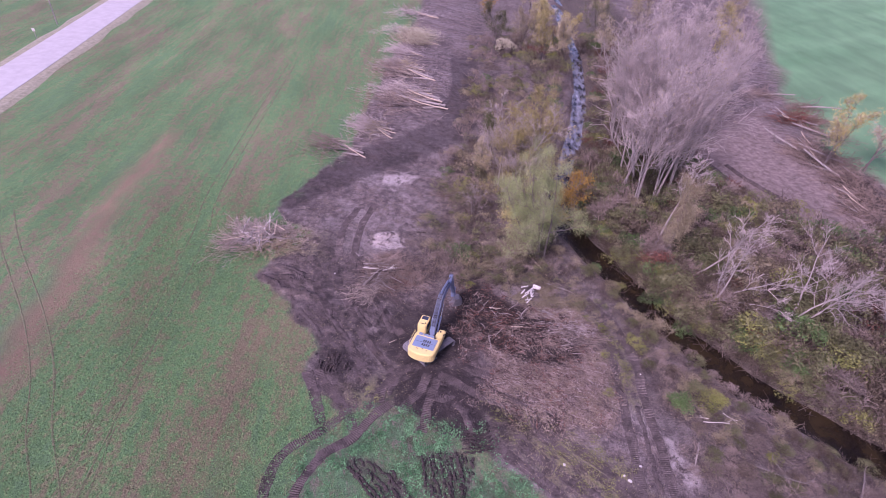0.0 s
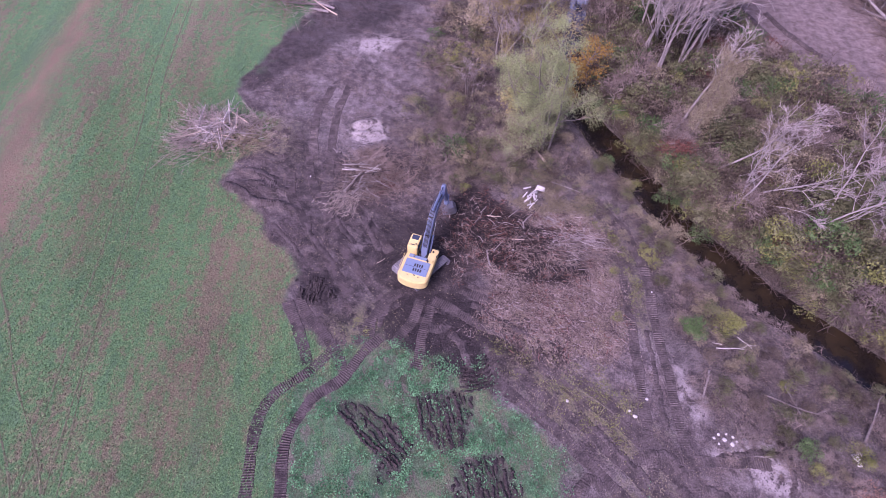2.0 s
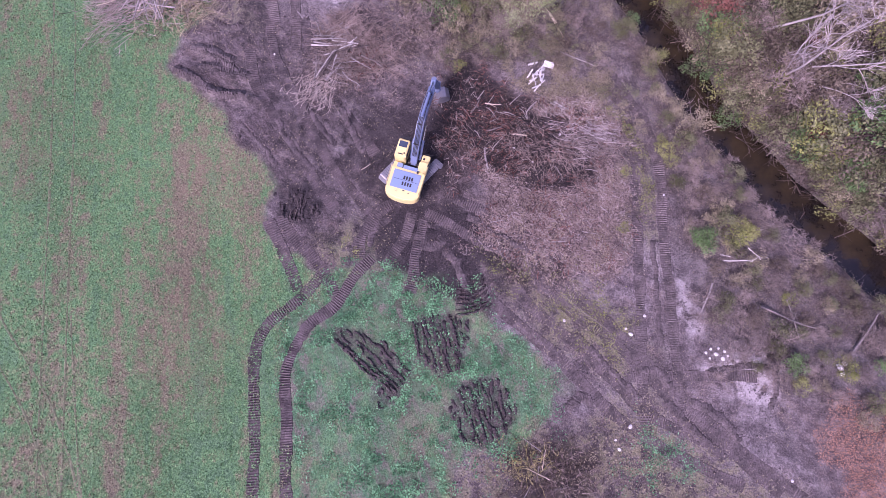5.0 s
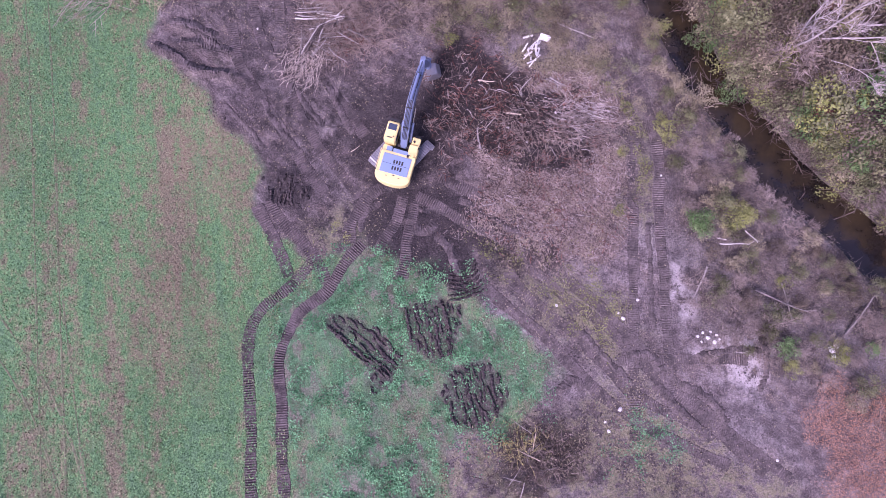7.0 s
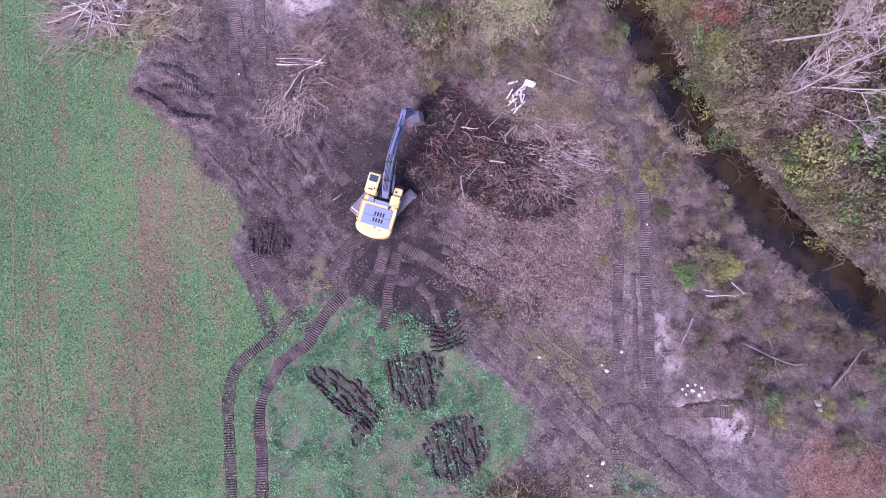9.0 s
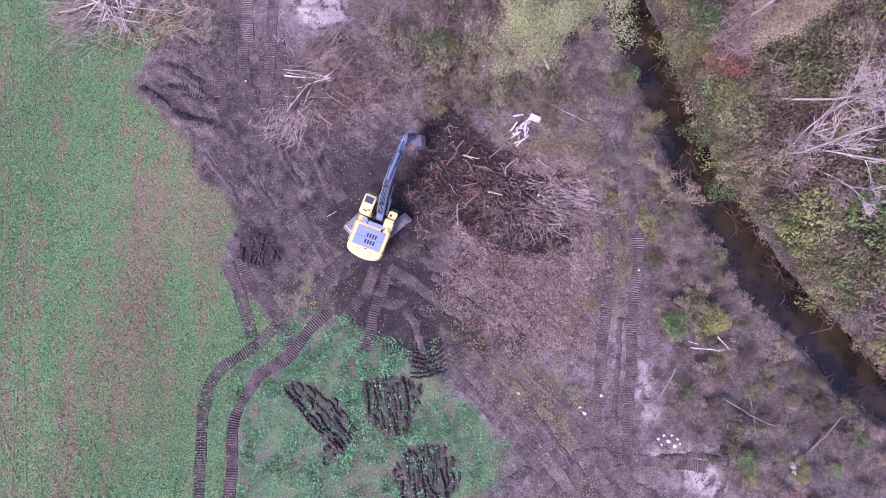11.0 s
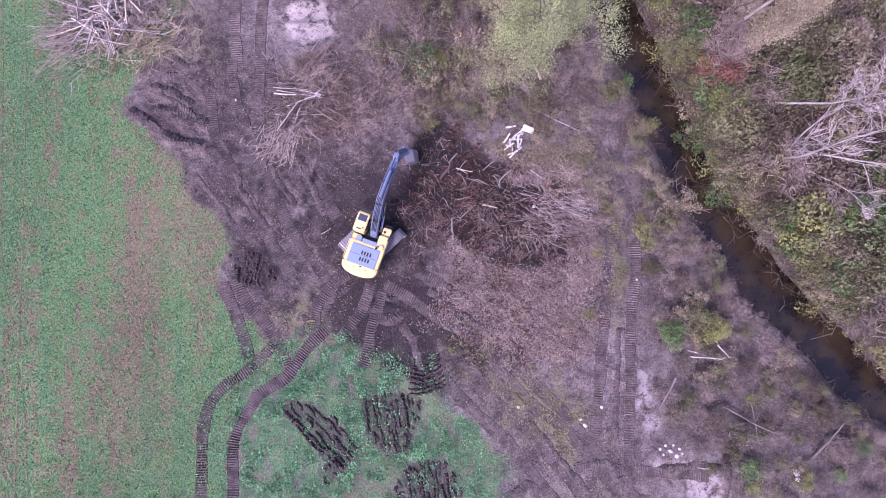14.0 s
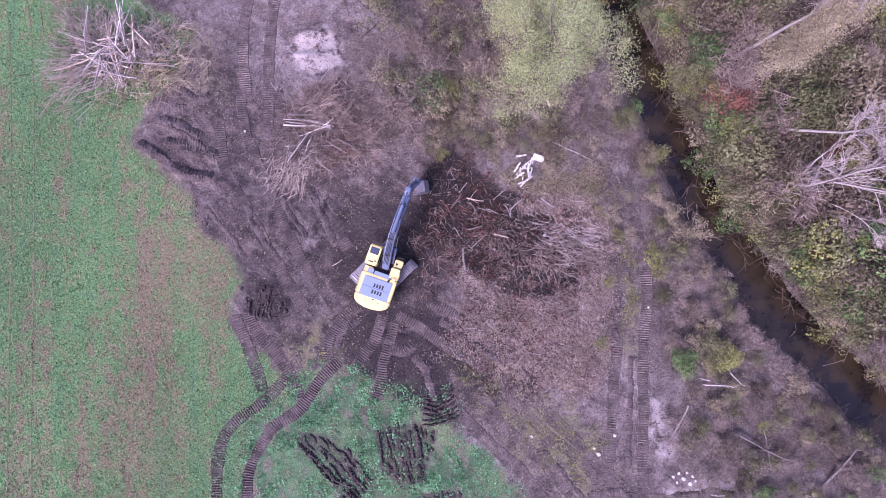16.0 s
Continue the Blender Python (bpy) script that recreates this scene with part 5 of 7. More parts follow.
def crawler_mark(pts, width=0.82, cleats=True, material=None):
    """A band with pushed-up edges and the bars of the track shoes, laid on the ground."""
    p = resample(pts, 0.07)
    k = len(p)
    rng = np.random.default_rng(int(abs(pts[0][0]) * 100) + k)
    s = np.arange(k)
    half = width / 2 * (1 + 0.18 * vnoise(p[:, 0], p[:, 1], 1.3, 70))
    ends = np.repeat(rng.normal(size=(k // 3 + 1, 2)) * 0.07, 3, 0)[:k]
    off = np.stack([-half * 1.5, -half * 1.15, -half * 0.92 + ends[:, 0], -half * 0.4, half * 0.4, half * 0.92 + ends[:, 1], half * 1.15, half * 1.5], -1)
    off += rng.normal(size=off.shape) * 0.025 + 0.12 * vnoise(p[:, 0], p[:, 1], 2.2, 72)[:, None]
    v = ribbon(p, off, 0.0)
    z = ground_z(v[..., 0], v[..., 1])
    bar = np.where((s % 3) == 0, 0.05 if material is dry_m else 0.08, 0.0)[:, None] if cleats else 0.0
    worn = step(-0.6, 0.5, fbm(v[..., 0], v[..., 1], 1.6, 71) - (0.3 if material is dry_m else 0.0))
    lift = np.array([-0.10, 0.035, 0.02, 0.02, 0.02, 0.02, 0.035, -0.10])[None] + bar * worn * np.array([0, 0.2, 1, 1, 1, 1, 0.2, 0])[None]
    fade = np.minimum(np.minimum(s, k - 1 - s) / 12.0, 1)[:, None]
    v[..., 2] = z + lift * fade - 0.16 * (1 - fade) + 0.02 * rng.normal(size=z.shape) * np.array([1, 1, 0.5, 0.5, 0.5, 0.5, 1, 1])
    me = Mesh()
    me.put(v.reshape(-1, 3), grid_faces(k, 8))
    data = me.mesh("crawler_mark", material or mud_m, False)
    data.materials.append(rib_m if (material or mud_m) == mud_m else dry_rib_m)
    strip, col = np.divmod(np.arange(len(data.polygons)), 7)
    # one face of each bar takes the lighter copy, as if lit
    top = (strip % 3 == 2) & (col >= 1) & (col <= 5) & (worn[np.clip(strip, 0, k - 1), col] > (0.6 if material is dry_m else 0.4)) & bool(cleats)
    data.polygons.foreach_set("material_index", top.astype(int))
    tagged(new("crawler_mark", data), "ribbed crawler track mark pressed into soil", "track mark", "crawler marks", "structure")


for line in [
    [(-14.6, 10), (-14.5, 23.3), (-14.4, 29), (-13.3, 31.4), (-10.2, 33.7), (-8.2, 36.2)],
    [(-12, 10), (-11.8, 23.3), (-11.7, 27.6), (-10.1, 30.8), (-7.5, 32.7), (-5.6, 35.2), (-3.4, 37.3)],
    [(-7.3, 32.9), (-7.9, 34.7), (-9.3, 37.1), (-11.3, 39.6), (-12.2, 42)],
    [(-10.4, 33.6), (-11.2, 36), (-12.6, 39.4), (-13.4, 41.6)],
    [(18.4, 17), (18.8, 23), (19.4, 27.7), (20.1, 34), (20.8, 40.4), (21.4, 45.4), (20.8, 50), (19.2, 54), (17.5, 58)],
    [(22, 19), (22.1, 23.5), (22.6, 31.5), (23, 38.4), (23.5, 43), (23.1, 47.5), (21.7, 50.4), (19.9, 54)],
    [(-14.8, 59), (-14.6, 56), (-13.8, 53.3), (-11.2, 48.6), (-9, 44.6), (-6.6, 41)],
    [(-12.8, 62), (-12.6, 58), (-11.3, 54.4), (-8.6, 48.1), (-6.5, 44.5), (-3.6, 40.4)],
    [(-12.4, 60), (-12.6, 67.9), (-10.8, 74.5)],
    [(-10.4, 57), (-10.2, 67.9), (-8.3, 75.5)],
    [(-1.4, 42), (-3.2, 41), (-4.9, 38.6), (-5.3, 36.2)],
    [(0.2, 41.4), (-1.0, 38.5), (-2.4, 36.4), (-2.8, 34.8)],
    [(1.2, 40.8), (0.1, 37.2), (-0.3, 35), (-1.0, 32.8)],
    [(0.6, 41.2), (5, 38.3), (9.5, 35.3), (12, 33.2)],
    [(2.6, 42.6), (7, 40), (11, 37), (13.2, 34.6)],
    [(5.2, 34), (8.0, 30.4), (11.4, 27.4), (13.6, 24.6), (16, 21.8), (21, 18), (27, 14.6)],
    [(8.2, 34), (10.2, 31), (14.2, 27.2), (16.4, 24.4), (19, 21.6), (24, 18.6), (30, 15.5)],
    [(9.6, 34.4), (13.4, 30.8), (17.6, 27), (21.4, 22.6), (25.6, 18.2), (30, 13.5)],
    [(12.6, 33.4), (16.4, 29.6), (20, 25.4), (24, 20.6), (28.4, 16.4), (32, 13)],
    [(-9.8, 62), (-8.8, 57.5), (-6.6, 52.6), (-4.4, 48.6), (-3.0, 46)],
    [(16.8, 24.9), (21.9, 24.5), (26, 24.3), (30, 23.9)],
]:
    crawler_mark(line, material=dry_m if min(p[0] for p in line) > 4 or max(p[1] for p in line) > 66 else mud_m)


RIDGE = np.random.default_rng(77)


def ridge(pts, width, tall, material=None):
    """A lumpy ridge of turned soil along a line."""
    p = resample(pts, 0.12)
    k = len(p)
    rng = np.random.default_rng(int(abs(pts[0][0] * 131 + pts[0][1] * 17)))
    half = width * (0.8 + 0.25 * vnoise(p[:, 0], p[:, 1], 0.5, 35) + 0.2 * rng.random(k))
    off = np.stack([-half, -half * 0.45, half * 0.1, half * 0.5, half], -1) + rng.normal(size=(k, 5)) * 0.05 + 0.14 * vnoise(p[:, 0], p[:, 1], 0.9, 33)[:, None]
    v = ribbon(p, off, 0.0)
    end = np.clip(np.minimum(np.arange(k), k - 1 - np.arange(k)) / 3.0, 0, 1)[:, None]
    v[..., 2] = ground_z(v[..., 0], v[..., 1]) - 0.04 + tall * end * np.array([-0.2, 0.8, 1.0, 0.7, -0.2]) * (0.75 + rng.random((k, 5)) * 0.45)
    me = Mesh()
    me.put(v.reshape(-1, 3), grid_faces(k, 5))
    tagged(new("soil_ridge", me.mesh("soil_ridge", material or wet_m, False)), "ridge of dark turned-up soil", "soil ridge", "ridges of turned soil", "structure")


wet_m, nt, nb = nodes_of("turned_soil")
nt.links.new(ramp(nt, tex(nt, 5.0, 5, 0.75), (0.40, (0.012, 0.009, 0.009)), (0.60, (0.070, 0.053, 0.051))), nb.inputs["Base Color"])
nb.inputs["Roughness"].default_value = 0.85
# scarps and lumps pushed up where the machine turned
for line, wide, tall in [([(-20.5, 58.6), (-18.5, 58.2), (-16.0, 57.1)], 0.5, 0.4), ([(-19.6, 56.7), (-17.0, 56.3), (-14.6, 55.2)], 0.55, 0.4), ([(-22.0, 56.7), (-20.0, 55.2), (-18.2, 53.9), (-15, 53.2)], 0.6, 0.5),
                         ([(-18.4, 61.5), (-17.0, 60.6), (-15.4, 60.9)], 0.4, 0.35), ([(-19, 59.8), (-17.4, 59.5)], 0.4, 0.3), ([(0.9, 39.6), (2.4, 39.2)], 0.4, 0.3), ([(0.2, 38.0), (1.6, 37.5), (2.7, 38.2)], 0.5, 0.3),
                         ([(2.6, 37.2), (3.8, 35.2), (4.4, 33.0)], 0.5, 0.3), ([(-9.6, 52), (-8.4, 50), (-6.8, 47.6)], 0.35, 0.25), ([(-12.6, 51), (-10.8, 47.8), (-9.0, 45.4)], 0.35, 0.25), ([(-6.6, 52.5), (-5.4, 49.5), (-4.2, 46.8)], 0.4, 0.3),
                         ([(-16, 50.6), (-13.4, 47.6), (-12.4, 45.8)], 0.3, 0.2), ([(-2.2, 40.5), (-3.8, 39.4), (-4.2, 37.6)], 0.35, 0.25), ([(4.8, 40.2), (8.6, 37.6), (11.5, 35.4)], 0.4, 0.25), ([(13.4, 29), (16.2, 25.6), (19, 22.4)], 0.4, 0.25),
                         ([(20.6, 22.6), (22.4, 20.4), (25.2, 17.2)], 0.6, 0.3), ([(18.8, 25.4), (20.6, 25.0), (21.4, 23.4)], 0.5, 0.3), ([(30.7, 26.0), (31.0, 23.4), (29.9, 20.9)], 0.3, 0.25), ([(23.0, 22.4), (25.4, 20.6), (26.8, 18.4)], 0.5, 0.25), ([(12, 22.2), (13.4, 23.4), (14.6, 22.6)], 0.5, 0.3), ([(21.2, 27), (21.4, 32), (21.8, 37)], 0.3, 0.18), ([(24.6, 24.6), (28, 24.9), (30.8, 24.6)], 0.35, 0.25)]:
    ridge(line, wide * 1.2, tall * 0.65, dry_m if line[0][0] > 10 or line[0][0] < -14 or line[0][1] > 62 else mud_m)
for poly, turn in FURROWS:
    a = radians(turn)
    u, n = np.array([math.cos(a), math.sin(a)]), np.array([math.sin(a), -math.cos(a)])
    q = np.array(poly)
    for s in np.arange((q @ n).min() + 0.1, (q @ n).max(), 0.42):
        # the stretch of this furrow that lies in the patch
        r = np.linspace((q @ u).min(), (q @ u).max(), 60)
        line = n * s + u * r[:, None]
        line = line[inside(line[:, 0], line[:, 1], poly, 0.05, 0.6, 1.2) > 0.5]
        if len(line) > 6:
            cut = sorted({0, len(line) - 1, *RIDGE.integers(2, len(line) - 2, 2)})
            for i0, i1 in zip(cut[:-1], cut[1:]):
                if i1 - i0 > 3:
                    e0, e1 = line[i0] + n * RIDGE.normal() * 0.12, line[i1] + n * RIDGE.normal() * 0.12 - u * 0.1
                    ridge([tuple(e0), tuple((e0 + e1) / 2 + n * RIDGE.normal() * 0.18), tuple(e1)], RIDGE.uniform(0.14, 0.26), RIDGE.uniform(0.16, 0.34))
# slewing bars where the machine turned on the spot
for k in range(7):
    ridge([(3.3 - 0.04 * k, 33.6 - 0.38 * k), (4.4, 33.5 - 0.38 * k), (5.4 + 0.1 * k, 34.0 - 0.40 * k), (6.0 + 0.1 * k, 34.7 - 0.44 * k)], 0.15, 0.24)

wheel_m, t_, b_ = nodes_of("pressed_grass")
t_.links.new(ramp(t_, tex(t_, 4.0, 5, 0.7), (0.38, (0.09, 0.10, 0.055)), (0.62, (0.19, 0.19, 0.11))), b_.inputs["Base Color"])
b_.inputs["Roughness"].default_value = 0.95


def wheel_mark(pts, width=0.24):
    p = resample(pts, 0.4)
    half = width / 2 * (0.7 + 0.6 * vnoise(p[:, 0], p[:, 1], 1.1, 80))
    half = np.clip(half, 0.02, 1)
    v = ribbon(p, np.stack([-half, half * 0, half], -1), 0.0)
    v[..., 2] = ground_z(v[..., 0].ravel(), v[..., 1].ravel()).reshape(len(p), 3) + np.array([0.01, 0.035, 0.01])
    w = Mesh()
    w.put(v.reshape(-1, 3), grid_faces(len(p), 3))
    tagged(new("wheel_mark", w.mesh("wheel_mark", wheel_m)), "faint wheel mark in the stubble field", "track mark", "wheel marks", "structure")


WHEEL_A = [(-63.8, 70.3), (-57.7, 61.5), (-47.4, 48.5), (-41.8, 40.2), (-38.1, 33.0), (-33.0, 24.7), (-29.5, 14.5)]
for line in [[(-29.6, 8), (-30.4, 32), (-30.9, 48), (-31.9, 66), (-33.6, 82), (-33.6, 140)], [(-31.6, 8), (-32.4, 32), (-32.9, 48), (-33.9, 66), (-35.4, 82), (-35.4, 140)],
             [(-26.8, 8), (-28.6, 20), (-30.2, 34)], WHEEL_A, [(x + 2.1, y + 0.6) for x, y in WHEEL_A]]:
    wheel_mark(line)


# ---- felled wood ----
def log_mesh(seed, length, radius, mat, bends=4, fork=0, crook=0.12):
    rng = np.random.default_rng(seed)
    me = Mesh()
    p = bough(rng, (0, 0, 0), (1, 0, 0), length, bends, crook)
    p[:, 2] *= 0.4
    me.tube(p, radius * np.linspace(1, 0.55, len(p)), 7, True)
    for _ in range(fork):
        q, d = along(p, rng.uniform(0.35, 0.95))
        br = bough(rng, q, side_way(rng, d, rng.uniform(25, 60)), length * rng.uniform(0.15, 0.4), 3, 0.15)
        br[:, 2] = np.abs(br[:, 2])
        me.tube(br, radius * 0.4 * np.array([1, 0.8, 0.6, 0.3]), 5)
    return me.mesh("log", mat, True)


def brush_mesh(seed, n, spread, tall, way=None, length=2.5, radius=0.012, mat=None):
    """A tangle of thin branches round the origin; way fans them out one way."""
    rng = np.random.default_rng(seed)
    me = Mesh()
    r = rng.normal(size=(n, 2)) * np.array(spread) * 0.5
    top = tall * np.exp(-((r[:, 0] / spread[0]) ** 2 + (r[:, 1] / spread[1]) ** 2) * 1.2)
    st = np.stack([r[:, 0], r[:, 1], rng.uniform(0.02, 1, n) * top], -1)
    d = rng.normal(size=(n, 3)) * np.array([1, 1, 0.25]) + np.array([0, 0, 0.1])
    if way is not None:
        d = d * 0.35 + np.array([way[0], way[1], 0.12])
    d /= np.linalg.norm(d, axis=1)[:, None]
    ln = length * rng.uniform(0.4, 1.3, n)
    rr = (radius * rng.uniform(0.7, 1.8, n))[:, None]
    p = boughs(rng, st, d, ln, 3, 0.13)
    tw, _ = fan(rng, p, 3, 0.3, 1.0, ln * 0.35, 20, 50, 1, 0.1)
    p[..., 2], tw[..., 2] = np.maximum(p[..., 2], 0.02), np.maximum(tw[..., 2], 0.02)
    me.tubes(p, rr * np.array([1.3, 1, 0.8, 0.5]), 3)
    me.tubes(tw, np.repeat(rr, 3, 0) * np.array([0.7, 0.4]), 3)
    return me.mesh("brushwood", mat or TWIG_MAUVE)


LOGS = [log_mesh(400 + k, 1.0, 0.035 + 0.006 * (k % 3), (BARK_PALE, BARK_GREY, BARK_PALE, WOOD_CUT)[k % 4], 4, (0, 2, 1)[k % 3]) for k in range(8)]

LOGS.append(log_mesh(477, 1.0, 0.036, BARK_WHITE, 6, 2, 0.16))


STICKS = [log_mesh(440 + k, 1.0, 0.03, (BARK_PALE, BARK_DARK, BARK_PALE, BARK_GREY)[k % 4], 6, (0, 2, 3)[k % 3], 0.16) for k in range(8)]


def stuff(ob):
    ob["kind"] = "stuff"
    return ob


def lay(x, y, up, turn, length, tip=0.0, roll=0.0, thick=1.0):
    return Matrix.Translation((x, y, up)) @ Euler((radians(roll), radians(-tip), radians(turn))).to_matrix().to_4x4() @ Matrix.Diagonal((length, length * thick, length * thick, 1))


def brush_pile(x, y, label, logs, brush, name="brush_pile", group=""):
    ob = thing(name, pose(x, y, float(ground_z(x, y))), label, "brush pile", group)
    for k, (lx, ly, up, turn, length, tip, thick) in enumerate(logs):
        part("log", (LOGS[8] if k < 3 else STICKS[k % 8]) if x == -5.6 else STICKS[k * 2 % 8 + 1] if y == 46.6 else LOGS[8] if x == -23.6 and k % 4 == 1 else LOGS[k % 8], ob, "", lay(lx, ly, up, turn, length, tip, 40 * k, thick))
    for k, (bx, by, n, spread, tall, way, length, mat) in enumerate(brush):
        stuff(part("brushwood", brush_mesh(500 + int(abs(x) * 7) + k, n, spread, tall, way, length, 0.022 if y > 80 else 0.017, mat), ob, "", pose(bx, by, 0)))
    return ob


RN = np.random.default_rng(99)
# the large pile at the field edge, trunks fanning out from its middle
brush_pile(-23.6, 64.4, "large pile of pale cut branches at the field edge",
           [(RN.normal() * 1.3, RN.normal() * 0.9, RN.uniform(0.6, 1.9), t, l, RN.uniform(-16, 4), RN.uniform(0.3, 0.6)) for t, l in
            [(RN.uniform(0, 360), RN.uniform(2.2, 4.4)) for _ in range(70)]],
           [(-0.3, 0.4, 300, (4.4, 3.4), 2.0, None, 2.0, TWIG_PALE), (-3.0, -1.2, 120, (2.4, 2.2), 1.2, (-0.9, -0.45), 2.6, TWIG_PALE), (2.8, 1.2, 260, (3.4, 2.6), 1.5, None, 1.6, TWIG_PALE),
            (2.2, -1.4, 240, (4.0, 2.4), 1.0, None, 1.5, LEAF_TAN), (-2.3, 2.0, 140, (3.0, 2.2), 1.2, (-0.5, 0.8), 2.0, TWIG_PALE), (0.5, 0, 260, (5.6, 4.0), 0.7, None, 1.5, TWIG_DARK)])
# rubbish wood beside the boom
brush_pile(-5.6, 57.6, "heap of broken branches and torn roots beside the machine",
           [(-3.2, 0.2, 0.9, -8, 4.4, 0, 0.5), (-2.0, -0.9, 0.8, 12, 3.2, 4, 0.5), (-1.2, 0.6, 0.9, -20, 2.8, 0, 0.6)] +
           [(-2.4 + RN.normal() * 0.35, -3.4 + RN.normal() * 0.4, 0.45 + 0.4 * RN.random(), RN.normal(58, 16), RN.uniform(1.8, 3.4), RN.uniform(2, 12), RN.uniform(0.6, 1.1)) for _ in range(9)] +
           [(RN.normal() * 1.3 - 0.4, RN.normal() * 1.8, 0.4 + 0.6 * RN.random(), RN.normal(5, 50), RN.uniform(1.0, 2.8), RN.normal() * 5, RN.uniform(0.5, 1.1)) for _ in range(24)] +
           [(-2.6 + RN.normal() * 0.6, -0.2 + RN.normal() * 1.1, 0.7 + 0.5 * RN.random(), RN.normal(-4, 14), RN.uniform(2.2, 4.2), RN.normal() * 4, RN.uniform(0.35, 0.6)) for _ in range(10)],
           [(0, 1.4, 520, (2.4, 2.6), 1.4, None, 1.5, TWIG_BROWN), (-0.8, -1.6, 420, (2.6, 2.4), 1.0, None, 1.4, TWIG_BRUSH), (-2.2, -3.4, 160, (2.0, 1.8), 0.8, (-0.4, -0.8), 1.4, TWIG_PALE), (1.2, -1.6, 120, (2.4, 1.6), 0.4, None, 1.0, LEAF_RUST), (1.6, -1.4, 420, (3.8, 2.6), 0.5, None, 1.2, TWIG_BROWN),
            (2.5, 0.5, 420, (3.4, 3.4), 0.7, None, 1.2, TWIG_BROWN), (-0.6, -0.4, 360, (2.6, 3.4), 0.5, None, 1.2, TWIG_DARK)])
brush_pile(15.6, 46.6, "low tangle of grey torn branches on black soil", [(RN.normal() * 1.8, RN.normal() * 1.3, 0.15 + 0.25 * RN.random(), RN.normal(-20, 50), RN.uniform(0.7, 2.0), RN.normal() * 4, RN.uniform(0.35, 0.8)) for _ in range(12)],
           [(0, 0, 220, (4.4, 2.6), 0.6, (0.9, -0.25), 1.5, TWIG_BRUSH), (-1.5, -1.5, 160, (4.0, 2.6), 0.5, None, 1.2, TWIG_BROWN), (0.5, 1.0, 120, (3.4, 2.0), 0.5, (0.8, -0.5), 1.4, TWIG_MAUVE)])
brush_pile(8.2, 49.6, "low heap of split logs and bark on black soil", [(RN.normal() * 1.5, RN.normal() * 1.3, 0.2 + 0.25 * RN.random(), RN.normal(0, 40), RN.uniform(0.7, 1.8), RN.normal() * 4, RN.uniform(0.8, 1.5)) for _ in range(14)],
           [(0, 0, 140, (4.0, 3.6), 0.4, None, 0.9, TWIG_RED), (1.0, -1.0, 120, (4.0, 3.0), 0.4, None, 1.0, TWIG_BLACK)])
# felled trees lying in rows at the field edge, butts towards the mud
for k, (x, y, turn, ln, many, leafed) in enumerate([(-12.0, 91.6, 164, 9.0, 300, 0), (-7.6, 99.5, 150, 7.0, 260, 0), (-7.0, 102.0, 178, 6.5, 200, 0), (3.6, 115.2, 178, 14, 300, 0), (2.4, 119.0, 164, 15, 260, 0), (0.2, 123.6, 196, 9, 380, 0),
                                                   (1.0, 132.0, 158, 13, 420, 0), (-1.5, 139.0, 186, 9, 420, 0), (-2.0, 150.0, 170, 8, 300, 0), (2.2, 161.0, 166, 10, 300, 5200), (1.4, 170.0, 184, 14, 260, 0), (2.6, 190.0, 176, 13, 260, 0)]):
    u, w = math.cos(radians(turn)), math.sin(radians(turn))
    felled = brush_pile(x, y, "felled tree with pale withered leaves on the field" if leafed else "felled tree lying with its leafless crown on the field",
                        [(0, 0, 0.35, turn, ln * 0.9, 2, 0.62), (0.3 - RN.random() * 2, 0.9, 0.3, turn + RN.uniform(0, 14), ln * 0.8, 2, 0.6), (0.2 - RN.random() * 2, -0.8, 0.3, turn - RN.uniform(0, 14), ln * 0.7, 3, 0.65), (0.5, -1.6, 0.3, turn - RN.uniform(4, 20), ln * 0.6, 3, 0.6)],
                        [(u * ln * 0.72, w * ln * 0.72, many // 2, (ln * 0.42, ln * 0.42), 2.8, (u, w), 2.8, TWIG_MAUVE if k % 3 else TWIG_BROWN),
                         (u * ln * 0.55, w * ln * 0.55, many // 3, (ln * 0.42, ln * 0.45), 2.2, None, 2.4, (TWIG_PALE, LEAF_TAN, TWIG_MAUVE)[k % 3])], "felled_tree", "felled trees")
    if leafed:
        spots = RN.normal(size=(leafed, 3)) * np.array([2.6, 2.2, 0.9]) + np.array([u * ln * 0.55, w * ln * 0.55, 1.6])
        spots += np.round(RN.normal(size=(leafed, 3))) * 0.5
        spots[:, 2] = np.abs(spots[:, 2])
        crown = Mesh()
        crown.leaves(spots, 0.2, RN, 0.4)
        stuff(part("foliage", crown.mesh("foliage", LEAF_PALE), felled, "pale withered leaves"))
brush_pile(9.6, 17.0, "low dark heap of soil and broken branches in weeds", [(RN.normal() * 2.2, RN.normal() * 1.6, 0.3, RN.uniform(0, 360), RN.uniform(1.0, 2.4), 3, 0.5) for _ in range(10)],
           [(0, 0, 420, (5.0, 3.6), 0.5, None, 1.2, TWIG_DARK), (0.5, 0.3, 220, (4.5, 3.2), 0.5, None, 1.0, TWIG_BROWN), (-1.5, 1.4, 120, (2.5, 1.6), 0.6, None, 0.8, LEAF_YELLOW)])
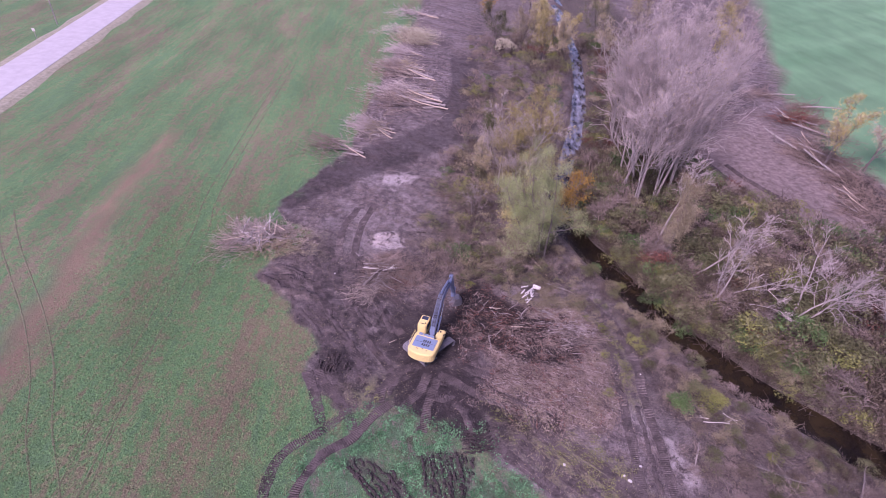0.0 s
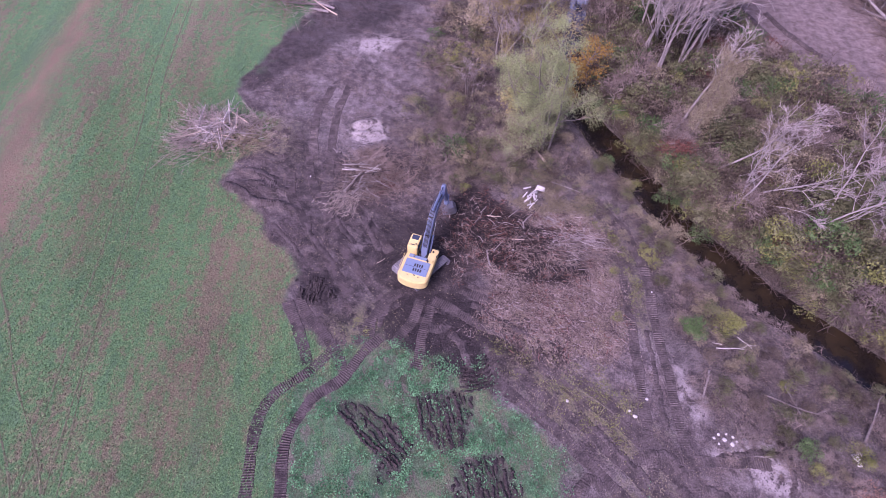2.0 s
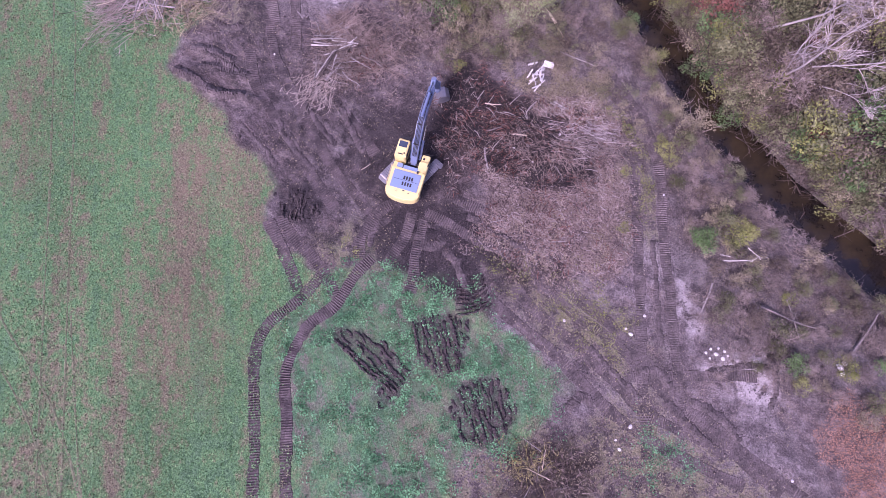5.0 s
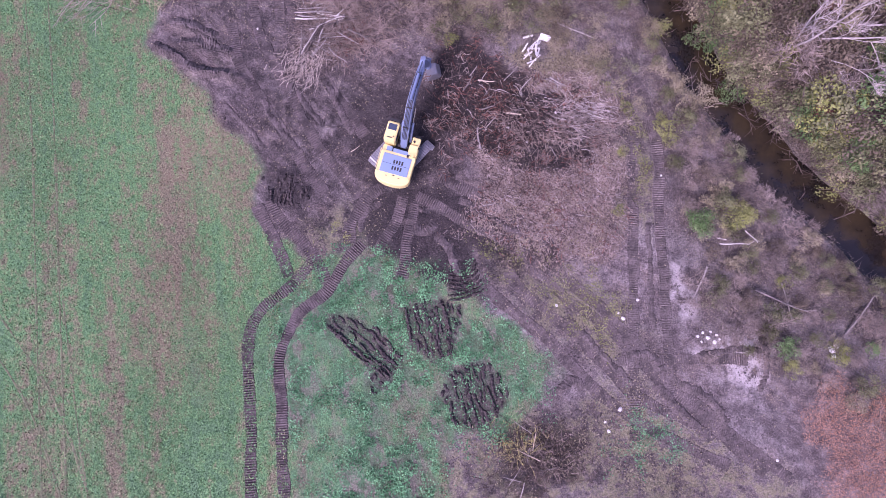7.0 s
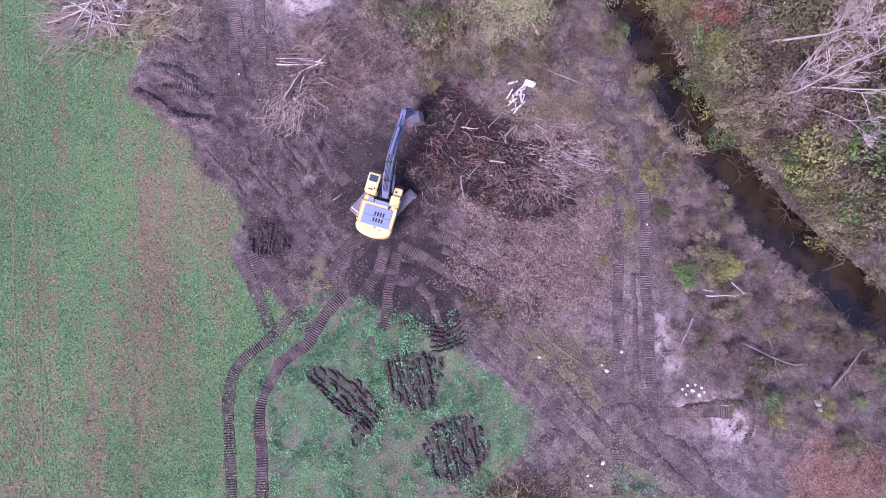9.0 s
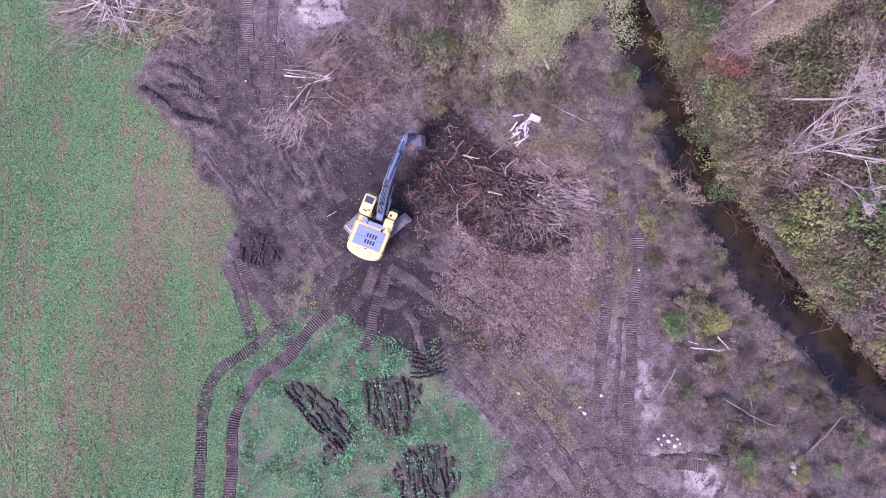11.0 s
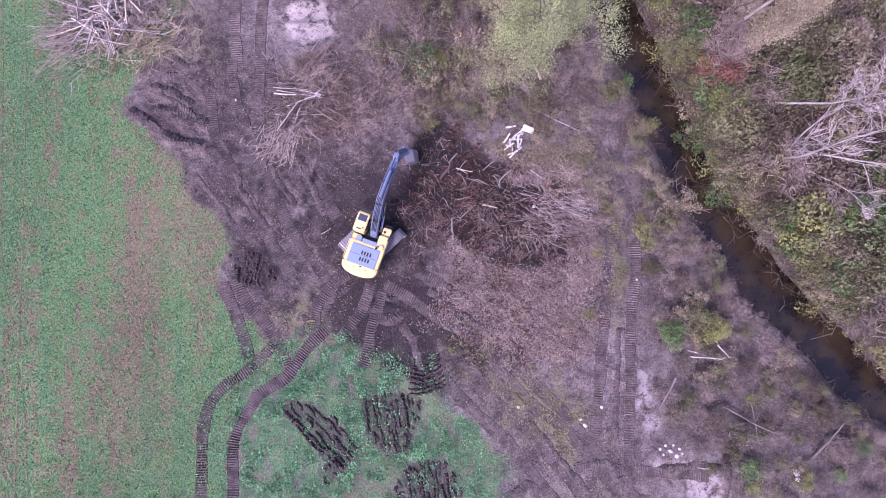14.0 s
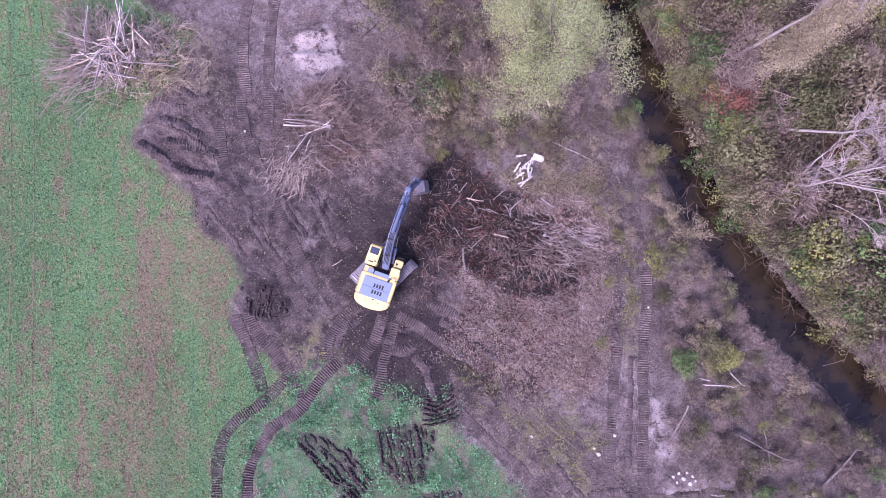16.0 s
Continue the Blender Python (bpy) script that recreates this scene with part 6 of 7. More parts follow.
# cut wood further back in the clearing
brush_pile(3.6, 77.5, "low heap of freshly cut pale sticks", [(RN.uniform(-1, 1), RN.uniform(-0.6, 0.6), 0.5, RN.uniform(-40, 40), RN.uniform(1.6, 2.6), 4, 0.9) for _ in range(9)],
           [(0, 0, 180, (2.6, 1.8), 0.8, None, 1.5, TWIG_BROWN)])
brush_pile(81.5, 113.2, "torn-up root plate and dark branches at the green field", [(RN.uniform(-2, 2), RN.uniform(-1, 1), 0.9, RN.uniform(0, 360), RN.uniform(3, 5), 8, 1.2) for _ in range(8)],
           [(0, 0, 260, (4.5, 3.0), 2.4, None, 3.0, LEAF_RUST), (3, -1, 200, (5, 3), 1.6, None, 3.0, TWIG_BROWN)])
for x, y, turn, ln in [(73.7, 97.6, 130, 10), (79.5, 93.3, 150, 9), (75.2, 87.5, 120, 10), (86.9, 120.9, 5, 9), (81.2, 128.2, 8, 8), (84.1, 105.1, 160, 8)]:
    brush_pile(x, y, "fallen grey trunk with branches at the clearing edge", [(0, 0, 0.5, turn, ln, 4, 0.7), (1, 0.6, 0.4, turn + 18, ln * 0.6, 3, 0.8)],
               [(0, 0, 160, (4.5, 3.0), 1.4, None, 2.6, TWIG_BROWN)], "fallen_trunk", "fallen trunks at the clearing")

for x, y in ((76.5, 99.0), (75.5, 94.5), (77.0, 86.0), (74.5, 80.5), (71.5, 75.5)):
    brush_pile(x, y, "low dark heap of soil and branches at the clearing edge", [(RN.normal(), RN.normal(), 0.5, RN.uniform(90, 150), RN.uniform(3, 5), 4, 0.7) for _ in range(4)],
               [(0, 0, 240, (4.0, 5.0), 1.4, None, 2.4, TWIG_BROWN), (0, 0, 160, (4.0, 5.0), 0.8, None, 2.0, TWIG_DARK)], "brush_pile", "heaps at the clearing")
for line in ([(51.6, 95), (53.0, 90.5), (54.2, 85), (56.2, 79)], [(56, 92), (57.5, 86), (60, 80)]):
    ridge(line, 0.6, 0.4, dry_m)

# single logs lying about
for name, x, y, up, turn, ln, tip, k, thick, label in [
    ("broken_branch", 27.6, 34.3, 1.6, -12, 2.8, 2, 8, 0.6, "white broken branch hanging in brush"), ("broken_branch", 28.2, 34.6, 1.6, 150, 0.9, 0, 8, 1.2, "white splintered branch stub in brush"),
    ("broken_branch", 30.0, 35.3, 1.8, -60, 1.6, 0, 8, 1.0, "white bark branch in brush"), ("broken_branch", 26.6, 32.4, 0.3, -112, 4.0, 0, 2, 0.5, "thin grey stick lying on trampled ground"),
    ("cut_log", 15.3, 59.4, 0.35, 105, 2.6, 0, 3, 1.6, "freshly cut log with pale ends under a tree"), ("cut_log", 15.9, 57.9, 0.2, 100, 1.0, 0, 3, 1.6, "short freshly cut log under a tree"),
    ("cut_log", 17.8, 65.7, 0.3, 80, 2.2, 6, 3, 2.6, "cut log with white end at the water"), ("cut_log", 18.4, 65.4, 0.3, 76, 2.2, 6, 7, 2.6, "cut log with white end at the water"),
    ("dead_trunk", 38.2, 25.4, 0.3, 52, 4.2, 14, 1, 0.7, "grey dead trunk slanting out of brush"), ("cut_log", 13.8, 50.9, 0.3, -28, 2.2, 0, 1, 1.2, "split grey log on debris"), ("cut_log", 14.2, 51.0, 0.35, -35, 2.0, 0, 4, 1.4, "split grey log on debris"),
    ("long_branch", -4.6, 45.2, 0.2, 20, 1.0, 0, 3, 1.0, "short pale stick in mud"), ("long_branch", 7.2, 44.6, 0.2, 100, 4.2, 0, 2, 0.5, "thin bent branch lying on bare soil"),
    ("long_branch", 18.6, 46.6, 0.5, 150, 2.2, 2, 8, 0.4, "pale branched stick lying on debris"), ("long_branch", -10.2, 62.0, 0.15, -38, 1.4, 0, 0, 0.8, "pale stick on dry mud"), ("long_branch", 30.5, 30.0, 0.7, -30, 5.0, 4, 1, 0.5, "pale dead branch in brush"),
    ("long_branch", 33.5, 27.0, 0.6, 100, 3.6, 6, 1, 0.6, "pale dead branch in brush"), ("long_branch", 14.5, 56.5, 0.5, -20, 5.0, 2, 2, 0.35, "thin grey branch lying in brush")]:
    tagged(new(name, LOGS[k]), label, "log" if "log" in name or "trunk" in name else "branch").matrix_basis = lay(x, y, float(ground_z(x, y)) + up * 0.6, turn, ln, tip, 20, thick)

# sticks that can be told apart on the torn-up ground
for k in range(180):
    a = RN.random((2,))
    x, y = 4.5 + 14.5 * a[0], 36 + 16 * a[1]
    if inside(np.array([x]), np.array([y]), DEBRIS)[0] < 0.4 and inside(np.array([x]), np.array([y]), BURN)[0] < 0.5:
        continue
    ob = tagged(new("broken_stick", STICKS[k % 8]), "broken stick lying on torn-up soil", "stick", "broken sticks on the soil")
    ob.matrix_basis = lay(x, y, float(ground_z(x, y)) + 0.08, RN.normal(-35, 45), RN.uniform(0.4, 1.6), RN.uniform(-4, 6), 40 * k, RN.uniform(0.5, 1.3))

# ---- white rubble and stones ----
white_m = paint("whitish_concrete", (0.70, 0.68, 0.67), 0.8, 0.0, 0.75, (0.4, 0.37, 0.35))


def slab_mesh(seed):
    rng = np.random.default_rng(seed)
    bm = blocks(((0, 0, 0), (1, 0.34, 0.12)), bevel=0.02)
    for v in bm.verts:
        v.co += Vector(rng.normal(size=3) * 0.025)
    return solid("slab", bm, white_m)


def stone_mesh(seed):
    rng = np.random.default_rng(seed)
    bm = bmesh.new()
    bmesh.ops.create_icosphere(bm, subdivisions=1, radius=0.5)
    for v in bm.verts:
        v.co = v.co * float(rng.uniform(0.75, 1.2))
        v.co.z *= 0.65
    return solid("stone", bm, white_m)


SLABS, STONES = [slab_mesh(k) for k in range(3)], [stone_mesh(k) for k in range(4)]
heap = thing("rubble_heap", pose(12.9, 53.6, float(ground_z(12.9, 53.6))), "tangled heap of white broken boards and slabs in brush", "rubble heap")
for k in range(26):
    part("slab", SLABS[k % 3], heap, "", Matrix.Translation((RN.normal() * 0.38 - 0.1, RN.normal() * 0.55 - 0.1, 0.3 + 0.55 * RN.random())) @ Euler((RN.normal() * 0.35, RN.normal() * 0.35, RN.normal(1.3, 0.6))).to_matrix().to_4x4() @ Matrix.Diagonal((RN.uniform(0.3, 1.1), RN.uniform(0.15, 0.45), 0.7, 1)))
part("slab", SLABS[0], heap, "large white slab", Matrix.Translation((1.0, 0.9, 0.8)) @ Euler((0.2, 0.1, -0.3)).to_matrix().to_4x4() @ Matrix.Diagonal((0.95, 1.5, 1.2, 1)))
for x, y, s in [(25.0, 26.3, .32), (25.5, 26.6, .3), (25.9, 26.1, .42), (26.2, 26.6, .28), (26.4, 25.7, .4), (26.7, 26.3, .3), (25.3, 25.8, .24), (26.9, 25.9, .22), (18.5, 28.4, .4), (18.1, 28.9, .26), (20.0, 29.9, .3), (12.7, 30.0, .3), (17.4, 20.6, .42),
                (16.2, 18.8, .36), (16.0, 19.6, .24), (36.8, 24.2, .7), (37.3, 24.5, .5), (36.9, 23.6, .5), (9.8, 46.4, .3), (14.4, 47.6, .3), (11.5, 45.0, .24), (-12.5, 57.5, .24), (30.6, 15.2, .3), (23.5, 41.0, .2)]:
    tagged(new("stone", STONES[int(x * 7) % 4]), "white stone lying on bare soil", "stone", "white stones").matrix_basis = lay(x, y, float(ground_z(x, y)) + s * 0.2, x * 77, s)

# ---- posts by the road ----
def post(name, x, y, tall, radius, label, board=False):
    ob = thing(name, pose(x, y, float(ground_z(x, y)) - 0.05), label, "post")
    part("pole", rod([(0, 0, 0), (0.03, 0, tall)], radius, 8).mesh("pole", BARK_PALE), ob)
    if board:
        part("board", solid("board", blocks(((0, 0, tall - 0.3), (0.75, 0.06, 0.75)), bevel=0.02), white_m), ob)
    else:
        part("crossarm", solid("crossarm", blocks(((0, 0, tall - 0.6), (2.2, 0.12, 0.14)), bevel=0.02), BARK_GREY), ob)


post("utility_pole", -105.7, 165.5, 10.0, 0.16, "pale wooden utility pole beside the road")
post("sign_post", -102.7, 150.3, 3.0, 0.07, "small sign on a post beside the road", True)


# ---- ground cover ----
def scatter(n, x0, x1, y0, y1, keep, rng):
    x, y = rng.uniform(x0, x1, n), rng.uniform(y0, y1, n)
    ok = keep(x, y) > rng.random(n)
    x, y = x[ok], y[ok]
    return np.stack([x, y, ground_z(x, y)], -1)


def cover(name, mesh, material, label, category):
    return stuff(tagged(new(name, mesh.mesh(name, material)), label, category))


def blade_material(name, lushness):
    """Grass blades take the tone of the field where they stand, each a little lighter or darker."""
    m, t, b = nodes_of(name)
    g = t.nodes.new("ShaderNodeNewGeometry")
    base = field_colour(t) if not lushness else ramp(t, tex(t, 0.8, 4, 0.6), (0.40, (0.045, 0.15, 0.060)), (0.60, (0.13, 0.32, 0.150)))
    col = mix(t, 0.6, base, mix(t, g.outputs["Random Per Island"], (0.28, 0.28, 0.28), (0.92, 0.92, 0.86)), "OVERLAY")
    t.links.new(col, b.inputs["Base Color"])
    b.inputs["Roughness"].default_value = 0.8
    return m


def ground_cover():
    rng = np.random.default_rng(21)
    field = lambda x, y: step(-48, -36, x) * step(90, 62, y) * (inside(x, y, FIELD, 0.5, 1.0, 2.0) > 0.5) * (1 - inside(x, y, LUSH)) * np.prod([1 - inside(x, y, p, 0.3, 0.5) for p, _ in FURROWS], axis=0)
    g = Mesh()
    c = scatter(160000, -46, 2, 8, 84, field, rng)
    c[:, 2] += rng.uniform(0.02, 0.10, len(c))
    g.leaves(c, 0.085, rng, 0.35, 2.4)
    cover("stubble_grass", g, blade_material("stubble_blades", False), "short green and straw-brown grass of a stubble field", "grass")
    g = Mesh()
    edge = [(-11.8, 8), (-11.8, 23.3), (-11.7, 27.6), (-10.1, 30.8), (-7.5, 32.7), (-5.6, 35.2), (-3.4, 37.3)]
    lush = lambda x, y: inside(x, y, LUSH, 2.4, 3.2, 2.4) * step(0.45, 0.8, line_distance(x, y, edge)) * np.prod([1 - 0.7 * inside(x, y, p, 0.3, 0.5) for p, _ in FURROWS], axis=0) * step(-0.30, 0.25, fbm(x, y, 0.9, 90)) * (0.35 + 0.65 * step(-0.3, 0.25, fbm(x, y, 3.2, 92))) * (1 - 0.6 * step(5.5, 9, x))
    c = scatter(130000, -13, 12, 8, 37, lush, rng)
    c[:, 2] += rng.uniform(0.05, 0.22, len(c))
    g.leaves(c, 0.1, rng, 0.5, 1.5)
    cover("lush_weeds", g, blade_material("lush_blades", True), "lush blue-green weeds at the field corner", "weeds")
    g = Mesh()
    c = scatter(16000, 14, 24, 12, 23, lambda x, y: 0.8 * inside(x, y, [(16.9, 19.9), (19, 20.6), (21.2, 19.4), (20.4, 16), (17, 15.6)], 1.8, 2.6, 2.4) * step(-0.3, 0.3, fbm(x, y, 1.0, 121)), rng)
    c[:, 2] += rng.uniform(0.03, 0.2, len(c))
    g.leaves(c, 0.085, rng, 0.5, 1.6)
    cover("green_weeds", g, bpy.data.materials["lush_blades"], "patch of green weeds on trampled soil", "weeds")
    # dry leaves, twigs and low brush on the banks
    d = lambda x, y: line_distance(x, y, CREEK)
    bank = lambda x, y: np.maximum(inside(x, y, THICKET, 0.8, 1.2), 1.0 * (d(x, y) < 8)) * (d(x, y) > 1.9) * (1 - inside(x, y, CLEARING)) * (0.35 + 0.65 * step(-0.4, 0.3, fbm(x, y, 3, 95))) * (line_distance(x, y, [(20, 20), (20.5, 40), (22.4, 46), (20, 54)]) > 1.6)
    for name, n, size, mat, label in (("leaf_litter", 60000, 0.075, LEAF_BROWN, "brown fallen leaves and low brush on the banks"), ("dry_undergrowth", 60000, 0.075, LEAF_DRY, "dry tan undergrowth on the banks"), ("green_undergrowth", 26000, 0.09, LEAF_DRAB, "dull green undergrowth on the banks")):
        g = Mesh()
        c = scatter(n, -4, 62, 14, 92, bank, rng)
        c[:, 2] += rng.random(len(c)) ** 2 * (0.3 + 0.8 * step(-0.3, 0.5, fbm(c[:, 0], c[:, 1], 2.5, 97)))
        g.leaves(c, size, rng, 0.4)
        cover(name, g, mat, label, "undergrowth")
    g = Mesh()
    c = scatter(26000, -4, 60, 14, 90, bank, rng)
    add_twigs(g, c, rng, 0.25, 0.9, 0.5, 0.007)
    cover("bank_twigs", g, TWIG_BROWN, "tangle of thin grey twigs on the banks", "twigs")
    # chips and torn twigs on the cleared ground
    torn = lambda x, y: np.maximum(inside(x, y, DEBRIS, 1.5, 2.0), 0.0) * (1 - 0.97 * inside(x, y, BURN, 0.9, 1.7, 1.5)) * (0.4 + 0.6 * step(-0.4, 0.3, fbm(x, y, 2, 99)))
    g = Mesh()
    c = scatter(60000, -2, 22, 32, 57, torn, rng)
    c[:, 2] += rng.uniform(0.01, 0.12, len(c))
    g.leaves(c, 0.09, rng, 0.7, 2.6)
    cover("wood_chips", g, TWIG_BROWN, "brown wood chips and bark on torn-up soil", "wood chips")
    g = Mesh()
    c = scatter(17000, -2, 22, 32, 57, torn, rng)
    swirl = radians(-35) + 1.6 * fbm(c[:, 0], c[:, 1], 3.0, 111) + rng.normal(size=len(c)) * 0.9
    third = len(c) // 3
    add_twigs(g, c[third:], rng, 0.15, 0.8, 0.2, 0.011, swirl[third:])
    pale = Mesh()
    add_twigs(pale, c[:third], rng, 0.15, 0.8, 0.25, 0.010, swirl[:third])
    cover("grey_twigs", pale, TWIG_MAUVE, "grey torn twigs on cleared soil", "twigs")
    cover("torn_twigs", g, TWIG_BROWN, "torn brown twigs on cleared soil", "twigs")
    g = Mesh()
    c = scatter(15000, -2, 22, 32, 57, lambda x, y: torn(x, y) * step(0.0, 0.4, fbm(x, y, 2.6, 117)), rng)
    c[:, 2] += rng.random(len(c)) ** 2 * 0.5
    g.leaves(c, 0.07, rng, 0.4, 2.2)
    cover("red_bracken", g, LEAF_RUST, "withered red-brown bracken on torn-up soil", "bracken")
    g = Mesh()
    c = scatter(24000, -2, 22, 32, 57, lambda x, y: torn(x, y) * step(0.05, 0.35, fbm(x, y, 1.8, 119)), rng)
    c[:, 2] += rng.random(len(c)) * 0.35
    g.leaves(c, 0.05, rng, 0.3, 4.0)
    cover("dead_grass", g, LEAF_TAN, "flattened dead grass on torn-up soil", "grass")
    g = Mesh()
    c = scatter(110000, 4, 22, 49, 64, lambda x, y: inside(x, y, [(5, 58.5), (8, 57), (9.5, 54.6), (11.5, 52.8), (14, 51.6), (18, 50.6), (20.4, 52), (18.5, 56), (16, 61), (8, 63)], 0.8, 1.6) * step(-0.4, 0.2, fbm(x, y, 2.0, 131)), rng)
    c[:, 2] += rng.random(len(c)) ** 1.5 * 0.55
    g.leaves(c, 0.055, rng, 0.2, 3.6)
    cover("tan_grass", g, LEAF_DRY, "tall dry tan grass at the brush edge", "grass")
    g = Mesh()
    c = scatter(2600, 1, 17, 42, 56, lambda x, y: inside(x, y, BURN, 0.9, 1.7, 1.5), rng)
    add_twigs(g, c, rng, 0.15, 0.8, 0.2, 0.014, radians(-30) + rng.normal(size=len(c)) * 0.7)
    cover("charred_twigs", g, TWIG_DARK, "dark broken twigs on black soil", "twigs")
    # torn roots, bark and broken wood that cover the cleared ground, lying in swirls
    core = [(2.5, 46), (3, 51), (6.5, 55.6), (8.5, 53.4), (12.5, 51.4), (16, 50.6), (18.6, 47), (18.6, 43), (16, 40.5), (11, 41.5), (7, 44)]
    black = [(2.5, 48), (4.5, 54.6), (6.5, 55.6), (9, 52.5), (12, 50.5), (11, 48.5), (7, 48)]
    heap = lambda x, y: inside(x, y, core, 1.2, 2.0, 2.0) * (1 - 0.65 * inside(x, y, black, 0.8, 1.0)) * step(-0.2, 0.25, fbm(x, y, 1.3, 141))
    rough = lambda x, y: 0.45 * inside(x, y, TORN_GROUND, 1.2, 2.0, 2.0) * step(-0.1, 0.3, fbm(x, y, 1.6, 142))
    for name, n, lo, hi, radius, mat, label, seed in (
            ("wet_roots", 5200, 0.2, 1.0, 0.024, TWIG_BLACK, "wet black roots and sticks torn out of the soil", 151), ("red_bark", 3600, 0.12, 0.55, 0.030, TWIG_RED, "red-brown bark and broken roots on black soil", 152),
            ("broken_wood", 5200, 0.2, 1.2, 0.019, TWIG_BRUSH, "grey-brown broken branches on torn-up soil", 153), ("pale_splinters", 1100, 0.15, 0.7, 0.026, TWIG_PALE, "pale splintered wood on torn-up soil", 154)):
        g = Mesh()
        c = scatter(n * 2, 0, 21, 32, 57, lambda x, y: np.maximum(heap(x, y), rough(x, y)) * step(-0.3, 0.2, fbm(x, y, 2.3, seed)), rng)
        add_twigs(g, c, rng, lo, hi, 0.3, radius, radians(-30) + 2.8 * fbm(c[:, 0], c[:, 1], 1.9, 143) + rng.normal(size=len(c)) * 0.8)
        cover(name, g, mat, label, "broken wood")
    g = Mesh()
    strips = [[(8.5, 35.6), (12.5, 33.4), (16, 29), (17.6, 26), (15, 26.6), (11, 30.6)], [(14, 34), (17, 35), (19, 31), (17.6, 27.5), (15, 30)], [(-9.5, 38.6), (-5.5, 39.2), (-5.6, 36.2), (-8.2, 36)], [(5.5, 37), (9, 34.2), (8.4, 32.6), (6.4, 33.4)]]
    c = scatter(60000, -12, 22, 24, 42, lambda x, y: np.maximum.reduce([inside(x, y, p, 0.9, 1.8, 1.6) for p in strips]) * step(-0.1, 0.35, fbm(x, y, 1.2, 171)), rng)
    c[:, 2] += rng.uniform(0.02, 0.16, len(c))
    g.leaves(c, 0.06, rng, 0.4, 2.2)
    cover("olive_weeds", g, LEAF_YGREEN, "thin olive weeds between track marks", "weeds")
    # yellowing weeds between the ruts of the haul track
    g = Mesh()
    c = scatter(16000, 18, 25, 36, 53, lambda x, y: step(1.1, 0.3, line_distance(x, y, [(19.6, 50), (20.9, 47.8), (21.8, 45), (22.1, 42.6), (21.6, 39)])) * step(-0.2, 0.3, fbm(x, y, 0.9, 161)), rng)
    c[:, 2] += rng.uniform(0.03, 0.3, len(c))
    g.leaves(c, 0.07, rng, 0.4, 1.8)
    cover("yellow_weeds", g, LEAF_YGREEN, "yellowing weeds between the ruts of a track", "weeds")
    # dry weeds on the trampled corner
    dry = lambda x, y: np.maximum.reduce([inside(x, y, WEEDS, 1.5, 2.0)] + [0.5 * inside(x, y, p, 1.2, 1.5) for p in WEEDS_TOO]) * step(-0.1, 0.35, fbm(x, y, 3.0, 93))
    g = Mesh()
    c = scatter(110000, -22, 34, 6, 68, dry, rng)
    c[:, 2] += rng.uniform(0.03, 0.25, len(c))
    g.leaves(c, 0.08, rng, 0.3, 2.4)
    cover("dry_weeds", g, LEAF_DRY, "dry tan weeds on trampled soil", "weeds")
    g = Mesh()
    c = scatter(24000, 33, 43, 10, 23, lambda x, y: inside(x, y, [(33.9, 19.6), (36.6, 21.3), (39.5, 19.6), (42, 16.5), (41.5, 11), (36, 11), (34.1, 14.5)], 1.2, 2.4, 2.5), rng)
    c[:, 2] += rng.uniform(0.05, 0.8, len(c))
    g.leaves(c, 0.055, rng, 0.3, 2.0)
    cover("rust_weeds", g, LEAF_COPPER, "patch of rust-orange withered weeds", "weeds")
    # clods on the mud
    mud = lambda x, y: (1 - inside(x, y, FIELD, 0.5, 1)) * (1 - 0.9 * inside(x, y, THICKET)) * (d(x, y) > 5) * step(-0.2, 0.5, fbm(x, y, 2.5, 101))
    g = Mesh()
    c = scatter(60000, -24, 30, 14, 72, mud, rng)
    k = len(c)
    s = rng.uniform(0.02, 0.07, (k, 1, 1)) * (1 + rng.random((k, 1, 1)) ** 6)
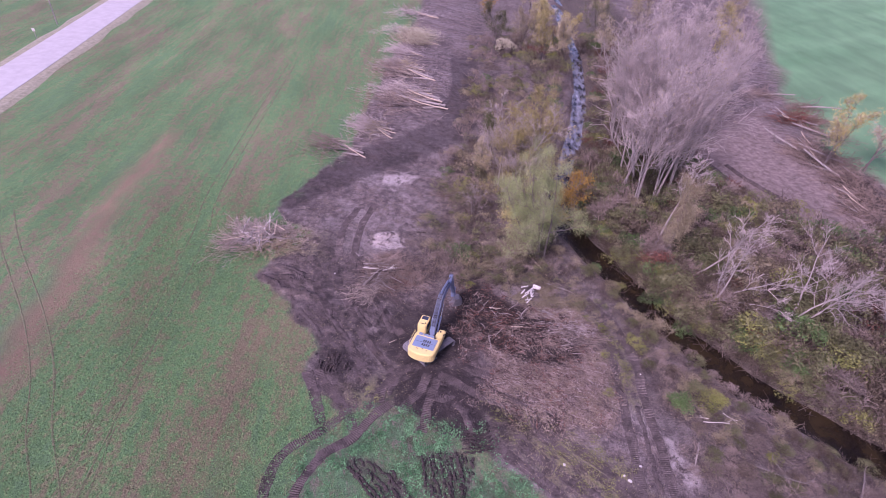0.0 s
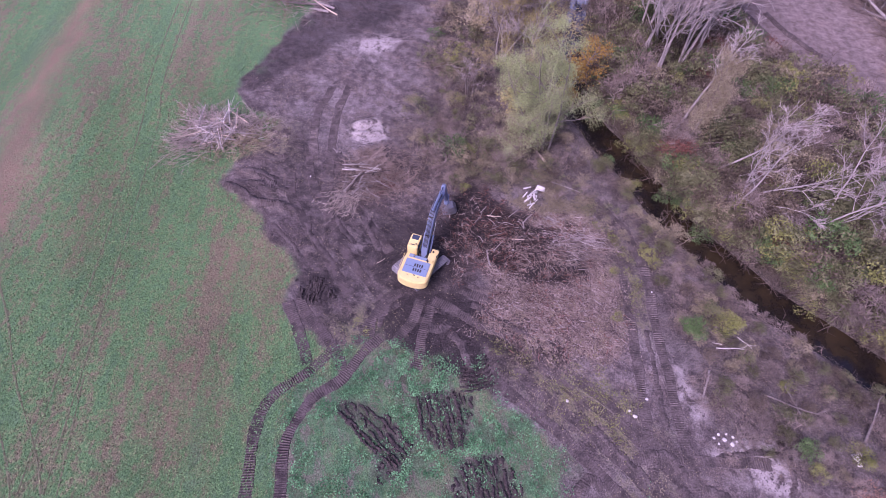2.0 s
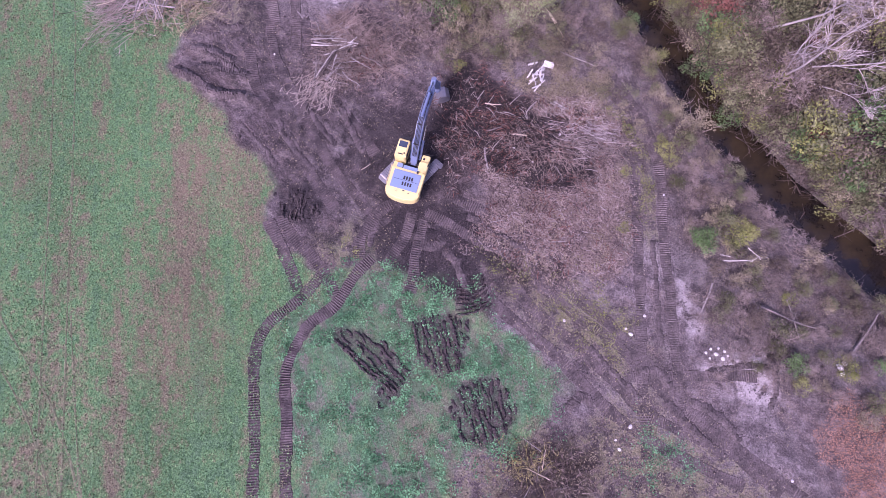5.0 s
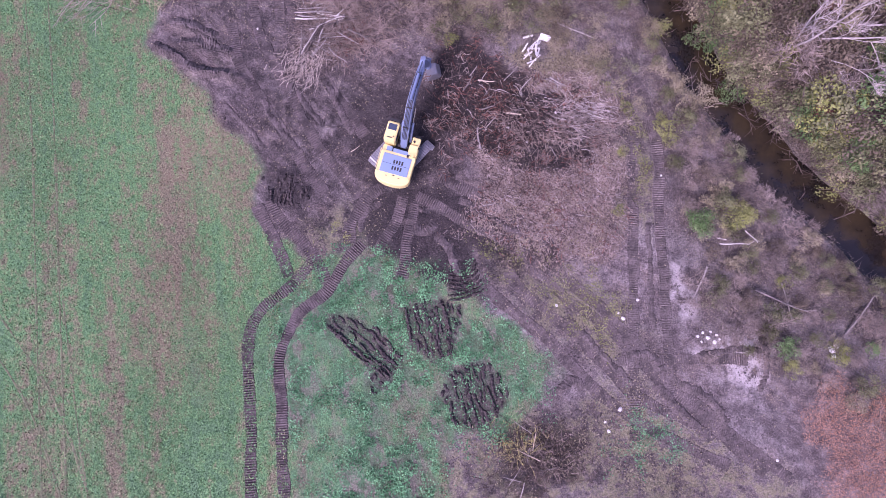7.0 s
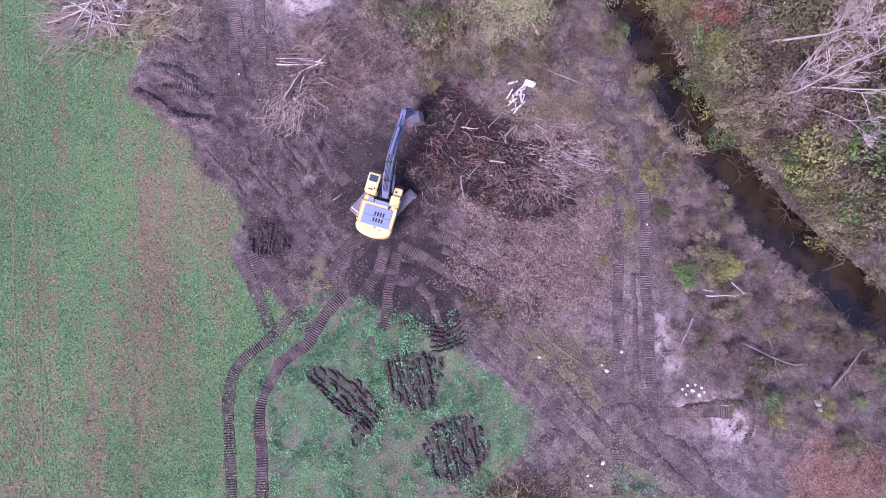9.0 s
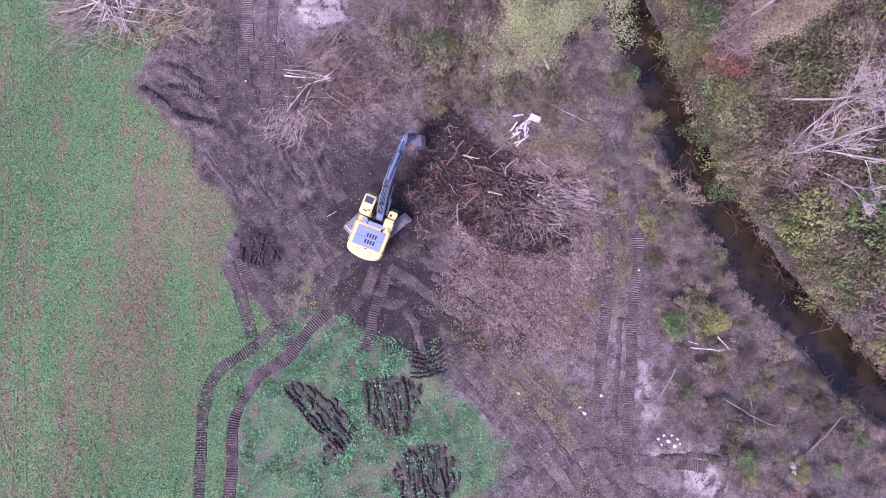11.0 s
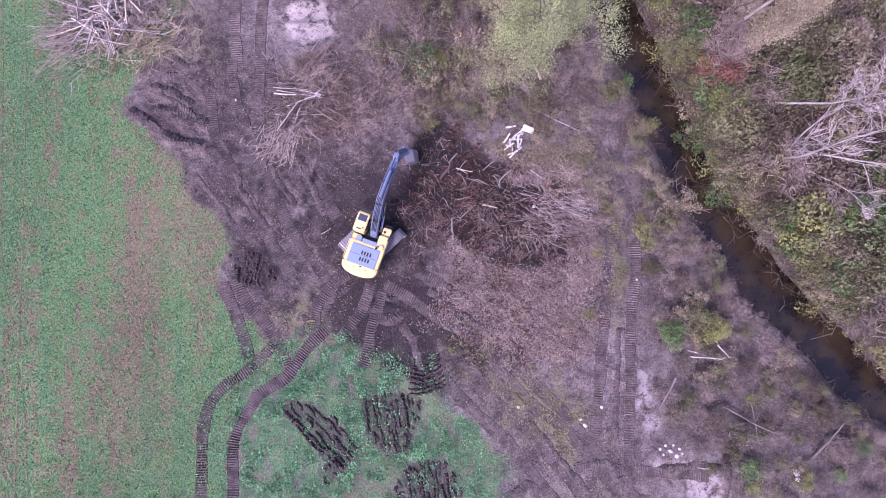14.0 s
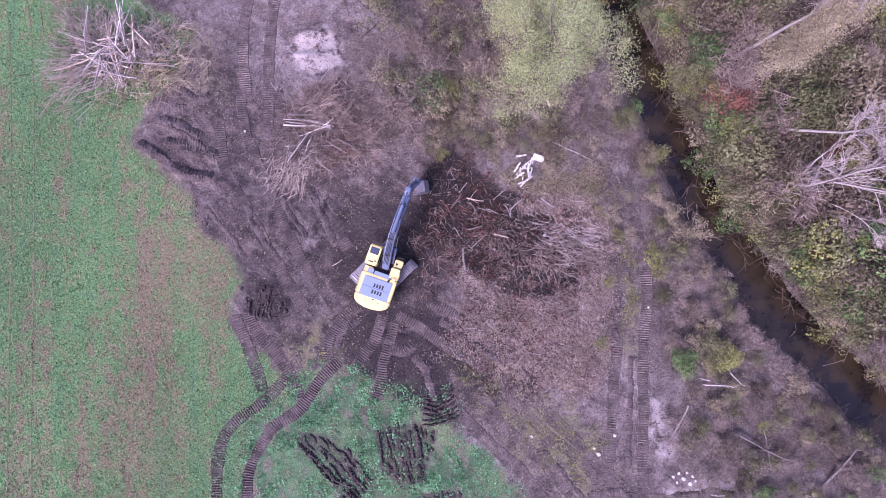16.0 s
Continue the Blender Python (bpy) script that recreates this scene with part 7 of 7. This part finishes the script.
    o = np.array([(1, 0, 0), (0, 1, 0), (-1, 0, 0), (0, -1, 0), (0, 0, 0.9)])
    v = (c[:, None] + o[None] * s + rng.normal(size=(k, 5, 3)) * 0.25 * s)
    f = np.array([(0, 1, 4, 4), (1, 2, 4, 4), (2, 3, 4, 4), (3, 0, 4, 4)])
    g.put(v.reshape(-1, 3), (np.arange(k)[:, None, None] * 5 + f[None]).reshape(-1, 4))
    cover("soil_clods", g, mud_m, "small clods of dark soil", "soil clods")


def mud_straw():
    """Bits of straw, bark and pale wood trodden into the mud."""
    rng = np.random.default_rng(31)
    mud = lambda x, y: (1 - inside(x, y, FIELD, 0.5, 1)) * (line_distance(x, y, CREEK) > 5) * (0.15 + 0.85 * step(-0.1, 0.5, fbm(x, y, 3.5, 103)))
    g = Mesh()
    c = scatter(36000, -24, 32, 12, 76, mud, rng)
    c[:, 2] += 0.03
    g.leaves(c, 0.035, rng, 0.85, 5.0)
    cover("trodden_straw", g, LEAF_TAN, "straw and pale wood bits trodden into mud", "straw")


def add_twigs(g, c, rng, lo, hi, lift, radius, turn=None):
    """Thin three-sided twigs, one at each place."""
    k = len(c)
    a = rng.uniform(0, 2 * math.pi, k) if turn is None else turn
    ln = rng.uniform(lo, hi, k)
    w = np.stack([np.cos(a) * ln, np.sin(a) * ln, rng.normal(size=k) * lift * ln], -1)
    p0 = c + np.stack([0 * a, 0 * a, rng.uniform(0.02, 0.25, k) + np.maximum(0, -w[:, 2])], -1)
    side = np.stack([-np.sin(a), np.cos(a), 0 * a], -1)
    r = radius * rng.uniform(0.7, 1.6, (k, 1))
    up = np.array([[0, 0, 1.0]])
    ring = [side * r, -side * r, up * r * 1.6]
    v = np.stack([p0 + q for q in ring] + [p0 + w + q * 0.5 for q in ring], 1).reshape(-1, 3)
    f = np.array([(0, 1, 4, 3), (1, 2, 5, 4), (2, 0, 3, 5)])
    g.put(v, (np.arange(k)[:, None, None] * 6 + f[None]).reshape(-1, 4))


ground_cover()
mud_straw()
